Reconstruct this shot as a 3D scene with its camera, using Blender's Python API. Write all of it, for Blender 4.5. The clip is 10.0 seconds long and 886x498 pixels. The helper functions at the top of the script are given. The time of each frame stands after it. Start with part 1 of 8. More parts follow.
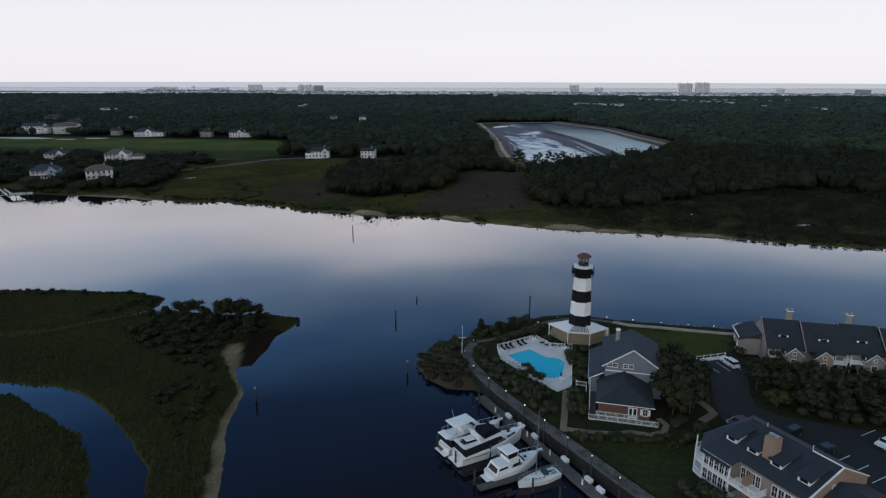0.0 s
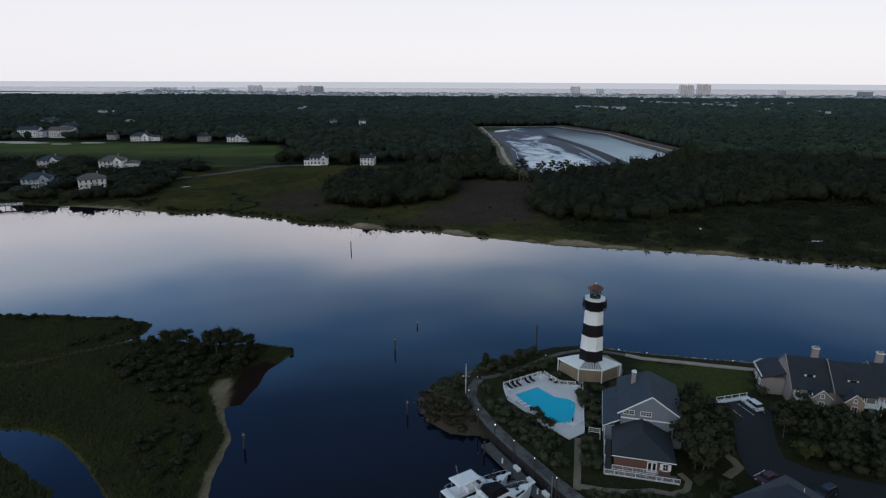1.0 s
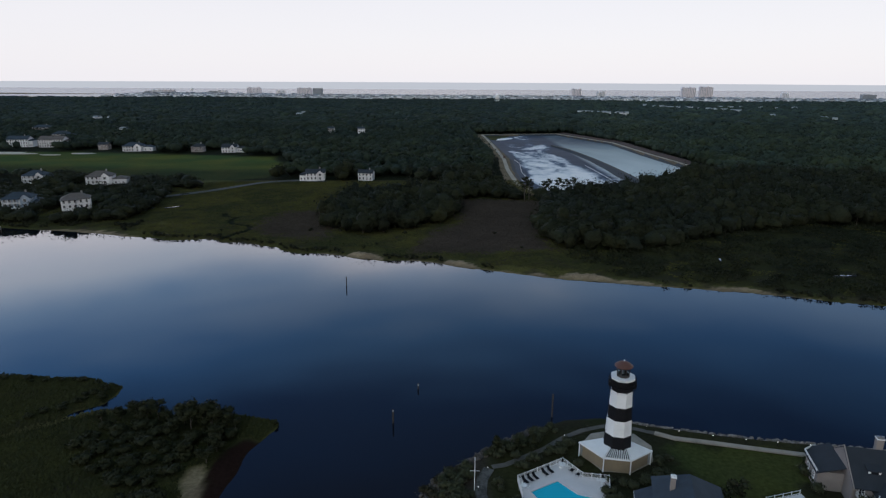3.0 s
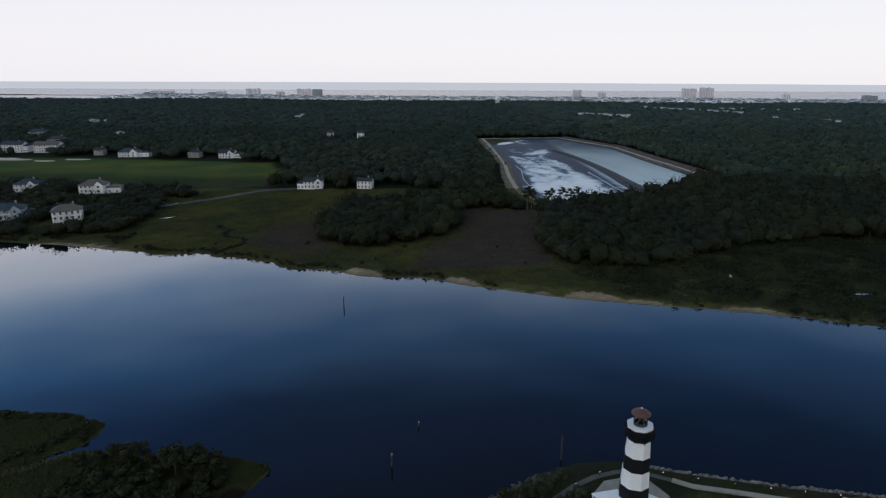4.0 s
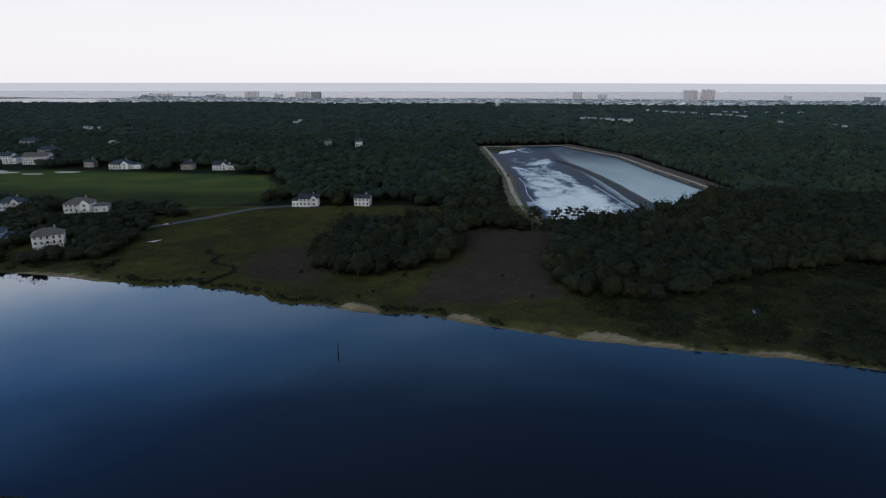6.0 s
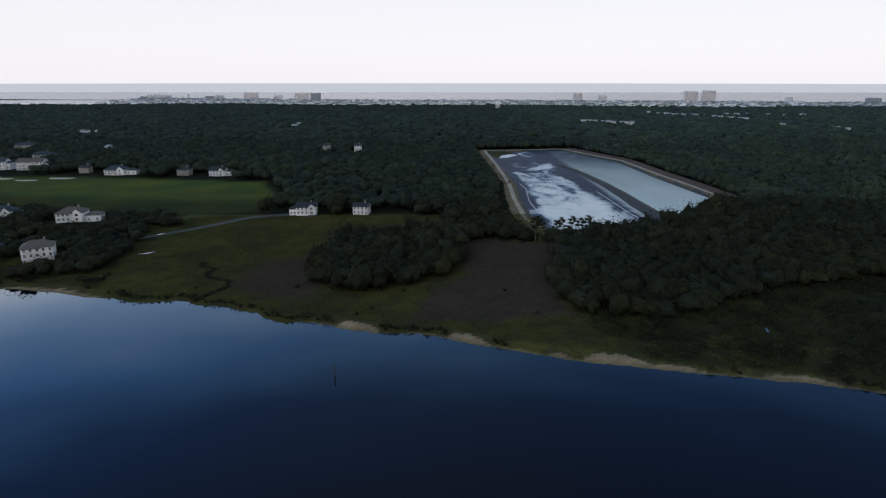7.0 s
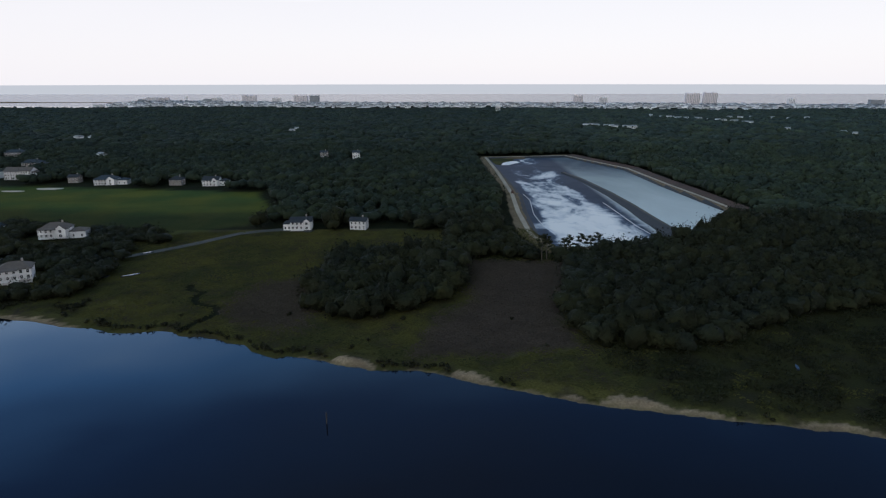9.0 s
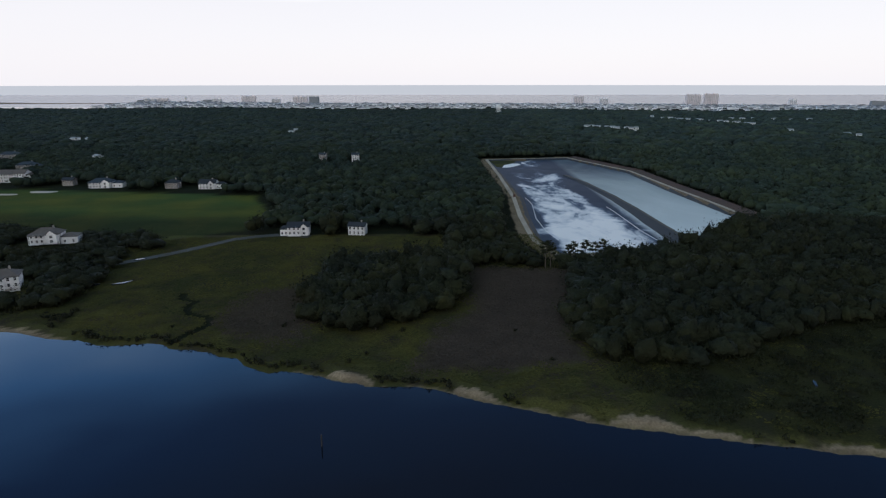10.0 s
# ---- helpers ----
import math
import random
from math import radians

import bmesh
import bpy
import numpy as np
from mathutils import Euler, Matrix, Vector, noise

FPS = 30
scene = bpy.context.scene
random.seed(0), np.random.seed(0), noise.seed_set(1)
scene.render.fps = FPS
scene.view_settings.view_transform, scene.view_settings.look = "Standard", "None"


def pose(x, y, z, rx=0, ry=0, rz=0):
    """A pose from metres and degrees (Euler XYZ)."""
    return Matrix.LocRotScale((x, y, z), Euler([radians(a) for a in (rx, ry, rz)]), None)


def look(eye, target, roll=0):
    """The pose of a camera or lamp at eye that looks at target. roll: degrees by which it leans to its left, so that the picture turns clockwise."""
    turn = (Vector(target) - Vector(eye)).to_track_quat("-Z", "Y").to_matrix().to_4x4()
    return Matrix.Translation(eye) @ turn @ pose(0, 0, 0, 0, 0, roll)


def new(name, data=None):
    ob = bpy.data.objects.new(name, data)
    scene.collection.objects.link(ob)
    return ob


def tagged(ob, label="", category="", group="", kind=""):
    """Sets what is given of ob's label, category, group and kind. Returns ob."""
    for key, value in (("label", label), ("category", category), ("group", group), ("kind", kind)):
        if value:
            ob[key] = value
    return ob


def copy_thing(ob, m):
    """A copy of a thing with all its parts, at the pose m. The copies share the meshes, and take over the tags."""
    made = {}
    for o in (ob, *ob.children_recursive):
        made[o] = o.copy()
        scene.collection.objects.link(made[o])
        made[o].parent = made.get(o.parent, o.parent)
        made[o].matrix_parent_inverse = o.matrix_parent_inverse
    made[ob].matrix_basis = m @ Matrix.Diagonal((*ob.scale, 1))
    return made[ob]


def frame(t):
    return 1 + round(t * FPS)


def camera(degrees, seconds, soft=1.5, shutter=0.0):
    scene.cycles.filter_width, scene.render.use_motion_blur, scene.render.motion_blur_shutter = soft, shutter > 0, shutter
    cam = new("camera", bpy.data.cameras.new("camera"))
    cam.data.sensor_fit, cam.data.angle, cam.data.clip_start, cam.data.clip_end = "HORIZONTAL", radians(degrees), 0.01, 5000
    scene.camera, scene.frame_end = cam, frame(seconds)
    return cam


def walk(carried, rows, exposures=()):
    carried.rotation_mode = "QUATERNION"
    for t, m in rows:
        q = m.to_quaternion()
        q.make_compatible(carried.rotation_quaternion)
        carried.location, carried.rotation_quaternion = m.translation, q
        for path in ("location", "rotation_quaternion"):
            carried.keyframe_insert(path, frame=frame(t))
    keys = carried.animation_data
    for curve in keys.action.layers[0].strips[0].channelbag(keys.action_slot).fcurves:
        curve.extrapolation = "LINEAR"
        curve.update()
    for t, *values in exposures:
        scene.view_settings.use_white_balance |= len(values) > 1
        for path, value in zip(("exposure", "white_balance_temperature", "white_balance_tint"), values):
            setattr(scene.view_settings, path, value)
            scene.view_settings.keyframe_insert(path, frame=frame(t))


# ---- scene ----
cam = camera(71.45, 10.0, soft=1.25)
# seconds, x, y, height, heading, pitch and roll in degrees
ROWS = [
    (0.0, -0.00, -0.00, 66.00, 0.000, -15.425, 0.125),
    (0.5, -0.31, 5.46, 68.19, -0.000, -15.416, 0.191),
    (1.0, -0.62, 10.92, 70.37, -0.001, -15.410, 0.239),
    (1.5, -0.91, 16.38, 72.56, -0.003, -15.406, 0.270),
    (2.0, -1.19, 21.84, 74.75, -0.005, -15.403, 0.286),
    (2.5, -1.46, 27.29, 76.95, -0.008, -15.401, 0.290),
    (3.0, -1.72, 32.73, 79.16, -0.012, -15.399, 0.282),
    (3.5, -1.98, 38.16, 81.37, -0.016, -15.396, 0.265),
    (4.0, -2.23, 43.58, 83.57, -0.021, -15.392, 0.239),
    (4.5, -2.47, 48.98, 85.76, -0.026, -15.388, 0.208),
    (5.0, -2.71, 54.36, 87.91, -0.031, -15.381, 0.173),
    (5.5, -2.94, 59.73, 90.01, -0.037, -15.373, 0.134),
    (6.0, -3.17, 65.08, 92.03, -0.042, -15.362, 0.095),
    (6.5, -3.40, 70.40, 93.95, -0.048, -15.349, 0.057),
    (7.0, -3.63, 75.71, 95.74, -0.054, -15.332, 0.022),
    (7.5, -3.85, 80.99, 97.36, -0.060, -15.314, -0.009),
    (8.0, -4.08, 86.26, 98.78, -0.066, -15.292, -0.034),
    (8.5, -4.31, 91.51, 99.95, -0.071, -15.267, -0.051),
    (9.0, -4.54, 96.73, 100.83, -0.077, -15.239, -0.059),
    (9.5, -4.77, 101.94, 101.37, -0.082, -15.207, -0.055),
    (10.0, -5.01, 107.14, 101.52, -0.086, -15.173, -0.037),
]


def flight(x, y, z, yaw, pitch, roll):
    a, b = radians(yaw), radians(pitch)
    ahead = Vector((-math.sin(a) * math.cos(b), math.cos(a) * math.cos(b), math.sin(b)))
    return look((x, y, z), Vector((x, y, z)) + ahead * 10, roll)


walk(cam, [(r[0], flight(*r[1:])) for r in ROWS], exposures=((0.0, 0.0, 6400, 9), (3.0, 0.01, 6400, 9), (10.0, 0.09, 6400, 9)))

# ---- sky, sun ----
world = bpy.data.worlds.new("sky")
scene.world = world
world.use_nodes = True
wn, wl = world.node_tree.nodes, world.node_tree.links
wn.clear()


def wnode(kind, **props):
    n = wn.new(kind)
    for k, v in props.items():
        if k == "op":
            n.operation = v
        elif k == "val":
            for i, q in enumerate(v):
                if q is not None:
                    n.inputs[i].default_value = q
    return n


def wmath(op, a, b=0.0):
    n = wnode("ShaderNodeMath", op=op)
    for i, q in enumerate((a, b)):
        if isinstance(q, (int, float)):
            n.inputs[i].default_value = q
        else:
            wl.new(q, n.inputs[i])
    return n.outputs[0]


def wramp(fac, stops):
    n = wn.new("ShaderNodeValToRGB")
    e = n.color_ramp.elements
    while len(e) < len(stops):
        e.new(0.5)
    for k, (p, c) in zip(e, stops):
        k.position, k.color = p, (*c, 1)
    wl.new(fac, n.inputs[0])
    return n.outputs[0]


def wmix(fac, a, b):
    n = wn.new("ShaderNodeMix")
    n.data_type = "RGBA"
    for i, q in ((0, fac), (6, a), (7, b)):
        if isinstance(q, (int, float)):
            n.inputs[i].default_value = q
        elif isinstance(q, tuple):
            n.inputs[i].default_value = (*q, 1)
        else:
            wl.new(q, n.inputs[i])
    return n.outputs[2]


coord = wn.new("ShaderNodeTexCoord").outputs["Generated"]
sep = wn.new("ShaderNodeSeparateXYZ")
wl.new(coord, sep.inputs[0])
up, east, north = sep.outputs[2], sep.outputs[0], sep.outputs[1]
# soft cloud streaks lengthen along the horizon
cmap = wn.new("ShaderNodeMapping")
cmap.inputs["Scale"].default_value = (2.2, 2.2, 11)
wl.new(coord, cmap.inputs[0])
cloud = wn.new("ShaderNodeTexNoise")
cloud.inputs["Scale"].default_value, cloud.inputs["Detail"].default_value = 1.6, 5
wl.new(cmap.outputs[0], cloud.inputs[0])
wisp = wmath("MULTIPLY", wmath("SUBTRACT", cloud.outputs[0], 0.5), 0.13)
height = wmath("ADD", up, wmath("MULTIPLY", wisp, wmath("MINIMUM", wmath("MULTIPLY", wmath("ABSOLUTE", up), 4.0), 1.0)))
# the blue comes lower down in the east
east_in = wmath("MULTIPLY", wmath("MAXIMUM", east, 0.0), wmath("MINIMUM", wmath("MULTIPLY", wmath("MAXIMUM", wmath("SUBTRACT", up, 0.14), 0.0), 8.0), 1.0))
height = wmath("ADD", height, wmath("MULTIPLY", east_in, 0.075))
height = wmath("ADD", height, wmath("MULTIPLY", wmath("MULTIPLY", wmath("MAXIMUM", wmath("SUBTRACT", wmath("MULTIPLY", east, -1.0), 0.12), 0.0), wmath("MINIMUM", wmath("MULTIPLY", wmath("MAXIMUM", wmath("SUBTRACT", up, 0.16), 0.0), 8.0), 1.0)), 0.03))
# overcast ahead: white low down, a bright bank above, slate blue higher up
ahead_sky = wramp(height, [(0.0, (0.426, 0.410, 0.430)), (0.06, (0.421, 0.406, 0.427)), (0.12, (0.410, 0.396, 0.418)), (0.17, (0.60, 0.575, 0.60)),
                           (0.22, (0.80, 0.74, 0.78)), (0.265, (0.66, 0.66, 0.74)), (0.32, (0.31, 0.41, 0.58)), (0.40, (0.092, 0.215, 0.44)), (0.50, (0.035, 0.076, 0.188)), (0.62, (0.042, 0.061, 0.117)), (0.8, (0.058, 0.092, 0.124)), (1.0, (0.08, 0.135, 0.16))])
back_sky = wramp(up, [(0.0, (0.475, 0.43, 0.42)), (0.35, (0.36, 0.37, 0.40)), (0.6, (0.16, 0.21, 0.25)), (1.0, (0.085, 0.135, 0.16))])
turn = wmath("MULTIPLY_ADD", north, 0.7)
wn[-1].inputs[2].default_value = 0.62
clamp = wmath("MINIMUM", wmath("MAXIMUM", turn, 0.0), 1.0)
# bluer on both sides of the pink bank
aside = wmath("MINIMUM", wmath("MAXIMUM", wmath("MULTIPLY", wmath("SUBTRACT", wmath("ABSOLUTE", wmath("ADD", east, 0.06)), 0.10), 4.0), 0.0), 1.0)
aside = wmath("MULTIPLY", aside, wmath("MINIMUM", wmath("MULTIPLY", wmath("MAXIMUM", wmath("SUBTRACT", up, 0.18), 0.0), 9.0), 1.0))
blued = wn.new("ShaderNodeMix")
blued.data_type, blued.blend_type = "RGBA", "MULTIPLY"
blued.inputs[7].default_value = (0.74, 0.90, 1.03, 1)
wl.new(wmath("MULTIPLY", aside, 0.9), blued.inputs[0])
wl.new(ahead_sky, blued.inputs[6])
sky_col = wmix(clamp, back_sky, blued.outputs[2])
# brighter towards the west of the view
lift = wmath("MULTIPLY", east, wmath("MINIMUM", wmath("MULTIPLY", wmath("MAXIMUM", wmath("SUBTRACT", up, 0.19), 0.0), 5.0), 1.0))
side = wmath("MULTIPLY_ADD", wmath("ADD", wmath("MULTIPLY", wmath("MAXIMUM", lift, 0.0), 1.0), wmath("MULTIPLY", wmath("MINIMUM", lift, 0.0), 1.05)), -1.25)
wn[-1].inputs[2].default_value = 2.0
middle = wmath("MAXIMUM", wmath("SUBTRACT", 1.0, wmath("MULTIPLY", wmath("ABSOLUTE", wmath("ADD", east, 0.06)), 4.0)), 0.0)
side = wmath("ADD", side, wmath("MULTIPLY", wmath("MULTIPLY", middle, wmath("MAXIMUM", wmath("SUBTRACT", 1.0, wmath("MULTIPLY", wmath("ABSOLUTE", wmath("SUBTRACT", up, 0.27)), 12.0)), 0.0)), 0.7))
nish = wn.new("ShaderNodeTexSky")
nish.sky_type, nish.sun_disc, nish.sun_elevation, nish.sun_rotation = "NISHITA", False, radians(14), radians(205)
nish_bg = wn.new("ShaderNodeBackground")
nish_bg.inputs[1].default_value = 0.012
wl.new(nish.outputs[0], nish_bg.inputs[0])
# the sea past the far edge of the water, up to the horizon
far_sea = wramp(wmath("MULTIPLY", up, -20.0), [(0.0, (0.262, 0.274, 0.306)), (1.0, (0.272, 0.283, 0.312))])
below = wmath("LESS_THAN", up, -0.0047)
cloud_bg = wn.new("ShaderNodeBackground")
wl.new(wmix(below, sky_col, far_sea), cloud_bg.inputs[0])
wl.new(side, cloud_bg.inputs[1])
add = wn.new("ShaderNodeAddShader")
only = wn.new("ShaderNodeMixShader")
black = wn.new("ShaderNodeBackground")
black.inputs[0].default_value = (0, 0, 0, 1)
wl.new(below, only.inputs[0])
wl.new(nish_bg.outputs[0], only.inputs[1])
wl.new(black.outputs[0], only.inputs[2])
wl.new(cloud_bg.outputs[0], add.inputs[0])
wl.new(only.outputs[0], add.inputs[1])
wl.new(add.outputs[0], wn.new("ShaderNodeOutputWorld").inputs[0])

sun = new("sun", bpy.data.lights.new("sun", "SUN"))
sun.data.energy, sun.data.angle, sun.data.color = 0.35, radians(40), (0.94, 1.0, 0.98)
sun.matrix_world = look((-60, -130, 90), (0, 0, 0))


# ---- materials ----
MATS = {}


def material(name, base, rough=0.7, metal=0.0, second=None, scale=1.0, fine=8.0, bump=0.0, random_tint=0.0, spec=0.5, island=False, glow=None, tone=False, mix_range=(0.35, 0.65)):
    """Base colour with two scales of variation in metres, grain bump and an optional tint by object or island."""
    m = bpy.data.materials.new(name)
    m.use_nodes = True
    t = m.node_tree
    b = t.nodes["Principled BSDF"]
    b.inputs["Roughness"].default_value, b.inputs["Metallic"].default_value = rough, metal
    b.inputs["Specular IOR Level"].default_value = spec
    co = t.nodes.new("ShaderNodeTexCoord").outputs["Object"]
    big, small = t.nodes.new("ShaderNodeTexNoise"), t.nodes.new("ShaderNodeTexNoise")
    big.inputs["Scale"].default_value, small.inputs["Scale"].default_value = scale, fine
    big.inputs["Detail"].default_value, small.inputs["Detail"].default_value = 4, 3
    t.links.new(co, big.inputs[0])
    t.links.new(co, small.inputs[0])
    avg = t.nodes.new("ShaderNodeMath")
    avg.operation = "MULTIPLY_ADD"
    avg.inputs[1].default_value = 0.6
    t.links.new(big.outputs[0], avg.inputs[0])
    half = t.nodes.new("ShaderNodeMath")
    half.operation = "MULTIPLY"
    half.inputs[1].default_value = 0.4
    t.links.new(small.outputs[0], half.inputs[0])
    t.links.new(half.outputs[0], avg.inputs[2])
    ramp = t.nodes.new("ShaderNodeMapRange")
    ramp.inputs[1].default_value, ramp.inputs[2].default_value = mix_range
    t.links.new(avg.outputs[0], ramp.inputs[0])
    mix = t.nodes.new("ShaderNodeMix")
    mix.data_type = "RGBA"
    mix.inputs[6].default_value = (*base, 1)
    mix.inputs[7].default_value = (*(second or [c * 0.78 for c in base]), 1)
    t.links.new(ramp.outputs[0], mix.inputs[0])
    out = mix.outputs[2]
    if random_tint:
        src = t.nodes.new("ShaderNodeNewGeometry").outputs["Random Per Island"] if island else t.nodes.new("ShaderNodeObjectInfo").outputs["Random"]
        hsv = t.nodes.new("ShaderNodeHueSaturation")
        val = t.nodes.new("ShaderNodeMapRange")
        val.inputs[3].default_value, val.inputs[4].default_value = 1 - random_tint, 1 + random_tint
        t.links.new(src, val.inputs[0])
        t.links.new(val.outputs[0], hsv.inputs["Value"])
        t.links.new(out, hsv.inputs["Color"])
        out = hsv.outputs[0]
    if tone:
        at = t.nodes.new("ShaderNodeAttribute")
        at.attribute_name = "tone"
        mul = t.nodes.new("ShaderNodeMix")
        mul.data_type, mul.blend_type = "RGBA", "MULTIPLY"
        mul.inputs[0].default_value = 1.0
        t.links.new(out, mul.inputs[6])
        t.links.new(at.outputs["Vector"], mul.inputs[7])
        out = mul.outputs[2]
    t.links.new(out, b.inputs["Base Color"])
    if bump:
        bp = t.nodes.new("ShaderNodeBump")
        bp.inputs["Strength"].default_value, bp.inputs["Distance"].default_value = bump, 0.05
        t.links.new(small.outputs[0], bp.inputs["Height"])
        t.links.new(bp.outputs[0], b.inputs["Normal"])
    if glow:
        b.inputs["Emission Color"].default_value, b.inputs["Emission Strength"].default_value = (*glow[0], 1), glow[1]
    MATS[name] = m
    return m


white_paint = material("white_paint", (0.80, 0.80, 0.80), 0.5, second=(0.70, 0.70, 0.69), scale=0.4, fine=5)
black_paint = material("black_paint", (0.008, 0.008, 0.010), 0.6, second=(0.012, 0.012, 0.014), scale=0.5, spec=0.12)
slate_shingle = material("slate_shingle", (0.031, 0.047, 0.067), 0.9, second=(0.020, 0.032, 0.047), scale=0.5, fine=6, bump=0.5)
dark_shingle = material("dark_shingle", (0.022, 0.028, 0.038), 0.9, second=(0.015, 0.020, 0.027), scale=0.5, fine=6, bump=0.5)
brown_shingle = material("brown_shingle", (0.12, 0.10, 0.09), 0.85, second=(0.08, 0.07, 0.065), scale=0.4, fine=6, bump=0.4)
red_copper = material("red_copper", (0.125, 0.050, 0.034), 0.6, second=(0.08, 0.034, 0.025), scale=2)
grey_siding = material("grey_siding", (0.17, 0.20, 0.245), 0.7, second=(0.14, 0.165, 0.20), scale=0.4)
tan_siding = material("tan_siding", (0.33, 0.235, 0.165), 0.75, second=(0.27, 0.19, 0.14), scale=0.4)
cream_siding = material("cream_siding", (0.28, 0.245, 0.225), 0.8, second=(0.22, 0.19, 0.175), scale=0.4)
white_siding = material("white_siding", (0.80, 0.79, 0.78), 0.7, second=(0.66, 0.65, 0.65), scale=0.3, random_tint=0.12)
pavilion_wall = material("pavilion_wall", (0.25, 0.20, 0.125), 0.8, second=(0.19, 0.15, 0.10), scale=0.5)
blue_siding = material("blue_siding", (0.32, 0.38, 0.45), 0.7, second=(0.27, 0.33, 0.4), scale=0.3)
red_brick = material("red_brick", (0.16, 0.075, 0.055), 0.85, second=(0.11, 0.055, 0.043), scale=1.2, fine=9, bump=0.3)
window_glass = material("window_glass", (0.010, 0.012, 0.015), 0.12, second=(0.018, 0.02, 0.024), scale=0.6, spec=0.2)
concrete = material("concrete", (0.105, 0.100, 0.092), 0.9, second=(0.038, 0.036, 0.033), scale=0.5, fine=2.2, bump=0.3, mix_range=(0.42, 0.58), random_tint=0.12)
path_concrete = material("path_concrete", (0.34, 0.295, 0.24), 0.85, second=(0.24, 0.21, 0.17), scale=0.5, fine=5, bump=0.2)
pale_concrete = material("pale_concrete", (0.66, 0.62, 0.62), 0.8, second=(0.58, 0.55, 0.55), scale=0.5, fine=6)
weathered_wood = material("weathered_wood", (0.095, 0.092, 0.088), 0.9, second=(0.06, 0.058, 0.057), scale=0.8, fine=7, random_tint=0.22)
dark_wood = material("dark_wood", (0.05, 0.042, 0.036), 0.85, second=(0.03, 0.026, 0.024), scale=1.0)
asphalt = material("asphalt", (0.0115, 0.0125, 0.0155), 0.9, second=(0.008, 0.009, 0.0115), scale=0.15, fine=5, bump=0.2)
gelcoat = material("gelcoat", (0.80, 0.80, 0.80), 0.25, second=(0.74, 0.74, 0.75), scale=0.4)
canvas_dark = material("canvas_dark", (0.007, 0.007, 0.010), 0.8, second=(0.012, 0.012, 0.016), scale=1, spec=0.1)
canvas_green = material("canvas_green", (0.02, 0.07, 0.06), 0.8, second=(0.015, 0.05, 0.045), scale=1)
steel = material("steel", (0.55, 0.56, 0.58), 0.35, 0.9, scale=1)
rubber = material("rubber", (0.02, 0.02, 0.02), 0.8, scale=2)
rock = material("rock", (0.24, 0.20, 0.17), 0.9, second=(0.12, 0.10, 0.09), scale=0.6, fine=3, bump=0.6, random_tint=0.4, island=True)
bark = material("bark", (0.10, 0.08, 0.065), 0.9, second=(0.06, 0.05, 0.04), scale=1, fine=6, bump=0.4)
leaf_dark = material("leaf_dark", (0.024, 0.027, 0.011), 0.8, second=(0.014, 0.017, 0.008), scale=0.07, fine=0.5, random_tint=0.06, island=True, spec=0.15, tone=True)
# blue green base holds the haze over the distant woods
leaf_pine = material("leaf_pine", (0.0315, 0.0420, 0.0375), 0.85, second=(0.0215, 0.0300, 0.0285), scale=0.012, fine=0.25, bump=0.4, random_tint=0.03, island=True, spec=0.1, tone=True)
leaf_wood = material("leaf_wood", (0.0225, 0.0240, 0.0122), 0.85, second=(0.0138, 0.0155, 0.0090), scale=0.09, fine=0.8, bump=0.9, random_tint=0.03, island=True, spec=0.15, tone=True)
leaf_bright = material("leaf_bright", (0.050, 0.052, 0.014), 0.8, second=(0.034, 0.039, 0.012), scale=0.3, fine=1.2, random_tint=0.06, island=True, spec=0.15, tone=True)
leaf_shrub = material("leaf_shrub", (0.048, 0.053, 0.028), 0.85, second=(0.031, 0.035, 0.019), scale=0.3, fine=1.2, random_tint=0.05, island=True, spec=0.15, tone=True)
leaf_oak = material("leaf_oak", (0.037, 0.040, 0.021), 0.85, second=(0.023, 0.026, 0.014), scale=0.25, fine=1.0, random_tint=0.05, island=True, spec=0.1, tone=True)
leaf_dry = material("leaf_dry", (0.045, 0.040, 0.024), 0.85, second=(0.026, 0.025, 0.016), scale=0.4, fine=1.5, random_tint=0.08, island=True, spec=0.1, tone=True)
bank_grass = material("bank_grass", (0.074, 0.069, 0.022), 0.9, second=(0.035, 0.040, 0.018), scale=0.03, fine=0.15, random_tint=0.07, island=True, spec=0.02, mix_range=(0.42, 0.58))
marsh_grass = material("marsh_grass", (0.043, 0.044, 0.014), 0.85, second=(0.025, 0.028, 0.011), scale=0.05, fine=0.5, random_tint=0.1, island=True, spec=0.1)
pale_grass = material("pale_grass", (0.088, 0.080, 0.036), 0.9, second=(0.060, 0.056, 0.026), scale=0.1, fine=0.6, random_tint=0.1, island=True, spec=0.02)
path_tan = material("path_tan", (0.20, 0.155, 0.105), 0.9, second=(0.13, 0.10, 0.07), scale=0.5, fine=4, bump=0.2)
condo_shingle = material("condo_shingle", (0.023, 0.033, 0.046), 0.9, second=(0.015, 0.022, 0.032), scale=0.5, fine=6, bump=0.5)
# haze painted into the leaf colour: the wood turns bluer with distance inland
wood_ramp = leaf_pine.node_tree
haze_sep, haze_map, haze_mix = (wood_ramp.nodes.new(k) for k in ("ShaderNodeSeparateXYZ", "ShaderNodeMapRange", "ShaderNodeMix"))
wood_ramp.links.new(wood_ramp.nodes.new("ShaderNodeTexCoord").outputs["Object"], haze_sep.inputs[0])
wood_ramp.links.new(haze_sep.outputs[1], haze_map.inputs[0])
haze_map.inputs[1].default_value, haze_map.inputs[2].default_value = 520, 1500
haze_mix.data_type = "RGBA"
haze_base = wood_ramp.nodes["Principled BSDF"].inputs["Base Color"]
haze_old = haze_base.links[0].from_socket
near_tint = wood_ramp.nodes.new("ShaderNodeMix")
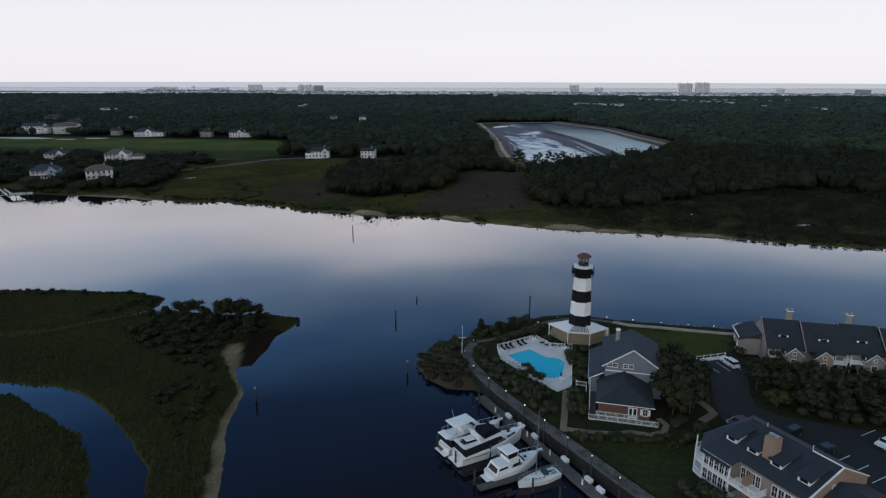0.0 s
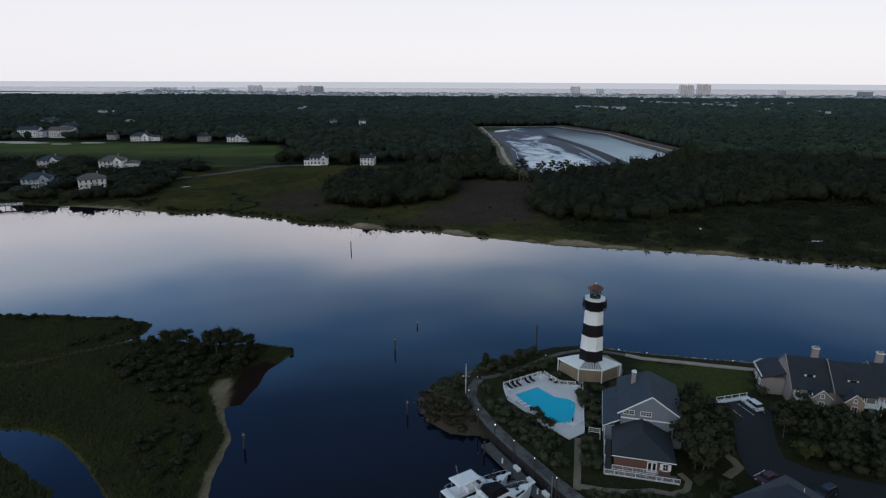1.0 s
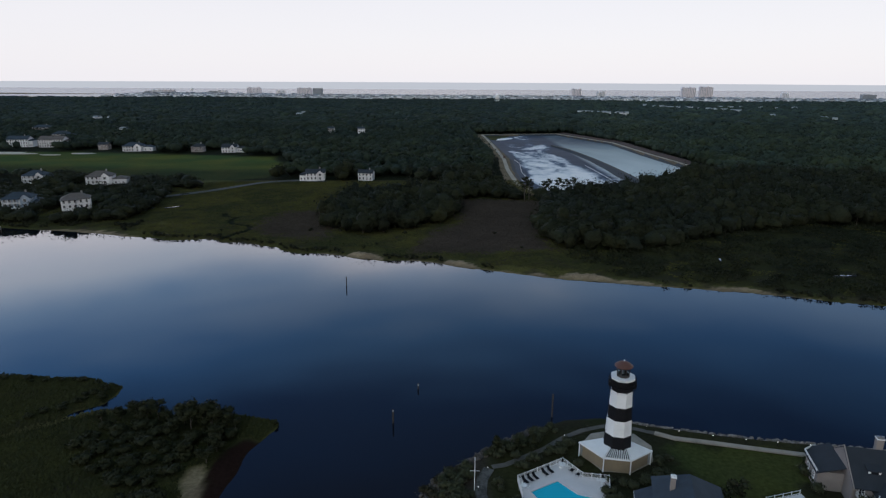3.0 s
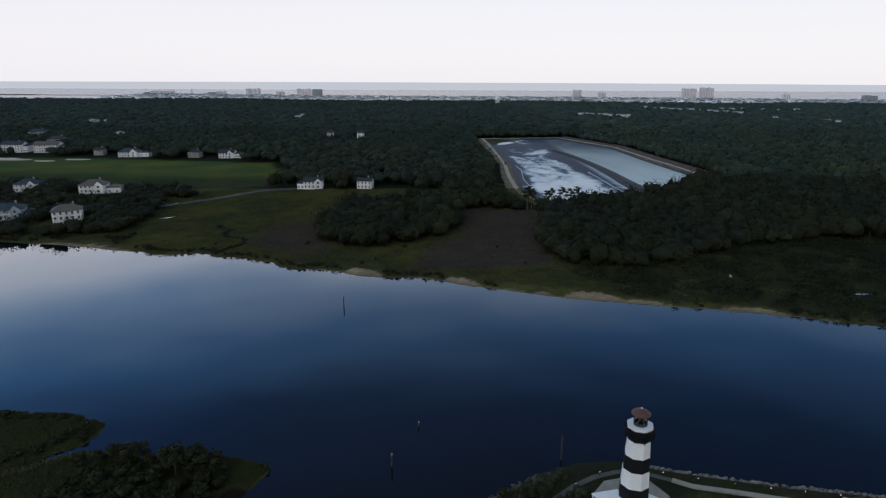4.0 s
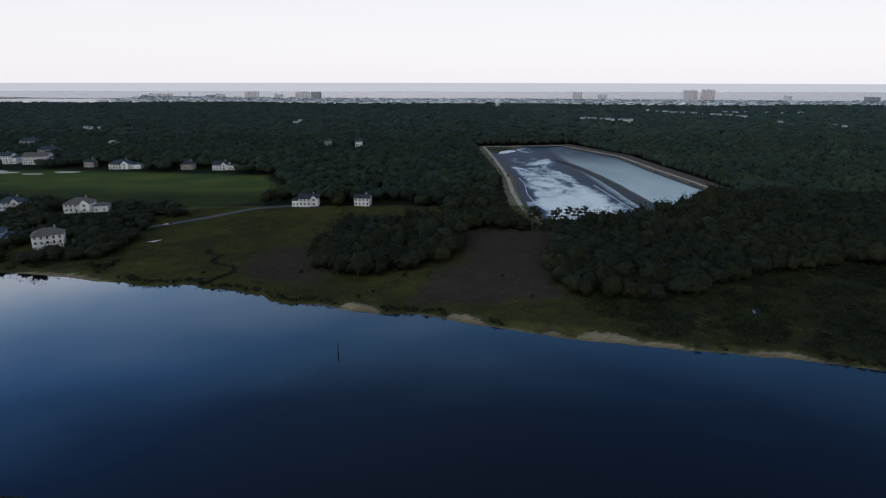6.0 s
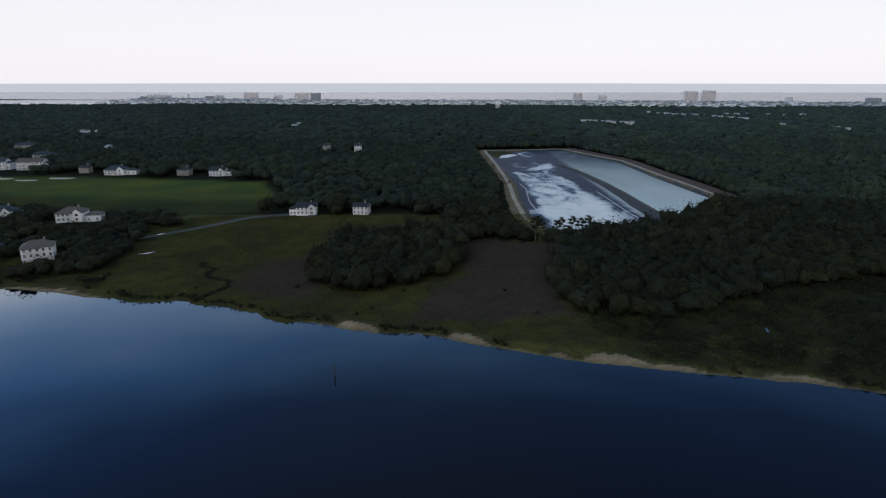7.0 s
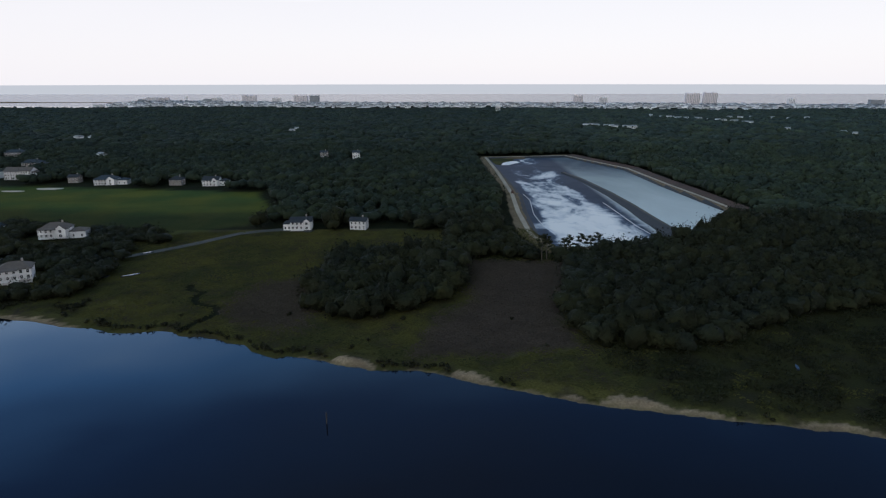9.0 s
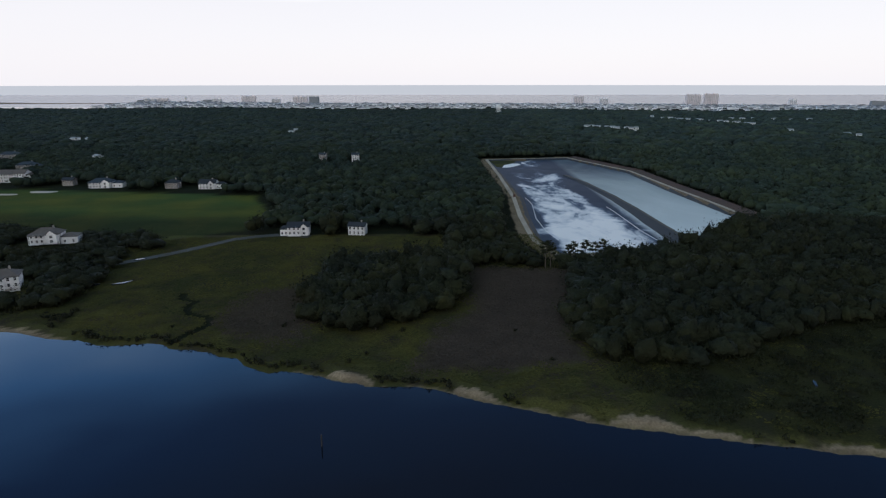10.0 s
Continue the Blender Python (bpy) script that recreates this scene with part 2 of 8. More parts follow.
near_tint.data_type, near_tint.blend_type = "RGBA", "MULTIPLY"
near_tint.inputs[0].default_value = 1.0
near_tint.inputs[7].default_value = (0.86, 0.80, 0.58, 1)
wood_ramp.links.new(haze_old, near_tint.inputs[6])
wood_ramp.links.new(haze_map.outputs[0], haze_mix.inputs[0])
wood_ramp.links.new(near_tint.outputs[2], haze_mix.inputs[6])
wood_ramp.links.new(haze_old, haze_mix.inputs[7])
wood_ramp.links.new(haze_mix.outputs[2], haze_base)
# crowns carry a coarse leafy relief
for m_, deep_ in ((leaf_wood, 0.9), (leaf_pine, 2.2)):
    for n_ in m_.node_tree.nodes:
        if n_.bl_idname == "ShaderNodeBump":
            n_.inputs["Distance"].default_value = deep_
car_white = material("car_white", (0.75, 0.76, 0.78), 0.25, scale=0.5)
car_dark = material("car_dark", (0.03, 0.032, 0.04), 0.25, scale=0.5)
car_red = material("car_red", (0.06, 0.010, 0.020), 0.35, scale=0.5)
bulb = material("bulb", (0.9, 0.88, 0.8), 0.4, glow=((1.0, 0.95, 0.88), 1.6))
# pink wall with the whitening of coastal haze mixed into its colour
tower_pink = material("tower_pink", (0.82, 0.75, 0.76), 0.8, second=(0.72, 0.655, 0.665), scale=0.05)
tower_pale = material("tower_pale", (0.80, 0.77, 0.78), 0.8, second=(0.68, 0.66, 0.67), scale=0.05)
tower_grey = material("tower_grey", (0.30, 0.32, 0.34), 0.8, second=(0.24, 0.26, 0.28), scale=0.05)


def water_material(name, body, rough, wave, scale):
    m = material(name, body, rough, second=[c * 0.85 for c in body], scale=0.02, fine=0.1)
    t = m.node_tree
    b = t.nodes["Principled BSDF"]
    b.inputs["IOR"].default_value = 1.33
    co = t.nodes.new("ShaderNodeTexCoord").outputs["Object"]
    n = t.nodes.new("ShaderNodeTexNoise")
    n.inputs["Scale"].default_value, n.inputs["Detail"].default_value = scale, 3
    t.links.new(co, n.inputs[0])
    bp = t.nodes.new("ShaderNodeBump")
    bp.inputs["Strength"].default_value, bp.inputs["Distance"].default_value = wave, 0.1
    t.links.new(n.outputs[0], bp.inputs["Height"])
    t.links.new(bp.outputs[0], b.inputs["Normal"])
    return m


river_water = water_material("river_water", (0.004, 0.006, 0.011), 0.03, 0.06, 0.7)
rt = river_water.node_tree
r_sep, r_map = rt.nodes.new("ShaderNodeSeparateXYZ"), rt.nodes.new("ShaderNodeMapRange")
rt.links.new(rt.nodes.new("ShaderNodeTexCoord").outputs["Object"], r_sep.inputs[0])
rt.links.new(r_sep.outputs[1], r_map.inputs[0])
# the open sea is wind-roughened, the river still
for q, value in ((1, 2300), (2, 2800), (3, 0.03), (4, 0.26)):
    r_map.inputs[q].default_value = value
rt.links.new(r_map.outputs[0], rt.nodes["Principled BSDF"].inputs["Roughness"])
pool_water = water_material("pool_water", (0.02, 0.50, 0.68), 0.08, 0.05, 1.0)


def ground_material():
    """Marsh, woodland floor, sand, mown grass and bare marsh, told apart by two masks."""
    m = bpy.data.materials.new("ground")
    m.use_nodes = True
    t = m.node_tree
    b = t.nodes["Principled BSDF"]
    b.inputs["Roughness"].default_value, b.inputs["Specular IOR Level"].default_value = 1.0, 0.02
    co = t.nodes.new("ShaderNodeTexCoord").outputs["Object"]

    def tex(scale, detail=5):
        n = t.nodes.new("ShaderNodeTexNoise")
        n.inputs["Scale"].default_value, n.inputs["Detail"].default_value = scale, detail
        t.links.new(co, n.inputs[0])
        return n.outputs[0]

    def span(src, lo, hi):
        n = t.nodes.new("ShaderNodeMapRange")
        n.inputs[1].default_value, n.inputs[2].default_value = lo, hi
        t.links.new(src, n.inputs[0])
        return n.outputs[0]

    def mix(f, a, c):
        n = t.nodes.new("ShaderNodeMix")
        n.data_type = "RGBA"
        for i, q in ((0, f), (6, a), (7, c)):
            if isinstance(q, tuple):
                n.inputs[i].default_value = (*q, 1)
            else:
                t.links.new(q, n.inputs[i])
        return n.outputs[2]

    def attr(name):
        n = t.nodes.new("ShaderNodeAttribute")
        n.attribute_name = name
        s = t.nodes.new("ShaderNodeSeparateXYZ")
        t.links.new(n.outputs["Vector"], s.inputs[0])
        return s.outputs

    a1, a2 = attr("cover_a"), attr("cover_b")
    grain, patch, broad = tex(1.3), tex(0.09), tex(0.02)
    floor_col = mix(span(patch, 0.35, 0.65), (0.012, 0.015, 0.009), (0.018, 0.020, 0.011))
    marsh_col = mix(span(broad, 0.35, 0.65), (0.038, 0.043, 0.019), (0.082, 0.075, 0.024))
    marsh_col = mix(span(patch, 0.45, 0.7), marsh_col, (0.040, 0.034, 0.026))
    brown_col = mix(span(patch, 0.3, 0.7), (0.074, 0.058, 0.048), (0.050, 0.041, 0.034))
    lawn_col = mix(span(broad, 0.38, 0.62), (0.046, 0.080, 0.023), (0.092, 0.104, 0.022))
    sand_col = mix(span(patch, 0.3, 0.7), (0.31, 0.235, 0.155), (0.19, 0.142, 0.095))
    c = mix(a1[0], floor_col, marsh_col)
    c = mix(a1[1], c, brown_col)
    c = mix(a1[2], c, lawn_col)
    c = mix(a2[0], c, sand_col)
    c = mix(a2[1], c, (0.018, 0.010, 0.008))
    dark = mix(span(grain, 0.3, 0.7), (0.72, 0.72, 0.72), (1.18, 1.18, 1.18))
    mul = t.nodes.new("ShaderNodeMix")
    mul.data_type, mul.blend_type = "RGBA", "MULTIPLY"
    mul.inputs[0].default_value = 1.0
    t.links.new(c, mul.inputs[6])
    t.links.new(dark, mul.inputs[7])
    t.links.new(mul.outputs[2], b.inputs["Base Color"])
    bp = t.nodes.new("ShaderNodeBump")
    bp.inputs["Strength"].default_value, bp.inputs["Distance"].default_value = 0.5, 0.2
    t.links.new(grain, bp.inputs["Height"])
    t.links.new(bp.outputs[0], b.inputs["Normal"])
    return m


ground_mat = ground_material()

clear_glass = material("clear_glass", (0.8, 0.85, 0.85), 0.02, scale=1)
clear_glass.node_tree.nodes["Principled BSDF"].inputs["Transmission Weight"].default_value = 1.0
clear_glass.node_tree.nodes["Principled BSDF"].inputs["IOR"].default_value = 1.15


pale_sand = material("pale_sand", (0.50, 0.44, 0.36), 0.9, second=(0.40, 0.35, 0.29), scale=0.1, fine=1.5, bump=0.2)
track_sand = material("track_sand", (0.44, 0.38, 0.30), 0.95, second=(0.26, 0.22, 0.17), scale=0.04, fine=0.6, bump=0.2)
clay = material("clay", (0.085, 0.045, 0.032), 0.95, second=(0.05, 0.034, 0.026), scale=0.06, fine=0.6, bump=0.3)
gravel = material("gravel", (0.055, 0.058, 0.056), 0.95, second=(0.036, 0.040, 0.036), scale=0.08, fine=1.0, bump=0.3)
earth = material("earth", (0.10, 0.085, 0.07), 0.95, second=(0.06, 0.06, 0.045), scale=0.1, fine=1.0, bump=0.3)
stone_rock = material("stone_rock", (0.075, 0.060, 0.048), 0.9, second=(0.035, 0.030, 0.026), scale=0.9, fine=4, bump=0.6, random_tint=0.35)
tarred_wood = material("tarred_wood", (0.014, 0.013, 0.013), 0.85, second=(0.008, 0.008, 0.009), scale=0.8, fine=5)
path_dark = material("path_dark", (0.10, 0.095, 0.085), 0.9, second=(0.055, 0.052, 0.045), scale=0.5, fine=3, bump=0.3)
# distant panes, their dark glass lifted to grey by painted haze
tower_glass = material("tower_glass", (0.24, 0.25, 0.28), 0.3, second=(0.15, 0.16, 0.18), scale=0.1)
liner_dark = material("liner_dark", (0.018, 0.022, 0.028), 0.8, second=(0.03, 0.032, 0.035), scale=0.05, fine=0.6)
reed_brown = material("reed_brown", (0.074, 0.058, 0.047), 0.9, second=(0.048, 0.039, 0.032), scale=0.05, fine=0.3, random_tint=0.08, island=True, spec=0.02)
town_wall = material("town_wall", (0.86, 0.86, 0.87), 0.8, second=(0.62, 0.62, 0.64), scale=0.02, random_tint=0.4, island=True)
town_roof = material("town_roof", (0.30, 0.32, 0.35), 0.8, second=(0.17, 0.185, 0.21), scale=0.02, random_tint=0.75, island=True)
lagoon_water = water_material("lagoon_water", (0.03, 0.035, 0.04), 0.12, 0.1, 0.5)


def foam_water():
    """Still blue grey water under drifting foam in the western basin, painted sky reflection on pale water in the
    eastern.
    """
    m = material("pond_water", (0.030, 0.046, 0.078), 0.3, second=(0.055, 0.075, 0.11), scale=0.012, fine=0.06)
    t = m.node_tree
    b = t.nodes["Principled BSDF"]
    b.inputs["Specular IOR Level"].default_value = 0.001
    co = t.nodes.new("ShaderNodeTexCoord").outputs["Object"]
    sx = t.nodes.new("ShaderNodeSeparateXYZ")
    t.links.new(co, sx.inputs[0])

    def span(src, lo, hi, a=0.0, c=1.0, smooth=False):
        n = t.nodes.new("ShaderNodeMapRange")
        if smooth:
            n.interpolation_type = "SMOOTHSTEP"
        for i, q in zip((1, 2, 3, 4), (lo, hi, a, c)):
            n.inputs[i].default_value = q
        t.links.new(src, n.inputs[0])
        return n.outputs[0]

    def calc(op, a, c):
        n = t.nodes.new("ShaderNodeMath")
        n.operation = op
        for i, q in enumerate((a, c)):
            if isinstance(q, float):
                n.inputs[i].default_value = q
            else:
                t.links.new(q, n.inputs[i])
        return n.outputs[0]

    def drift(scale, detail, twist, squeeze, turn_):
        mp = t.nodes.new("ShaderNodeMapping")
        mp.inputs["Scale"].default_value = squeeze
        mp.inputs["Rotation"].default_value = (0, 0, radians(turn_))
        t.links.new(co, mp.inputs[0])
        n = t.nodes.new("ShaderNodeTexNoise")
        n.inputs["Scale"].default_value, n.inputs["Detail"].default_value, n.inputs["Distortion"].default_value = scale, detail, twist
        n.inputs["Roughness"].default_value = 0.6
        t.links.new(mp.outputs[0], n.inputs[0])
        return n.outputs[0]

    def ramp(src, stops):
        n = t.nodes.new("ShaderNodeValToRGB")
        e = n.color_ramp.elements
        while len(e) < len(stops):
            e.new(0.5)
        for k, (q, c) in zip(e, stops):
            k.position, k.color = q, (*c, 1)
        t.links.new(src, n.inputs[0])
        return n.outputs[0]

    def mix(f, a, c):
        n = t.nodes.new("ShaderNodeMix")
        n.data_type = "RGBA"
        for i, q in ((0, f), (6, a), (7, c)):
            if isinstance(q, tuple):
                n.inputs[i].default_value = (*q, 1)
            else:
                t.links.new(q, n.inputs[i])
        return n.outputs[2]

    # the wind has driven the foam to the near end, between the two float lines
    foam = calc("ADD", calc("MULTIPLY", drift(0.024, 10, 1.3, (1.0, 0.5, 1.0), 24), 0.72), calc("MULTIPLY", drift(0.10, 6, 0.8, (1.0, 0.5, 1.0), 18), 0.28))
    foam = calc("ADD", foam, span(sx.outputs[1], 830.0, 520.0, -0.09, 0.115))
    foam = calc("ADD", foam, span(sx.outputs[0], 64.0, 75.0, -0.22, 0.0, True))
    foam = calc("ADD", foam, span(sx.outputs[0], 112.0, 132.0, 0.0, -0.2, True))
    old = b.inputs["Base Color"].links[0].from_socket
    white = ramp(foam, [(0.42, (0.05, 0.07, 0.11)), (0.465, (0.14, 0.17, 0.23)), (0.50, (0.42, 0.44, 0.48)), (0.54, (0.70, 0.69, 0.71)), (0.62, (0.90, 0.86, 0.84))])
    west = mix(span(foam, 0.38, 0.46), old, white)
    # the eastern basin's pale grey holds painted sky reflection, paler towards the near end
    sky_pale = calc("ADD", calc("MULTIPLY", drift(0.012, 5, 0.8, (1.0, 0.6, 1.0), -20), 0.45), span(sx.outputs[1], 830.0, 520.0, 0.0, 0.62))
    pale = ramp(sky_pale, [(0.22, (0.060, 0.082, 0.115)), (0.36, (0.22, 0.265, 0.285)), (0.55, (0.40, 0.45, 0.455)), (0.76, (0.54, 0.585, 0.585)), (0.9, (0.70, 0.73, 0.73))])
    t.links.new(mix(span(sx.outputs[0], 134.0, 142.0), west, pale), b.inputs["Base Color"])
    t.links.new(span(foam, 0.42, 0.55, 0.3, 0.85), b.inputs["Roughness"])
    return m


pond_water = foam_water()


# ---- mesh building ----
rng = np.random.default_rng(7)


class Solid:
    """Collects faces of one mesh."""

    def __init__(self):
        self.v, self.f = [], []

    def add(self, verts, faces):
        n = len(self.v)
        self.v += [tuple(q) for q in verts]
        self.f += [tuple(i + n for i in q) for q in faces]
        return self

    def box(self, x, y, z, sx, sy, sz, turn=0.0):
        """A box centred at x, y that stands on z."""
        c, s = math.cos(turn), math.sin(turn)
        ring = [(x + a * c - b * s, y + a * s + b * c) for a, b in ((-sx / 2, -sy / 2), (sx / 2, -sy / 2), (sx / 2, sy / 2), (-sx / 2, sy / 2))]
        return self.prism(ring, z, z + sz)

    def prism(self, ring, z0, z1, inset=0.0):
        n = len(ring)
        cx, cy = sum(p[0] for p in ring) / n, sum(p[1] for p in ring) / n
        top = [(cx + (p[0] - cx) * (1 - inset), cy + (p[1] - cy) * (1 - inset)) for p in ring]
        verts = [(*p, z0) for p in ring] + [(*p, z1) for p in top]
        faces = [tuple(range(n - 1, -1, -1)), tuple(range(n, 2 * n))]
        faces += [(i, (i + 1) % n, n + (i + 1) % n, n + i) for i in range(n)]
        return self.add(verts, faces)

    def cone(self, x, y, z0, z1, r0, r1, n=12, turn=0.0):
        a = [turn + 2 * math.pi * i / n for i in range(n)]
        verts = [(x + r0 * math.cos(q), y + r0 * math.sin(q), z0) for q in a] + [(x + r1 * math.cos(q), y + r1 * math.sin(q), z1) for q in a]
        faces = [tuple(range(n - 1, -1, -1)), tuple(range(n, 2 * n))] + [(i, (i + 1) % n, n + (i + 1) % n, n + i) for i in range(n)]
        return self.add(verts, faces)

    def bar(self, p, q, r, n=6, r2=None):
        """A round bar from p to q."""
        p, q = Vector(p), Vector(q)
        w = (q - p).normalized()
        u = w.orthogonal().normalized()
        k = w.cross(u)
        r2 = r if r2 is None else r2
        a = [2 * math.pi * i / n for i in range(n)]
        verts = [p + (u * math.cos(t) + k * math.sin(t)) * r for t in a] + [q + (u * math.cos(t) + k * math.sin(t)) * r2 for t in a]
        faces = [tuple(range(n - 1, -1, -1)), tuple(range(n, 2 * n))] + [(i, (i + 1) % n, n + (i + 1) % n, n + i) for i in range(n)]
        return self.add(verts, faces)

    def slab(self, corners, thick):
        """A plate of that thickness below the given corners."""
        c = [Vector(q) for q in corners]
        nrm = (c[1] - c[0]).cross(c[2] - c[0]).normalized()
        if nrm.z < 0:
            c.reverse()
            nrm = -nrm
        n = len(c)
        verts = c + [q - nrm * thick for q in c]
        faces = [tuple(range(n)), tuple(range(2 * n - 1, n - 1, -1))] + [(i, n + i, n + (i + 1) % n, (i + 1) % n) for i in range(n)]
        return self.add(verts, faces)

    def mesh(self, name, mat, smooth=False):
        me = bpy.data.meshes.new(name)
        me.from_pydata(self.v, [], self.f)
        me.validate()
        me.update()
        if mat:
            me.materials.append(mat)
        if smooth:
            me.polygons.foreach_set("use_smooth", [True] * len(me.polygons))
        return me


def part(name, solid, mat, parent, label="", smooth=False):
    ob = new(name, solid.mesh(name, mat, smooth) if isinstance(solid, Solid) else solid)
    ob.parent = parent
    if label:
        ob["label"] = label
    return ob


def thing(name, x, y, z, turn=0.0, label="", category="", group="", kind=""):
    ob = new(name)
    ob.matrix_basis = pose(x, y, z, 0, 0, turn)
    return tagged(ob, label, category, group, kind)


def raw_mesh(name, verts, quads, mat, smooth=False):
    """A mesh from arrays of vertices and quads."""
    me = bpy.data.meshes.new(name)
    me.vertices.add(len(verts))
    me.vertices.foreach_set("co", np.asarray(verts, np.float32).ravel())
    k = quads.shape[1]
    me.loops.add(quads.size)
    me.loops.foreach_set("vertex_index", quads.astype(np.int32).ravel())
    me.polygons.add(len(quads))
    me.polygons.foreach_set("loop_start", np.arange(0, quads.size, k, dtype=np.int32))
    me.polygons.foreach_set("loop_total", np.full(len(quads), k, np.int32))
    if smooth:
        me.polygons.foreach_set("use_smooth", np.ones(len(quads), bool))
    me.update()
    me.validate()
    me.materials.append(mat)
    return me


# ---- plan of the land ----
FAR_SHORE = [(-2500, 640), (-900, 470), (-400, 385), (-260, 362), (-199, 351), (-178, 346), (-167, 341), (-153, 340), (-143, 335), (-133, 334), (-124, 337), (-117, 336), (-112, 331), (-103, 330), (-95, 328), (-91, 324), (-83, 323),
             (-79, 317), (-68, 310), (-63, 312), (-56, 310), (-48, 307), (-41, 304), (-29, 300), (-13, 299.5), (-5, 297), (6, 291), (13, 288), (20, 285), (33, 280), (40, 276.5), (58, 272), (79, 266.5), (95, 263), (104, 261), (120, 258), (145, 248), (179, 240), (260, 222), (500, 180), (2500, 60)]
# from x, to x, depth of the raised sand banks on the far shore
DUNES = [(-47, -28.5, 6.4), (-1.5, 14.5, 5.4), (23, 33, 1.6), (34, 43, 2.6), (46, 69, 6.4), (65, 87, 3.4), (101, 128, 3.6)]
BEACHES = [(-216, -158)] + [(a, b) for a, b, w in DUNES]
ISLAND = [(-35, 60), (-36.4, 86), (-39, 96.4), (-41.3, 103.6), (-43, 111), (-43.3, 120), (-46.5, 127), (-48.5, 133), (-45.2, 134.5), (-44.6, 143), (-44.4, 150.5), (-42.6, 155), (-40.2, 161.5), (-41.0, 164.2), (-51, 166.5),
          (-66, 166), (-75, 168.5), (-85, 168.6), (-89.5, 166.4), (-92.6, 163.5), (-99.5, 159.4), (-104.6, 154.6), (-130, 146), (-300, 140), (-300, 130), (-100, 126), (-93, 124), (-85, 123), (-77, 120), (-73, 116), (-66.7, 111), (-63, 107), (-59, 102.5), (-52, 94), (-48.5, 86), (-46, 60)]
NORTH_MARSH = [(-86, 180.6), (-92, 183), (-95.5, 185), (-104, 185.5), (-118, 187), (-140, 187), (-300, 205), (-600, 260), (-600, 150), (-300, 136), (-130, 142), (-106, 150.5), (-101, 155), (-95, 160.5), (-91.2, 168), (-86.6, 172), (-85.6, 176)]
SOUTH_MARSH = [(-50, 60), (-58, 86), (-62, 93.4), (-65, 98.4), (-69.5, 104), (-73, 106.3), (-78, 110), (-85, 114.4), (-91, 118.7), (-96, 120), (-300, 100), (-600, 100), (-600, -300), (-50, -300)]
ISLAND_BEACH = [(-52, 145.5), (-54.6, 144.2), (-54.4, 140), (-52.4, 135.6), (-50.2, 132.6), (-48.6, 128.3), (-45.7, 124.3), (-43.9, 119.9), (-44.0, 115.6), (-43.9, 109), (-43.0, 105), (-42.0, 98.4), (-39.8, 93), (-40.0, 90), (-38.4, 85.5), (-37, 60),
                (-28, 60), (-32, 86), (-38, 110), (-40, 122), (-44, 130), (-48.2, 136), (-50, 142)]
MUD_BANK = [(-48.5, 132), (-42, 133), (-41, 143), (-41, 150.5), (-41.5, 154), (-45.5, 155.5), (-49, 151), (-50, 144), (-49, 137)]
PENINSULA = [(-6, 138), (-6, 133), (-3, 127), (1, 123), (7.4, 122.0), (11.4, 118.4), (20.4, 103.3), (27.6, 91.2), (33.5, 82.3), (47.5, 62.5), (85, 20), (120, -300), (600, -300), (600, 110), (300, 128),
             (120, 149), (81, 155.5), (68, 157.5), (49, 162), (37, 166), (28, 165), (18, 160), (10, 154), (0, 145)]
POOL_HOLE = [(15.4, 134.6), (21.2, 138.0), (24.3, 133.9), (27.4, 132.8), (28.4, 131.1), (26.6, 124.6), (25.4, 122.9), (21.6, 122.7)]
MARSH_CREEK = [(-115, 333), (-110, 345), (-105, 354), (-108, 363), (-119, 367), (-123, 375), (-122, 383), (-130, 387), (-132, 394)]
GOLF = [(-900, 640), (-640, 690), (-474, 676), (-398, 684), (-172, 648), (-140, 575), (-139, 520), (-183, 492), (-320, 532), (-480, 562), (-900, 560)]
BROWN_MARSH = [(7, 432), (66, 424), (60, 395), (46, 345), (48, 320), (20, 312), (-15, 312), (-5, 345), (10, 370), (10, 400)]
BROWN_MARSH_WEST = [(-95, 345), (-66, 335), (-60, 365), (-72, 400), (-96, 395), (-104, 370)]
POND = [(54, 900), (159, 918), (183, 850), (204, 792), (208, 680), (212, 626), (217, 562), (205, 536), (182, 512), (163, 494), (146, 478), (120, 462), (92, 454), (64, 454), (56, 490), (58, 560), (63, 634), (59, 765)]
WOOD_ISLE = [(-70, 372), (-66, 356), (-50, 344), (-28, 347), (-8, 360), (4, 376), (8, 405), (4, 434), (-64, 432), (-72, 400)]
WOOD_EAST = [(66, 418), (49, 356), (49, 344), (55, 320), (76, 311), (104, 319), (133, 334), (192, 362), (260, 372), (700, 310), (700, 460), (260, 560), (228, 540), (205, 519), (184, 499), (166, 482), (150, 467), (120, 450), (90, 438), (66, 432)]
GROVE_WEST = [(-600, 440), (-330, 385), (-215, 364), (-178, 375), (-188, 430), (-172, 470), (-184, 486), (-322, 524), (-480, 552), (-700, 560)]


def poly_distance(px, py, ring):
    """Signed distance to a closed outline, positive inside."""
    d = np.full(px.shape, 1e9)
    inside = np.zeros(px.shape, bool)
    for (ax, ay), (bx, by) in zip(ring, ring[1:] + ring[:1]):
        ex, ey = bx - ax, by - ay
        k = np.clip(((px - ax) * ex + (py - ay) * ey) / (ex * ex + ey * ey), 0, 1)
        d = np.minimum(d, np.hypot(px - ax - k * ex, py - ay - k * ey))
        cross = ((ay > py) != (by > py)) & (px < ex * (py - ay) / (ey if ey else 1e-9) + ax)
        inside ^= cross
    return np.where(inside, d, -d)


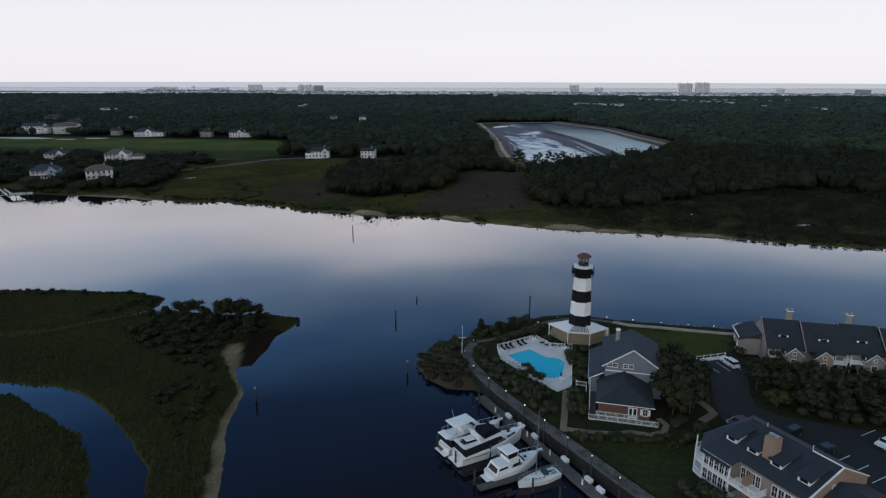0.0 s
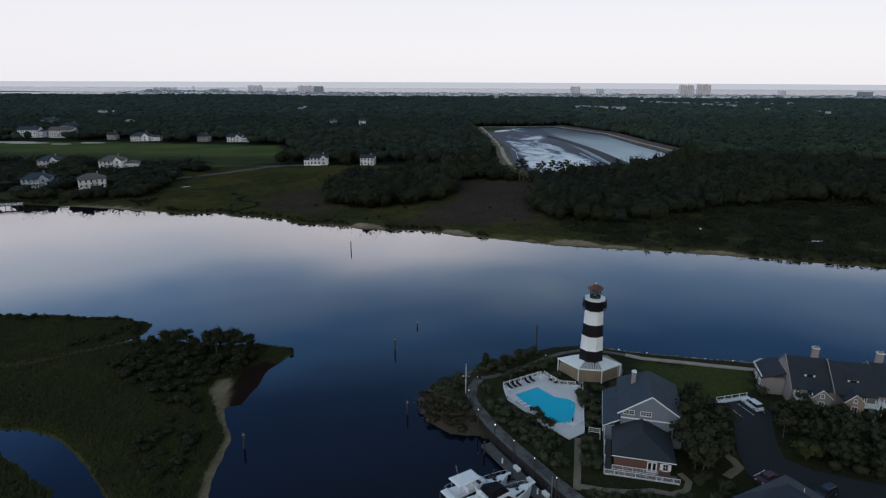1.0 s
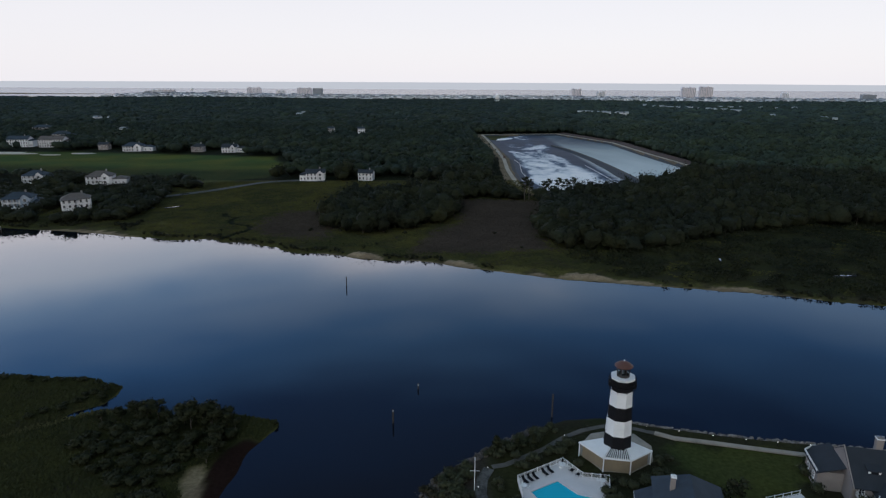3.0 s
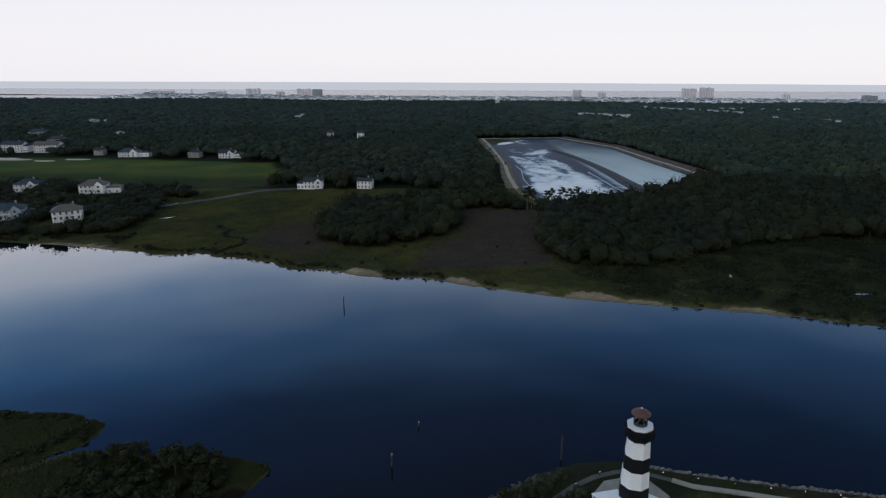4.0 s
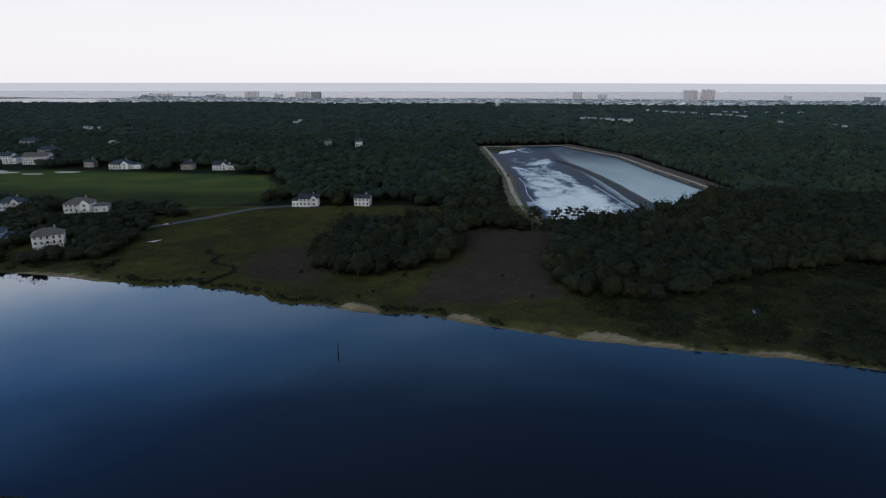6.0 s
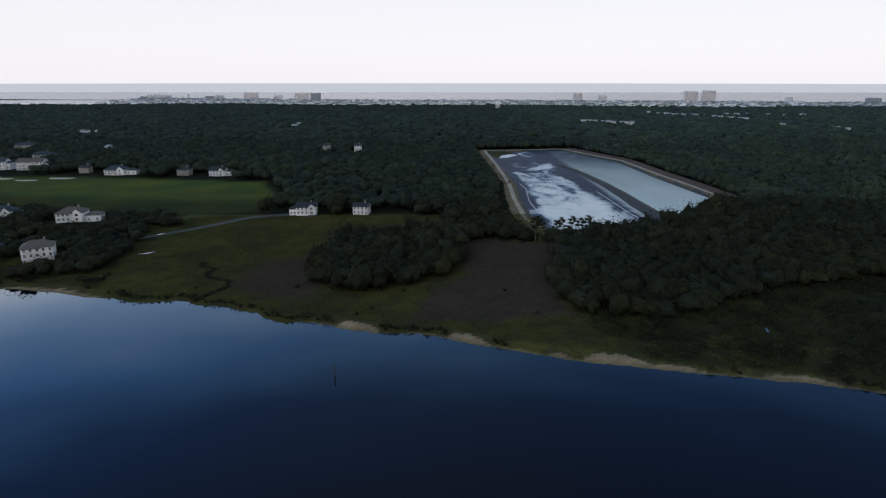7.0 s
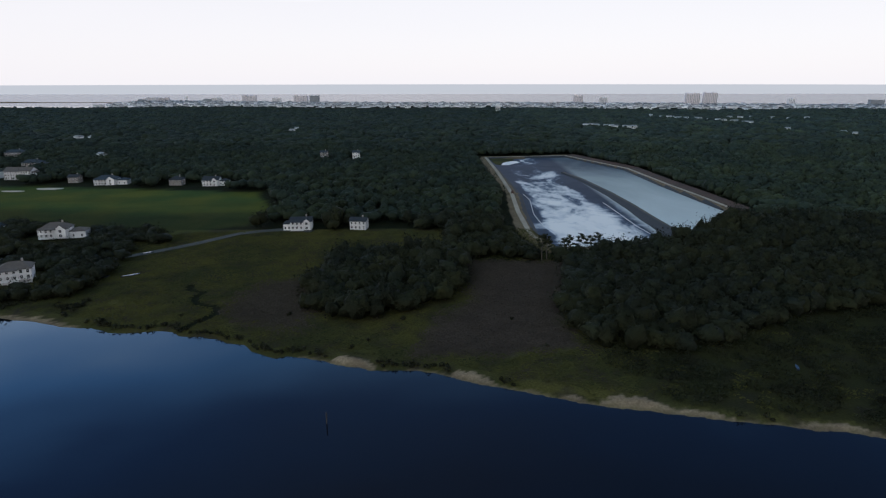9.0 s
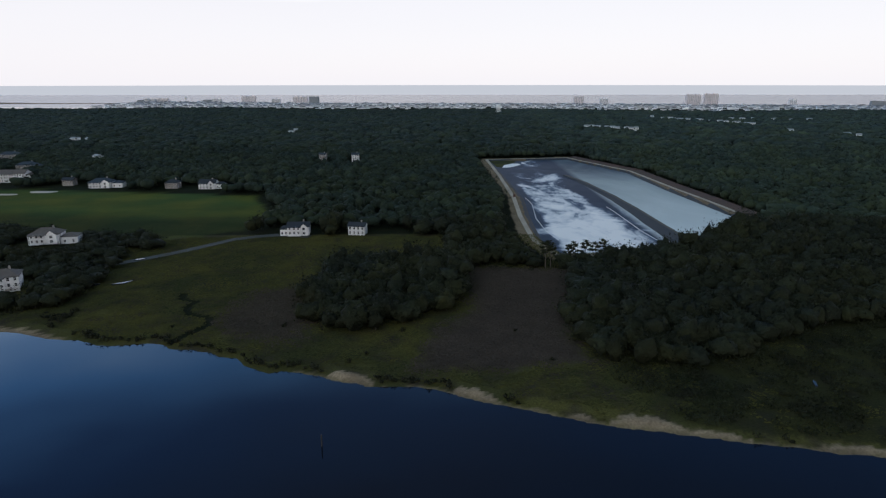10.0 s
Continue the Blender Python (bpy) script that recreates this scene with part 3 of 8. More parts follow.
def wobble(px, py, size, seed=0.0):
    """Cheap smooth noise between -1 and 1."""
    s = 0
    for i, (a, k) in enumerate(((0.3, 1.0), (1.7, 1.9), (2.9, 3.1), (4.1, 4.7), (0.9, 7.3))):
        s = s + np.sin((px * math.cos(a) + py * math.sin(a)) * k * 2 * math.pi / size + seed * (i + 1) + 2.1 * np.sin((px * math.sin(a) - py * math.cos(a)) * k * 3.3 / size + seed)) / (1 + 0.5 * i)
    return s / 2.4


def creek_distance(px, py):
    """Distance from the winding tidal creek, less where it widens."""
    d = np.full(px.shape, 1e9)
    for (ax, ay), (bx, by) in zip(MARSH_CREEK, MARSH_CREEK[1:]):
        ex, ey = bx - ax, by - ay
        k = np.clip(((px - ax) * ex + (py - ay) * ey) / (ex * ex + ey * ey), 0, 1)
        d = np.minimum(d, np.hypot(px - ax - k * ex, py - ay - k * ey))
    return d + 0.6 * wobble(px, py, 11, 4.0)


def coast(px):
    return 2990 - 0.15 * px + 40 * np.sin(px / 300)


def far_inland(px, py):
    xs, ys = zip(*FAR_SHORE)
    return (py - np.interp(px, xs, ys)) * 0.94 + 0.6 * wobble(px, py, 22, 1.0)


def dune_depth(px, py):
    """How far the bare sand reaches inland along the far shore."""
    w = np.zeros(px.shape)
    for lo, hi, deep in DUNES:
        k = np.clip(1 - ((px - (lo + hi) / 2) / ((hi - lo) / 2)) ** 2, 0, 1) ** 0.6
        w = np.maximum(w, deep * k * (1 + 0.3 * wobble(px, py, 8, 3.0)))
    return w


def land_height(px, py):
    far = far_inland(px, py)
    isl = poly_distance(px, py, ISLAND) + 0.5 * wobble(px, py, 21, 2.0)
    nm = poly_distance(px, py, NORTH_MARSH) + 0.8 * wobble(px, py, 14, 3.0)
    sm = poly_distance(px, py, SOUTH_MARSH) + 0.8 * wobble(px, py, 14, 4.0)
    pen = poly_distance(px, py, PENINSULA)
    h = np.full(px.shape, -2.0)
    h = np.maximum(h, np.where(far > -8, np.minimum(far * 0.16, 0.9) + np.clip(far - 40, 0, 150) * 0.02, -2))
    deep = np.maximum(dune_depth(px, py), 0.01)
    h = h + np.where((far > 0) & (deep > 1), 0.14 * deep * np.sin(math.pi * np.clip(far / deep, 0, 1)), 0)
    for d in (isl, nm, sm):
        h = np.maximum(h, np.where(d > -6, np.minimum(d * 0.25, 0.8), -2))
    # walled on the marina side, a rocky slope round the point
    rocky = np.clip((py - 119 - 0.3 * (px - 5)) / 3, 0, 1)
    pen_h = np.minimum(pen * (1 - rocky) * 4.0 + pen * rocky * 0.55, 2.6)
    h = np.maximum(h, np.where(pen > -2, pen_h, -2))
    h = h + np.where(h > 0.3, 0.12 * wobble(px, py, 9, 5.0), 0)
    pond = poly_distance(px, py, POND)
    h = np.where(pond > -12, np.where(pond > 0, 1.5, 5.0), h)
    basin = poly_distance(px, py, POOL_HOLE)
    h = np.where(basin > -1.2, np.minimum(h, 1.2), h)
    d = creek_distance(px, py)
    h = np.minimum(h, np.where(d < 4, 0.08 + 0.35 * np.maximum(d, 0), 99))
    sea = coast(px) - py
    h = np.where(sea < 30, np.minimum(h, sea * 0.06), h)
    inlet = (px < -1050 + 0.25 * (py - 2400)) & (py > 2330) & (py < coast(px) - 70)
    h = np.where(inlet, -1.0, h)
    return h, far, isl, np.maximum(nm, sm), pen, pond


def steps(core, fine, reach, grow):
    lo, hi = core
    mid = np.arange(lo, hi + fine / 2, fine)
    out, s, q = [], fine, hi
    while q < reach[1]:
        s *= grow
        q += s
        out.append(q)
    low, s, q = [], fine, lo
    while q > reach[0]:
        s *= grow
        q -= s
        low.append(q)
    return np.concatenate([low[::-1], mid, out])


def build_ground():
    gx, gy = steps((-150, 190), 1.4, (-4200, 4200), 1.07), steps((70, 440), 1.4, (-400, 3500), 1.035)
    px, py = np.meshgrid(gx, gy)
    h, far, isl, marsh, pen, pond = land_height(px, py)
    nx, ny = len(gx), len(gy)
    verts = np.stack([px, py, h], -1).reshape(-1, 3)
    idx = np.arange(nx * ny).reshape(ny, nx)
    quads = np.stack([idx[:-1, :-1], idx[:-1, 1:], idx[1:, 1:], idx[1:, :-1]], -1).reshape(-1, 4)
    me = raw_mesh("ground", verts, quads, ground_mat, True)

    def soft(ring, w=4.0):
        return np.clip((poly_distance(px, py, ring) + 3 * wobble(px, py, 30, 6.0)) / w + 0.5, 0, 1)

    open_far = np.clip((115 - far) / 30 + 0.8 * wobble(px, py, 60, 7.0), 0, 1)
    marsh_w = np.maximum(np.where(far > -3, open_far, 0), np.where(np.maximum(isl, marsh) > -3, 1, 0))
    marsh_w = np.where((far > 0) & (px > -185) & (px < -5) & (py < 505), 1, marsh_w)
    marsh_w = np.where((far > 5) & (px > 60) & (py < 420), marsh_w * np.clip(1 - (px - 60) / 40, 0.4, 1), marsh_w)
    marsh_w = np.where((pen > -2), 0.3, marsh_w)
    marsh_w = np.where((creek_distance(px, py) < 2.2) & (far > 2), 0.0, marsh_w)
    brown = np.maximum(soft(BROWN_MARSH, 8), 0.7 * soft(BROWN_MARSH_WEST, 14))
    brown = np.maximum(brown, 0.85 * np.clip((8.5 - px) / 3, 0, 1) * (pen > -2) * (py > 115))
    rough = np.clip(0.9 + 0.2 * wobble(px * 0.3, py, 80, 3.0), 0.6, 1) * np.clip((py - 525 + 0.12 * px) / 60 + 0.5, 0.35, 1)
    lawn = np.maximum(soft(GOLF, 6) * rough, 0.38 * soft([(47, 152.5), (73, 148), (80, 150), (81, 140), (62, 134), (52, 131), (46, 142)], 1))
    lawn = np.maximum(lawn, 0.15 * soft([(26, 99), (43, 101), (46, 95), (38, 82), (33, 84)], 1))
    wide = np.maximum(dune_depth(px, py), np.clip(1.15 - ((px + 187) / 29) ** 2, 0, 1) * (3.4 + 2.0 * wobble(px, py, 9, 3.0)))
    beach = np.clip((wide - far) / 0.8, 0, 1) * (far > -5) * (wide > 0.3) * (0.45 + 0.55 * np.clip((far - 0.5) / 0.8, 0, 1))
    beach = np.maximum(beach, 0.5 * np.clip((1.1 - far) / 0.6, 0, 1) * (far > -4) * (px > -60) * (px < 140) * (wobble(px, py, 30, 4.4) > -0.5))
    beach_isl = np.clip((poly_distance(px, py, ISLAND_BEACH) + 0.5 * wobble(px, py, 17, 1.4)) / 0.9 + 0.5, 0, 1) * (isl > -6)
    mud = np.clip(poly_distance(px, py, MUD_BANK) / 1.0 + 0.5, 0, 1) * (isl > -6)
    marsh_w = marsh_w * (1 - mud)
    beach = np.maximum(beach * (1 - mud), 0.62 * beach_isl)
    beach = np.maximum(beach, (coast(px) - py < 60) * 1.0)
    beach = np.maximum(beach, np.where((pond > -11) & (pond < 3), 0.7, 0))
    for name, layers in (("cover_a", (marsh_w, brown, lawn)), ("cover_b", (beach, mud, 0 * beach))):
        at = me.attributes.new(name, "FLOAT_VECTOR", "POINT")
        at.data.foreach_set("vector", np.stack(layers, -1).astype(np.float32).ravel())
    return tagged(new("ground", me), "low coastal ground of marsh, sand banks, lawns and woodland floor", "ground", kind="structure")


ground = build_ground()
sea = Solid().slab([(-9000, -3000, 0), (9000, -3000, 0), (9000, 16000, 0), (-9000, 16000, 0)], 3)
tagged(new("water", sea.mesh("water", river_water)), "calm dark blue tidal river running out to the sea", "water", kind="structure")


# ---- woods ----
def leaf_cloud(centres, radii, heights, per, size, loose=0.3):
    """Leaf clumps scattered through crowns: arrays of vertices and quads."""
    n = len(centres)
    who = np.repeat(np.arange(n), per)
    d = rng.normal(size=(len(who), 3))
    d /= np.linalg.norm(d, axis=1)[:, None]
    lobes = 1 + 0.25 * np.sin(3 * np.arctan2(d[:, 1], d[:, 0]) + who * 1.7) + 0.2 * np.sin(5 * d[:, 2] + who)
    r = rng.uniform(0.35, 1.0, len(who)) ** 0.5 * lobes
    r *= np.where(d[:, 2] < 0, 0.8, 1.0)
    pos = centres[who] + d * np.stack([radii[who] * r, radii[who] * r, heights[who] * r], -1)
    nrm = d + rng.normal(size=d.shape) * loose
    nrm /= np.linalg.norm(nrm, axis=1)[:, None]
    u = np.cross(nrm, rng.normal(size=d.shape))
    u /= np.linalg.norm(u, axis=1)[:, None]
    w = np.cross(nrm, u)
    s = (size[who] if np.ndim(size) else size) * rng.uniform(0.6, 1.3, len(who))
    u, w = u * s[:, None], w * s[:, None]
    k = rng.uniform(0.3, 1.0, (len(who), 4))[..., None]
    v = np.stack([pos - u * k[:, 0] - w * 0.3, pos - w * k[:, 1] + u * 0.3, pos + u * k[:, 2] + w * 0.3, pos + w * k[:, 3] - u * 0.3], 1).reshape(-1, 3)
    # each crown has a tone of its own
    tone = np.repeat(rng.uniform(0.75, 1.25, n)[who], 4)
    CROWN_DIRS.clear()
    CROWN_DIRS.append(np.repeat(0.6 * d + 0.45 * nrm, 4, axis=0))
    return v, np.arange(len(v)).reshape(-1, 4), tone


CROWN_DIRS = []


def rounded(me):
    """Leaf clumps shade with the roundness of their crown."""
    nv = CROWN_DIRS[0]
    me.normals_split_custom_set_from_vertices((nv / np.linalg.norm(nv, axis=1)[:, None]).tolist())
    return me


def toned(me, tone):
    at = me.attributes.new("tone", "FLOAT_VECTOR", "POINT")
    at.data.foreach_set("vector", np.repeat(tone, 3).astype(np.float32))
    return me


def scatter(x0, x1, y0, y1, gap):
    nx, ny = int((x1 - x0) / gap), int((y1 - y0) / gap)
    gx, gy = np.meshgrid(np.arange(nx), np.arange(ny))
    px = x0 + (gx + rng.uniform(0.05, 0.95, gx.shape)) * gap
    py = y0 + (gy + rng.uniform(0.05, 0.95, gx.shape)) * gap
    return px.ravel(), py.ravel()


# x, y, radius kept free of trees
CLEARINGS = [(-224, 397, 12), (-226, 388, 9), (-263, 402, 13), (-268, 392, 9), (-252, 484, 18), (-240, 476, 12), (-311, 494, 12), (-100, 503, 14), (-61, 503, 10), (-478, 727, 15), (-440, 726, 18), (-370, 703, 9), (-330, 690, 20),
             (-262, 687, 9), (-224, 685, 16), (-112, 862, 9), (-152, 863, 9), (-560, 893, 12), (-470, 790, 12), (-180, 455, 9), (-160, 472, 9), (-140, 495, 9), (-120, 503, 9)]



def wooded(px, py):
    """True where woodland stands on the far bank."""
    far = far_inland(px, py)
    ok = (far > 120) | ((far > 60 + np.clip((px - 100) * 0.6, 0, 60)) & (px > 90))
    ok &= ~((px > -190) & (px < 0) & (py < 508 + 12 * np.sin(px / 9)))
    ok &= poly_distance(px, py, GOLF) < -9
    ok &= poly_distance(px, py, POND) < -19
    ok &= poly_distance(px, py, BROWN_MARSH) < 0
    ok &= ~((px > -20) & (px < 62) & (py < 432))
    ok |= (poly_distance(px, py, WOOD_ISLE) > 0) | (poly_distance(px, py, WOOD_EAST) > 0)
    ok |= (poly_distance(px, py, GROVE_WEST) > 0) & (wobble(px, py, 60, 9.0) > -0.5)
    ok &= py < 2250 - 0.10 * px + 60 * np.sin(px / 170)
    for cx, cy, r in CLEARINGS:
        ok &= np.hypot(px - cx, (py - cy) * np.where(py < cy, 0.7, 1.0)) > r + (9 if cy > 600 else 4)
    return ok


def ball(level):
    """Points and triangles of a unit geodesic ball."""
    bm = bmesh.new()
    bmesh.ops.create_icosphere(bm, subdivisions=level, radius=1.0)
    v = np.array([p.co[:] for p in bm.verts])
    f = np.array([[p.index for p in q.verts] for q in bm.faces])
    bm.free()
    return v, f


def canopy(px, py, pz, rad, half, level, rough):
    """Lumpy crowns that close into a canopy: vertices, triangles and which crown each vertex belongs to."""
    v, f = ball(level)
    n, m = len(px), len(v)
    turn_ = rng.uniform(0, 2 * math.pi, n)
    c, s = np.cos(turn_)[:, None], np.sin(turn_)[:, None]
    ph = rng.uniform(0, 6.28, (3, n))[..., None]
    lump = 1 + rough * (0.6 * np.sin(3.1 * v[:, 0] * 1.3 + ph[0] + 2 * v[:, 2]) * np.sin(3.7 * v[:, 1] + ph[1]) + 0.5 * np.sin(6.1 * v[:, 0] + 5.3 * v[:, 1] + ph[2]) * np.cos(5.7 * v[:, 2] + ph[0])
                    + rng.normal(0, 0.28, (n, m)))
    x, y, z = v[:, 0] * lump, v[:, 1] * lump, v[:, 2] * lump
    out = np.stack([px[:, None] + (x * c - y * s) * rad[:, None], py[:, None] + (x * s + y * c) * rad[:, None], pz[:, None] + z * half[:, None]], -1)
    tri = (f[None] + (np.arange(n) * m)[:, None, None]).reshape(-1, 3)
    return out.reshape(-1, 3), tri, np.repeat(np.arange(n), m)


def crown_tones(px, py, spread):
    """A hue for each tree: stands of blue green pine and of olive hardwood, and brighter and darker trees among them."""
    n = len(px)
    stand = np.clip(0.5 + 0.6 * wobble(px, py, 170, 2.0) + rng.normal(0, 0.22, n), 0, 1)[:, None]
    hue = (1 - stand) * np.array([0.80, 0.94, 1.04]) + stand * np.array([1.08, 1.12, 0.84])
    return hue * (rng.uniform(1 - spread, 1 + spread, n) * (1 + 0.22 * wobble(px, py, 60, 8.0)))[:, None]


def toned_rgb(me, tone):
    at = me.attributes.new("tone", "FLOAT_VECTOR", "POINT")
    at.data.foreach_set("vector", tone.astype(np.float32).ravel())
    return me


def wood(name, x0, x1, y0, y1, gap, per, leaf, tall, label, level, rough, mat):
    px, py = scatter(x0, x1, y0, y1, gap)
    # keep what lies in the fan ahead of the flight
    keep = wooded(px, py) & (np.abs(px) < 0.85 * (py - 60) + 60)
    px, py = px[keep], py[keep]
    h = land_height(px, py)[0]
    n = len(px)
    t = tall * rng.uniform(0.78, 1.16, n) * (1 + 0.25 * wobble(px, py, 90, 4.0))
    isle = (poly_distance(px, py, WOOD_ISLE) > -1)
    t = np.where(isle, t * (0.92 + 0.25 * np.clip((py - 350) / 60, 0, 1)), t)
    t = t * (1 + 0.45 * np.exp(-(((px - 190) / 34) ** 2 + ((py - 492) / 26) ** 2)))
    edge = np.clip(poly_distance(px, py, WOOD_EAST) / 30, 0.0, 1.0)
    t = np.where((edge > 0) & (py < 405), t * (0.78 + 0.3 * edge), t)
    grove = poly_distance(px, py, GROVE_WEST) > -1
    t = np.where(grove, t * 0.62, t)
    # lower trees where the pond shows over them
    low = np.exp(-(((px - 60) / 34) ** 2 + ((py - 440) / 22) ** 2))
    t = t * (1 - 0.4 * low)
    rad = gap * rng.uniform(0.7, 1.25, n)
    half = np.minimum(t * 0.46, rad * 1.1)
    cz = h + t * 0.94 - half
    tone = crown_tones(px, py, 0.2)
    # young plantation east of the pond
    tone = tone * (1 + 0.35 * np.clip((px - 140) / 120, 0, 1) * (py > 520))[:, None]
    stand = tagged(new(name), label, "woodland", kind="stuff")
    # branches and inner leaves close the crown, loose leaf clumps make its outline
    v, tri, who = canopy(px, py, cz - half * 0.06, rad * 0.66, half * 0.7, level, rough)
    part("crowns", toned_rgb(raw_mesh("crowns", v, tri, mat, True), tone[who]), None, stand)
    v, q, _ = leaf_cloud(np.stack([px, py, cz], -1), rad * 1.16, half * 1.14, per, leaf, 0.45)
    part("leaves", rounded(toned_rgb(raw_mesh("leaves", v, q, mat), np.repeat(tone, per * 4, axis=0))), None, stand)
    return px, py, h, t


near_x, near_y, near_h, near_t = wood("near_woods", -330, 330, 300, 520, 6.4, 175, 0.58, 12.0, "dark green mixed pine and oak wood along the far bank", 2, 0.55, leaf_wood)
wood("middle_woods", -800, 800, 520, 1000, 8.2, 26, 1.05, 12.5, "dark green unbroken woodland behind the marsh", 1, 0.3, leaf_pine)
wood("far_woods", -2300, 2300, 1000, 2450, 13.5, 3, 2.2, 13.0, "dark distant pine woodland, blue haze painted in, reaching towards the coast", 1, 0.3, leaf_pine)
trunks = Solid()
for q in range(0, len(near_x), 2):
    trunks.bar((near_x[q], near_y[q], near_h[q] - 0.2), (near_x[q], near_y[q], near_h[q] + near_t[q] * 0.4), 0.22, 5, 0.1)
tagged(new("wood_trunks", trunks.mesh("wood_trunks", bark)), "grey brown tree trunks inside the wood", "trunks", kind="stuff")


# ---- lighthouse with its pavilion ----
def ring8(r, turn=22.5, n=8):
    return [(r * math.cos(radians(turn) + 2 * math.pi * i / n), r * math.sin(radians(turn) + 2 * math.pi * i / n)) for i in range(n)]


def ring_wall(s, r0, r1, z0, z1, r2=None, r3=None, turn=22.5, n=8):
    """A hollow ring: outer radius r0 below and r2 above, inner r1 below and r3 above."""
    r2, r3 = r2 or r0, r3 or r1
    loops = [ring8(r, turn, n) for r in (r0, r2, r3, r1)]
    zs = (z0, z1, z1, z0)
    verts = [(*p, z) for lp, z in zip(loops, zs) for p in lp]
    faces = [(k * n + i, k * n + (i + 1) % n, ((k + 1) % 4) * n + (i + 1) % n, ((k + 1) % 4) * n + i) for k in range(4) for i in range(n)]
    return s.add(verts, faces)


def build_lighthouse(x, y, z, turn):
    lh = thing("lighthouse", x, y, z, turn, "octagonal black and white banded lighthouse with a rust red cap", "lighthouse")
    levels = [(2.0, 6.65, black_paint), (6.65, 10.1, white_paint), (10.1, 13.0, black_paint), (13.0, 16.3, white_paint), (16.3, 19.0, black_paint)]

    def rad(h):
        return 3.05 + (2.30 - 3.05) * (h - 2.0) / 13.0

    for i, (a, b, m) in enumerate(levels):
        s = Solid()
        s.prism(ring8(rad(a)), a, b, 1 - rad(b) / rad(a))
        part("shaft_band", s, m, lh, "black painted band" if m is black_paint else "white painted band")
    # gallery with its brackets and rail
    gallery = part("gallery", ring_wall(Solid(), 2.95, 2.0, 17.25, 17.45), black_paint, lh)
    for p in ring8(2.88):
        part("rail_post", Solid().bar((*p, 17.4), (*p, 18.6), 0.05), black_paint, gallery)
        part("bracket", Solid().bar((p[0] * 0.82, p[1] * 0.82, 16.2), (*p, 17.27), 0.07), black_paint, gallery)
    pts = ring8(2.88)
    for h in (17.8, 18.2, 18.6):
        s = Solid()
        for p, q in zip(pts, pts[1:] + pts[:1]):
            s.bar((*p, h), (*q, h), 0.035)
        part("rail", s, black_paint, gallery)
    mesh_ = Solid()
    for p, q in zip(pts, pts[1:] + pts[:1]):
        for k in range(1, 14):
            b = (p[0] + (q[0] - p[0]) * k / 14, p[1] + (q[1] - p[1]) * k / 14)
            mesh_.bar((*b, 17.4), (*b, 18.6), 0.03, 4)
    part("baluster_grille", mesh_, black_paint, gallery)
    part("ledge", ring_wall(Solid(), 2.45, 1.2, 18.75, 19.2, 2.5, 1.2), white_paint, lh, "white octagonal ledge below the lantern")
    room = part("lantern_room", Solid().prism(ring8(1.32), 19.0, 19.65), dark_wood, lh)
    for p, q in zip(ring8(1.25), ring8(1.25)[1:] + ring8(1.25)[:1]):
        part("lantern_post", Solid().bar((*p, 19.6), (*p, 21.35), 0.09), dark_wood, room)
    for p, q in zip(ring8(1.18), ring8(1.18)[1:] + ring8(1.18)[:1]):
        part("lantern_pane", Solid().slab([(*p, 19.65), (*q, 19.65), (*q, 21.3), (*p, 21.3)], 0.02), clear_glass, room)
    part("lamp", Solid().cone(0, 0, 19.65, 20.8, 0.3, 0.25, 10), steel, room)
    cap = Solid()
    cap.cone(0, 0, 21.3, 21.5, 1.78, 1.82, 16)
    cap.cone(0, 0, 21.5, 21.95, 1.82, 1.25, 16)
    cap.cone(0, 0, 21.95, 22.25, 1.25, 0.6, 16)
    cap.cone(0, 0, 22.25, 22.4, 0.6, 0.12, 16)
    roof = part("cap", cap, red_copper, lh, "rust red domed cap")
    part("finial", Solid().cone(0, 0, 22.35, 22.8, 0.07, 0.03, 6).cone(0, 0, 22.45, 22.6, 0.14, 0.14, 8), white_paint, roof)
    return lh


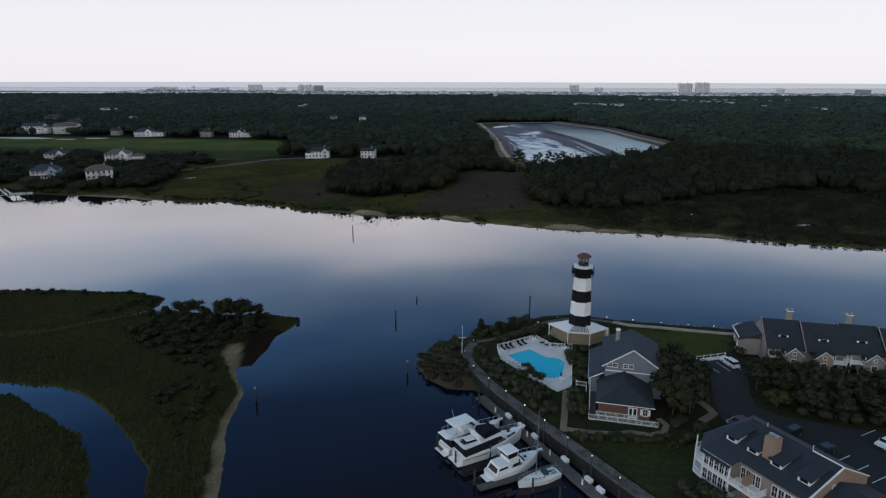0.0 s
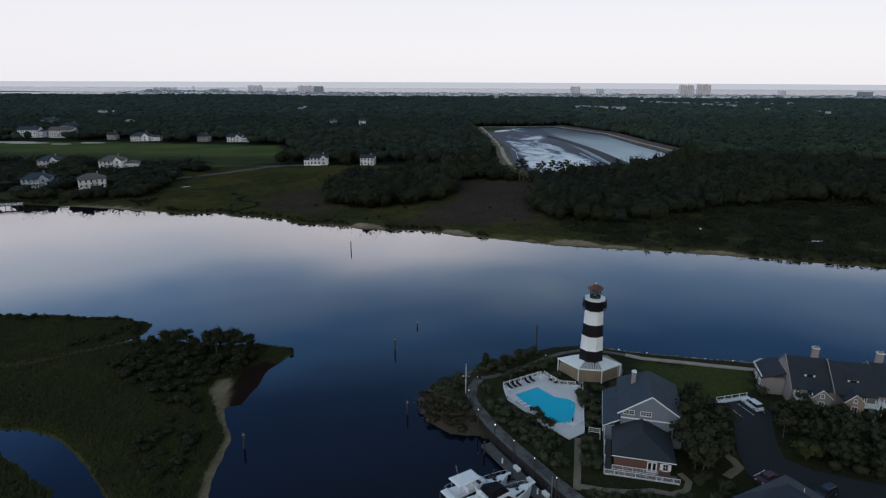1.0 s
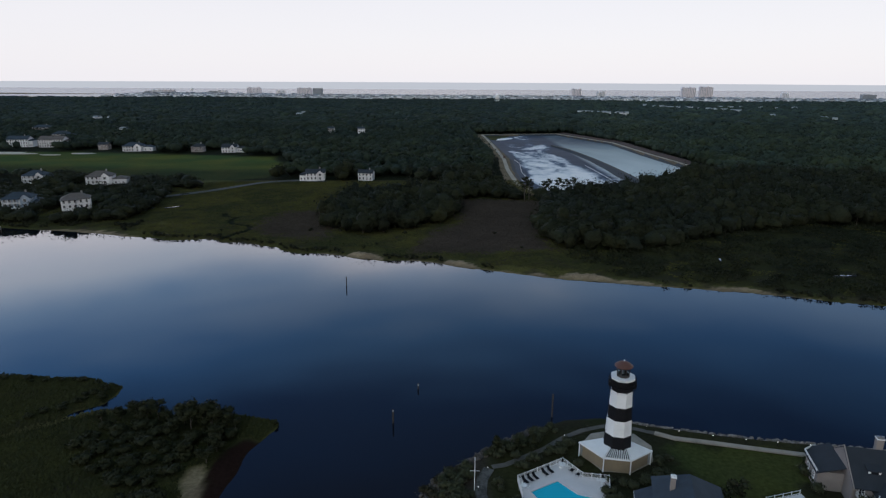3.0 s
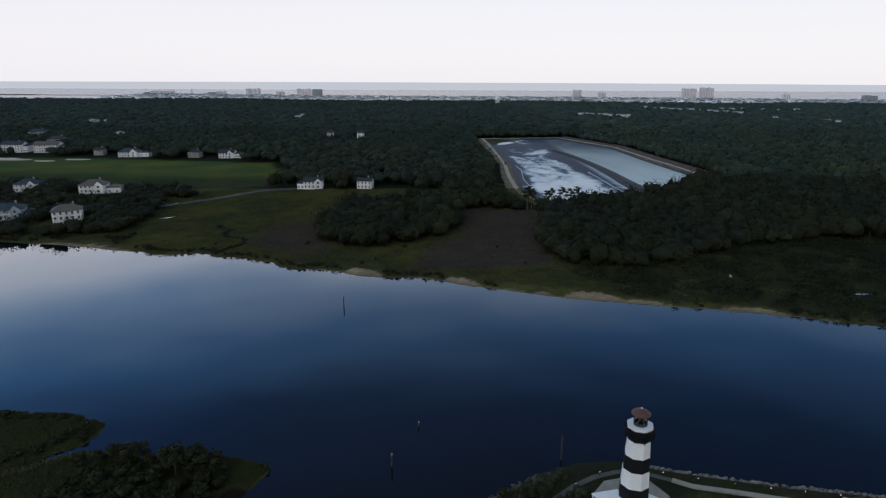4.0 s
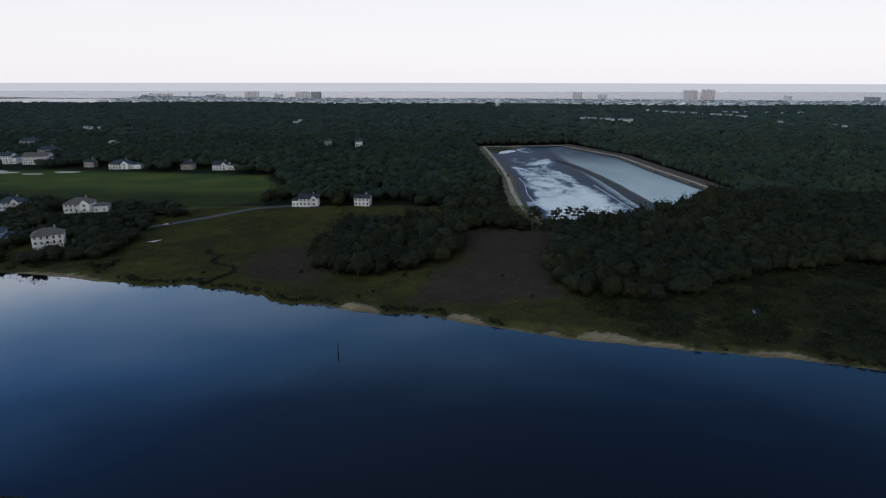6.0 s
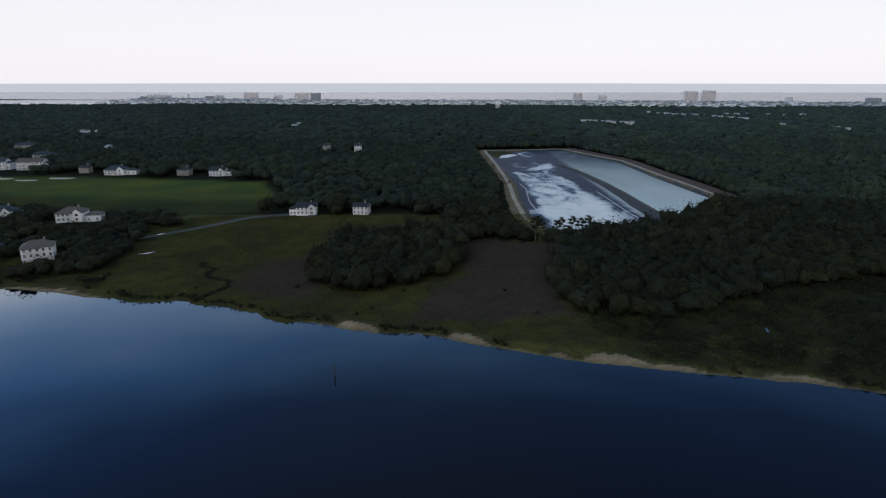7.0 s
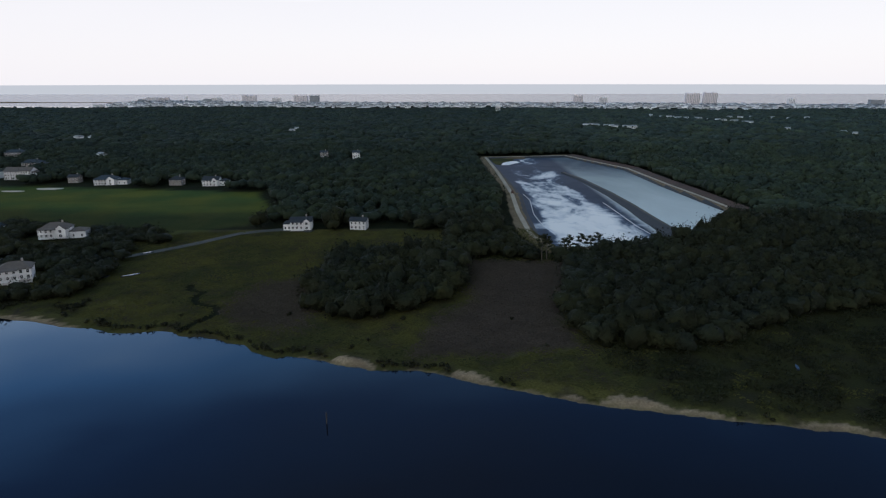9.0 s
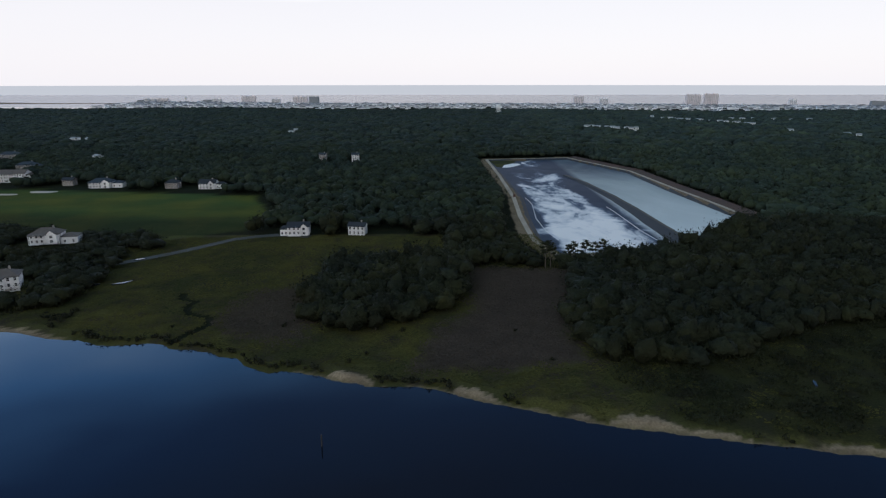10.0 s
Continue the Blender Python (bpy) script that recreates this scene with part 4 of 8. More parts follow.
def build_pavilion(x, y, z, turn):
    """Half an octagon of rooms before the foot of the tower, its middle bay roofed with slats."""
    pv = thing("pavilion", x, y, z, turn, "tan half-octagon pavilion with a white roof and slatted middle bay", "pavilion")
    eave = [(-7.7, 1.1), (-3.9, -4.6), (1.5, -5.5), (6.8, -2.0)]
    inner = [(-2.6, 1.5), (-2.0, -2.1), (1.5, -2.5), (2.8, 0.4)]
    wall = [(p[0] * 0.87, p[1] * 0.87) for p in eave]
    for i in range(3):
        a, b, c, d = eave[i], eave[i + 1], inner[i + 1], inner[i]
        if i == 1:
            frame = part("pergola", Solid().bar((*a, 3.35), (*b, 3.35), 0.12, 4), white_paint, pv, "white slatted pergola bay")
            part("ledger", Solid().bar((*d, 4.0), (*c, 4.0), 0.1, 4), white_paint, frame)
            for k in range(12):
                t = (k + 0.5) / 12
                p = (a[0] + (b[0] - a[0]) * t, a[1] + (b[1] - a[1]) * t)
                q = (d[0] + (c[0] - d[0]) * t, d[1] + (c[1] - d[1]) * t)
                part("slat", Solid().slab([(p[0] - 0.1, p[1], 3.42), (p[0] + 0.1, p[1], 3.42), (q[0] + 0.07, q[1], 4.05), (q[0] - 0.07, q[1], 4.05)], 0.12), white_paint, frame)
        else:
            for k in range(6):
                t0, t1 = k / 6, (k + 0.985) / 6
                quad = [(p[0] + (q[0] - p[0]) * t, p[1] + (q[1] - p[1]) * t, h) for p, q, t, h in ((a, b, t0, 3.35), (a, b, t1, 3.35), (d, c, t1, 4.05), (d, c, t0, 4.05))]
                part("roof_panel", Solid().slab(quad, 0.16), white_paint, pv)
        part("fascia", Solid().slab([(*a, 3.40), (*b, 3.40), (b[0] * 1.012, b[1] * 1.012, 3.1), (a[0] * 1.012, a[1] * 1.012, 3.1)], 0.05), white_paint, pv)
        w0, w1 = wall[i], wall[i + 1]
        part("wall", Solid().slab([(*w0, 3.2), (*w1, 3.2), (*w1, 0), (*w0, 0)], 0.18), pavilion_wall, pv)
        for t in (0.28, 0.72):
            cx, cy = w0[0] + (w1[0] - w0[0]) * t, w0[1] + (w1[1] - w0[1]) * t
            ang = math.atan2(w1[1] - w0[1], w1[0] - w0[0])
            part("window", Solid().box(cx * 1.012, cy * 1.012, 0.9, 0.9, 0.14, 1.2, ang), window_glass, pv)
    for p in eave:
        part("post", Solid().box(p[0] * 0.97, p[1] * 0.97, 0, 0.2, 0.2, 3.2, 0), white_paint, pv)
    part("back_wall", Solid().slab([(*wall[0], 3.2), (*inner[0], 3.9), (*inner[0], 0), (*wall[0], 0)], 0.15), pavilion_wall, pv)
    part("back_wall", Solid().slab([(*inner[3], 3.9), (*wall[3], 3.2), (*wall[3], 0), (*inner[3], 0)], 0.15), pavilion_wall, pv)
    part("plinth", Solid().prism(ring8(3.2), 0.0, 2.1), black_paint, pv)
    return pv


LH = (34.7, 145.6)
build_lighthouse(*LH, 2.6, -14)
build_pavilion(*LH, 2.6, 0)
tower_terrace = Solid().prism([(-7.2, 2.0), (-6.0, 5.6), (-3.0, 9.4), (1.5, 10.6), (6.6, 9.4), (9.0, 4.6), (7.6, -1.0), (1.8, -5.0), (-3.8, -4.2)], -0.3, 0.12)
tower_terrace = tagged(new("tower_terrace", tower_terrace.mesh("tower_terrace", path_concrete)), "dull tan paved terrace round the lighthouse foot", "terrace", kind="structure")
tower_terrace.matrix_basis = pose(*LH, 2.6)


# ---- pool terrace ----
def slab_thing(name, ring, z, thick, mat, label, category, kind=""):
    return tagged(new(name, Solid().prism(ring, z - thick, z).mesh(name, mat)), label, category, kind=kind)


def strip(points, width):
    """Left and right outlines of a way of that width along a line."""
    left, right = [], []
    for i, p in enumerate(points):
        a, b = points[max(i - 1, 0)], points[min(i + 1, len(points) - 1)]
        d = math.hypot(b[0] - a[0], b[1] - a[1])
        n = (-(b[1] - a[1]) / d * width / 2, (b[0] - a[0]) / d * width / 2)
        left.append((p[0] + n[0], p[1] + n[1]))
        right.append((p[0] - n[0], p[1] - n[1]))
    return left, right


def way(name, points, width, z, mat, label, category, piece=None):
    """A paved way in flagged pieces along a line."""
    ob = thing(name, 0, 0, 0, 0, label, category, kind="structure")
    fine = []
    for a, b in zip(points, points[1:]):
        n = max(1, round(math.hypot(b[0] - a[0], b[1] - a[1]) / (piece or 3.0)))
        fine += [(a[0] + (b[0] - a[0]) * k / n, a[1] + (b[1] - a[1]) * k / n) for k in range(n)]
    fine.append(points[-1])
    left, right = strip(fine, width)
    for i in range(len(fine) - 1):
        ring = [right[i], right[i + 1], left[i + 1], left[i]]
        part("slab", Solid().prism(ring, z - 0.3, z + rng.uniform(-0.01, 0.01), 0.012), mat, ob)
    return ob


DECK = [(13.2, 138.2), (23.3, 144.3), (26.4, 139.2), (31.6, 138.4), (27.6, 119.2), (24.2, 117.0), (20.8, 121.0), (17.6, 126.2), (13.6, 132.4)]
POOL = [(15.4, 134.6), (21.2, 138.0), (24.3, 133.9), (27.4, 132.8), (28.4, 131.1), (26.6, 124.6), (25.4, 122.9), (21.6, 122.7)]


def pool_deck():
    bm = bmesh.new()
    outer = [bm.verts.new((*p, 2.78)) for p in DECK]
    inner = [bm.verts.new((*p, 2.78)) for p in POOL]
    edges = [bm.edges.new((r[i], r[(i + 1) % len(r)])) for r in (outer, inner) for i in range(len(r))]
    bmesh.ops.triangle_fill(bm, use_beauty=True, use_dissolve=False, edges=edges)
    for f in bm.faces:
        if f.normal.z < 0:
            f.normal_flip()
    got = bmesh.ops.extrude_face_region(bm, geom=bm.faces[:])
    bmesh.ops.translate(bm, verts=[v for v in got["geom"] if isinstance(v, bmesh.types.BMVert)], vec=(0, 0, -1.6))
    me = bpy.data.meshes.new("pool_deck")
    bm.to_mesh(me)
    bm.free()
    me.materials.append(pale_concrete)
    return tagged(new("pool_deck", me), "pale concrete pool terrace", "terrace", kind="structure")


pool_deck()
pool = thing("swimming_pool", 0, 0, 2.6, 0, "turquoise swimming pool with a pale coping", "pool")
part("pool_water", Solid().prism(POOL, -1.2, 0.02), pool_water, pool, "bright turquoise water")
cx0, cy0 = sum(p[0] for p in POOL) / len(POOL), sum(p[1] for p in POOL) / len(POOL)
for a, b in zip(POOL, POOL[1:] + POOL[:1]):
    n = max(1, round(math.hypot(b[0] - a[0], b[1] - a[1]) / 1.2))
    for k in range(n):
        p = [a[i] + (b[i] - a[i]) * k / n for i in (0, 1)]
        q = [a[i] + (b[i] - a[i]) * (k + 0.97) / n for i in (0, 1)]
        d = math.hypot(q[0] - p[0], q[1] - p[1])
        nx, ny = (q[1] - p[1]) / d * 0.36, -(q[0] - p[0]) / d * 0.36
        if (p[0] + nx - cx0) ** 2 + (p[1] + ny - cy0) ** 2 < (p[0] - cx0) ** 2 + (p[1] - cy0) ** 2:
            nx, ny = -nx, -ny
        part("coping_stone", Solid().prism([p, q, (q[0] + nx, q[1] + ny), (p[0] + nx, p[1] + ny)], 0.1, 0.235), pale_concrete, pool)
for p, q in (((27.9, 129.0), (27.2, 129.2)), ((27.8, 128.5), (27.1, 128.7))):
    part("ladder_rail", Solid().bar((*p, 0.2), (*p, 0.95), 0.03).bar((*p, 0.95), (*q, 0.95), 0.03).bar((*q, 0.95), (*q, -0.4), 0.03), steel, pool)


def fence(points, z, label, high=1.15, gap=1.6, pickets=True, mat=None):
    mat = mat or white_paint
    fn = thing("fence", 0, 0, z, 0, label, "fence", "fences by the pool")
    for a, b in zip(points, points[1:]):
        d = math.hypot(b[0] - a[0], b[1] - a[1])
        n = max(1, round(d / gap))
        ang = math.atan2(b[1] - a[1], b[0] - a[0])
        for k in range(n + 1):
            p = (a[0] + (b[0] - a[0]) * k / n, a[1] + (b[1] - a[1]) * k / n)
            if k < n or b == points[-1]:
                part("post", Solid().box(*p, -0.1, 0.12, 0.12, high + 0.2, ang), mat, fn)
        mx, my = (a[0] + b[0]) / 2, (a[1] + b[1]) / 2
        for h in (0.15, high - 0.1):
            part("rail", Solid().box(mx, my, h, d, 0.06, 0.09, ang), mat, fn)
        if pickets:
            m = max(2, int(d / 0.16))
            s = Solid()
            for k in range(1, m):
                p = (a[0] + (b[0] - a[0]) * k / m, a[1] + (b[1] - a[1]) * k / m)
                s.box(*p, 0.15, 0.035, 0.035, high - 0.2, ang)
            part("pickets", s, mat, fn)
    return fn


fence([(13.6, 132.6), (13.3, 138.1), (23.3, 144.1), (26.4, 139.1), (31.4, 138.3)], 2.75, "white picket fence along the pool terrace")
fence([(31.4, 138.3), (27.6, 119.4)], 2.75, "white picket fence on the long side of the terrace")
fence([(28.6, 119.6), (30.6, 119.0), (30.2, 117.2)], 2.7, "short white fence beside the terrace gate")


def build_lounger(cloth, label):
    lo = thing("sun_lounger", 0, 0, 0, 0, label, "lounger", "pool loungers")
    part("seat", Solid().slab([(-0.3, -0.9, 0.34), (0.3, -0.9, 0.34), (0.3, 0.35, 0.34), (-0.3, 0.35, 0.34)], 0.05), cloth, lo)
    part("backrest", Solid().slab([(-0.3, 0.35, 0.34), (0.3, 0.35, 0.34), (0.3, 0.95, 0.86), (-0.3, 0.95, 0.86)], 0.05), cloth, lo)
    for sx in (-0.33, 0.33):
        part("side_rail", Solid().bar((sx, -0.92, 0.33), (sx, 0.6, 0.33), 0.03), black_paint, lo)
        for sy in (-0.7, 0.45):
            part("leg", Solid().bar((sx, sy, 0), (sx, sy, 0.33), 0.025), black_paint, lo)
    return lo


lounger = build_lounger(canvas_dark, "dark sling sun lounger with a raised back on the pool terrace")
pale_lounger = build_lounger(white_paint, "white sling sun lounger beside the pool edge")
spots = [(14.7, 137.6, -60), (15.8, 138.2, -60), (16.9, 138.8, -60), (19.0, 140.1, -60), (20.2, 140.9, -60), (24.6, 141.0, 50), (25.6, 139.7, 50)]
spots2 = [(16.0, 130.9, 125), (16.7, 129.8, 125), (17.4, 128.8, 125), (18.1, 127.8, 125)]
for i, (x, y, a) in enumerate(spots):
    m = pose(x, y, 2.78, 0, 0, a - 90 + 180)
    if i == 0:
        lounger.matrix_basis = m
    else:
        copy_thing(lounger, m)
for i, (x, y, a) in enumerate(spots2):
    if i == 0:
        pale_lounger.matrix_basis = pose(x, y, 2.78, 0, 0, a)
    else:
        copy_thing(pale_lounger, pose(x, y, 2.78, 0, 0, a))


def build_table():
    tb = thing("patio_table", 0, 0, 0, 0, "round white patio table with a folded dark umbrella", "table", "patio tables")
    part("tabletop", Solid().cone(0, 0, 0.70, 0.74, 0.62, 0.62, 20), white_paint, tb)
    part("stem", Solid().cone(0, 0, 0.03, 0.70, 0.05, 0.05, 8), white_paint, tb)
    part("foot", Solid().cone(0, 0, 0, 0.04, 0.3, 0.28, 12), white_paint, tb)
    um = part("umbrella_pole", Solid().bar((0, 0, 0.7), (0, 0, 2.5), 0.03), steel, tb)
    part("umbrella_cloth", Solid().cone(0, 0, 1.3, 1.7, 0.12, 0.2, 10).cone(0, 0, 1.7, 2.45, 0.2, 0.03, 10), canvas_dark, um, "folded dark cloth")
    return tb


def build_chair():
    ch = thing("patio_chair", 0, 0, 0, 0, "white patio chair at the pool table", "chair", "chairs round the tables")
    part("seat", Solid().box(0, 0, 0.42, 0.45, 0.45, 0.05), white_paint, ch)
    part("backrest", Solid().box(0, 0.21, 0.47, 0.45, 0.05, 0.45), white_paint, ch)
    for a in (-0.19, 0.19):
        for b in (-0.19, 0.19):
            part("leg", Solid().bar((a, b, 0), (a, b, 0.42), 0.02, 5), white_paint, ch)
    return ch


table, chair = build_table(), build_chair()
first = True
for x, y in ((22.9, 142.3), (25.6, 121.2), (29.8, 137.2), (14.2, 135.6)):
    if first:
        table.matrix_basis = pose(x, y, 2.78)
    else:
        copy_thing(table, pose(x, y, 2.78))
    for k in range(3):
        a = 2.1 * k + x
        m = pose(x + 0.85 * math.cos(a), y + 0.85 * math.sin(a), 2.78, 0, 0, math.degrees(a) - 90)
        if first and k == 0:
            chair.matrix_basis = m
        else:
            copy_thing(chair, m)
    first = False

# ---- ways, wall, dock ----
QUAY = [(7.9, 142.0), (6.3, 138.4), (5.8, 134.0), (6.4, 130.4), (7.7, 127.0), (10.4, 120.3), (13.9, 113.7), (18.55, 105.35), (22.65, 98.65), (26.35, 92.45), (29.65, 86.95), (36.4, 75.8), (46.4, 60.2)]
way("promenade", QUAY, 2.2, 2.72, concrete, "grey weathered concrete quay walk above the marina", "quay", 2.4)
way("rear_walk", [(8.6, 142.6), (11.5, 143.4), (15.0, 145.6), (20.2, 149.0), (25.2, 153.4), (30, 156.4), (36, 158.4), (42, 157.2), (46, 155.4)], 1.3, 2.68, path_dark, "grey walk curving behind the pool towards the lighthouse", "walk", 2.0)
way("pool_path", [(26.0, 117.5), (24.6, 111.0), (23.0, 104.0), (22.6, 102.0)], 1.3, 2.70, path_tan, "tan path from the quay to the pool", "path", 1.5)
way("house_path", [(23.0, 102.8), (27.5, 101.6), (31.6, 101.2), (35.4, 101.6), (38.5, 100.6), (41.2, 101.6), (42.6, 104.0), (41.8, 106.4)], 1.2, 2.70, path_tan, "narrow tan path in front of the club house", "path", 1.5)
way("car_park_path", [(51.6, 116.0), (52.4, 113.6), (53.2, 110.4), (53.4, 108.2), (51.0, 106.4), (49.8, 105.4)], 1.6, 2.70, path_tan, "pale footpath bending beside the car park", "path", 1.5)
way("seaside_walk", [(46, 155.2), (49.7, 153.1), (58, 151.2), (66, 149.2), (73.6, 147.4), (84, 145.2)], 1.35, 2.95, path_concrete, "pale low sea walk behind the lawn", "walk", 2.5)

quay_wall = thing("quay_wall", 0, 0, 0, 0, "dark timber sheet wall below the quay walk", "quay wall", kind="structure")
edge = strip(QUAY[4:], 2.3)[1]
for a, b in zip(edge, edge[1:]):
    d = math.hypot(b[0] - a[0], b[1] - a[1])
    n = max(1, round(d / 0.6))
    ang = math.atan2(b[1] - a[1], b[0] - a[0])
    for k in range(n):
        t = (k + 0.5) / n
        part("sheet_pile", Solid().box(a[0] + (b[0] - a[0]) * t, a[1] + (b[1] - a[1]) * t, -1.5, d / n * 0.93, 0.12 + 0.05 * (k % 2), 3.95, ang), tarred_wood, quay_wall)
    part("cap_beam", Solid().box((a[0] + b[0]) / 2, (a[1] + b[1]) / 2, 2.45, d, 0.3, 0.3, ang), weathered_wood, quay_wall)

DOCK = [(8.0, 118.4), (25.6, 85.2), (38.0, 62.0)]
dock = thing("dock", 0, 0, 0, 0, "grey floating timber dock along the quay", "dock")
for a, b in zip(DOCK, DOCK[1:]):
    d = math.hypot(b[0] - a[0], b[1] - a[1])
    n = round(d / 6)
    ang = math.atan2(b[1] - a[1], b[0] - a[0])
    for k in range(n):
        t = (k + 0.5) / n
        p = (a[0] + (b[0] - a[0]) * t, a[1] + (b[1] - a[1]) * t)
        deck = part("deck_section", Solid().box(*p, 0.3, d / n - 0.05, 2.0, 0.5, ang), weathered_wood, dock)
        part("edge_beam", Solid().box(p[0] - 0.97 * math.sin(ang), p[1] + 0.97 * math.cos(ang), 0.62, d / n - 0.05, 0.12, 0.22, ang), weathered_wood, deck)
        part("edge_beam", Solid().box(p[0] + 0.97 * math.sin(ang), p[1] - 0.97 * math.cos(ang), 0.62, d / n - 0.05, 0.12, 0.22, ang), weathered_wood, deck)
for (ax, ay), (bx, by) in (((6.0, 88.0), (22.2, 95.0)), ((-0.6, 99.4), (15.0, 107.6)), ((14.5, 71.0), (29.0, 79.5))):
    ang, d = math.atan2(by - ay, bx - ax), math.hypot(bx - ax, by - ay)
    part("finger_pier", Solid().box((ax + bx) / 2, (ay + by) / 2, 0.35, d, 1.25, 0.42, ang), weathered_wood, dock)


def build_pile(high):
    pl = thing("mooring_pile", 0, 0, 0, 0, "dark round timber mooring pile standing in the water", "pile", "mooring piles")
    part("shaft", Solid().cone(0, 0, -2, high, 0.2, 0.17, 10), dark_wood, pl)
    part("collar", Solid().cone(0, 0, 0.0, 0.35, 0.24, 0.22, 10), rubber, pl)
    return pl


pile = build_pile(3.2)
for i, (x, y) in enumerate([(2.3, 95.3), (8.6, 97.2), (5.4, 89.6), (-0.9, 100.9), (14.9, 87.6), (9.6, 98.9), (7.6, 116.2), (13.2, 92.6), (12.0, 107.2), (17.6, 97.6), (24.0, 90.5), (19.0, 85.5)]):
    m = pose(x, y, 0) @ Matrix.Diagonal((1, 1, 0.85 + 0.25 * ((i * 7) % 5) / 4, 1))
    if i:
        copy_thing(pile, m)
    else:
        pile.matrix_basis = m


def build_dock_box():
    bx = thing("dock_box", 0, 0, 0, 0, "white plastic dock box on the dock", "dock box", "dock boxes")
    part("body", Solid().prism([(-0.75, -0.33), (0.75, -0.33), (0.75, 0.33), (-0.75, 0.33)], 0, 0.5, -0.04), gelcoat, bx)
    part("lid", Solid().prism([(-0.8, -0.37), (0.8, -0.37), (0.8, 0.37), (-0.8, 0.37)], 0.5, 0.66, 0.12), gelcoat, bx)
    return bx


box = build_dock_box()
for i, (x, y) in enumerate([(13.2, 109.9), (15.2, 106.3), (17.4, 102.6), (21.7, 95.3), (25.9, 86.9), (24.6, 89.6)]):
    m = pose(x, y, 0.8, 0, 0, -62)
    if i:
        copy_thing(box, m)
    else:
        box.matrix_basis = m


def build_pedestal():
    pd = thing("power_pedestal", 0, 0, 0, 0, "slim white power pedestal on the dock", "pedestal", "dock pedestals")
    part("column", Solid().box(0, 0, 0, 0.24, 0.2, 1.0), gelcoat, pd)
    part("cap", Solid().prism([(-0.15, -0.13), (0.15, -0.13), (0.15, 0.13), (-0.15, 0.13)], 1.0, 1.15, 0.4), steel, pd)
    return pd


ped = build_pedestal()
for i, (x, y) in enumerate([(10.7, 111.9), (16.0, 103.0), (23.3, 88.6), (19.3, 97.0)]):
    if i:
        copy_thing(ped, pose(x, y, 0.8, 0, 0, -62))
    else:
        ped.matrix_basis = pose(x, y, 0.8, 0, 0, -62)


def build_bollard_light():
    bl = thing("path_lamp", 0, 0, 0, 0, "short dark post lamp with a small glowing globe", "lamp", "path lamps")
    part("post", Solid().cone(0, 0, 0, 0.95, 0.06, 0.05, 8), black_paint, bl)
    s = Solid()
    for k in range(4):
        a0, a1 = -math.pi / 2 + math.pi * k / 4, -math.pi / 2 + math.pi * (k + 1) / 4
        s.cone(0, 0, 1.06 + 0.085 * math.sin(a0), 1.06 + 0.085 * math.sin(a1), max(0.085 * math.cos(a0), 0.01), max(0.085 * math.cos(a1), 0.01), 10)
    part("globe", s, bulb, bl, "small warm white globe")
    return bl


def build_quay_lamp():
    bl = thing("quay_lamp", 0, 0, 0, 0, "tall dark quay post lamp with a small glowing globe", "lamp", "quay lamps")
    part("post", Solid().cone(0, 0, -1.5, 5.0, 0.13, 0.10, 8), dark_wood, bl)
    part("globe", Solid().cone(0, 0, 5.0, 5.12, 0.05, 0.1, 10).cone(0, 0, 5.12, 5.22, 0.1, 0.05, 10), bulb, bl, "small warm white globe")
    return bl


quay_lamp = build_quay_lamp()
for i, (x, y) in enumerate([(6.8, 124.0), (9.75, 118.2), (12.85, 112.7), (15.9, 107.1), (18.9, 101.6), (22.1, 95.9), (25.1, 90.4), (28.2, 84.6)]):
    if i:
        copy_thing(quay_lamp, pose(x, y, 0))
    else:
        quay_lamp.matrix_basis = pose(x, y, 0)
lamp = build_bollard_light()
spots = [(7.6, 141.0), (5.3, 134.7), (25.3, 152.8), (31.2, 156.7),
         (44.5, 156.5), (51.2, 154.6), (58.1, 152.9), (64.7, 151.4), (71.1, 150.4), (77.6, 149.4), (0.5, 131.0)]
for i, (x, y) in enumerate(spots):
    m = pose(x, y, 2.65)
    if i:
        copy_thing(lamp, m)
    else:
        lamp.matrix_basis = m

flag = thing("flagpole", 4.6, 135.2, 2.5, 0, "thin white flagpole with a cross yard on the point", "flagpole")
part("pole", Solid().cone(0, 0, 0, 7.2, 0.09, 0.05, 8), white_paint, flag)
part("yard", Solid().bar((-0.9, 0, 4.4), (0.9, 0, 4.4), 0.04), white_paint, flag)
part("ball", Solid().cone(0, 0, 7.2, 7.35, 0.1, 0.05, 8), white_paint, flag)


def build_marker(high, top):
    mk = thing("channel_marker", 0, 0, 0, 0, "dark timber channel marker pile standing in the river", "marker", "channel markers")
    part("post", Solid().cone(0, 0, -2, high, 0.22, 0.18, 10), dark_wood, mk)
    if top:
        part("board", Solid().box(0, -0.2, high - 0.5, 0.4, 0.05, 0.4), tower_grey, mk, "small grey board")
    return mk


for x, y, h, top in ((-39.8, 264, 3.9, 0), (-13.4, 163.5, 3.6, 1), (-8.1, 180.2, 1.6, 1), (-8.2, 130.5, 3.4, 1), (-39.6, 117.5, 3.5, 1), (25.0, 166.5, 6.2, 0)):
    mk = build_marker(h, top)
    mk.matrix_basis = pose(x, y, 0, 0, 0, rng.uniform(-20, 20))


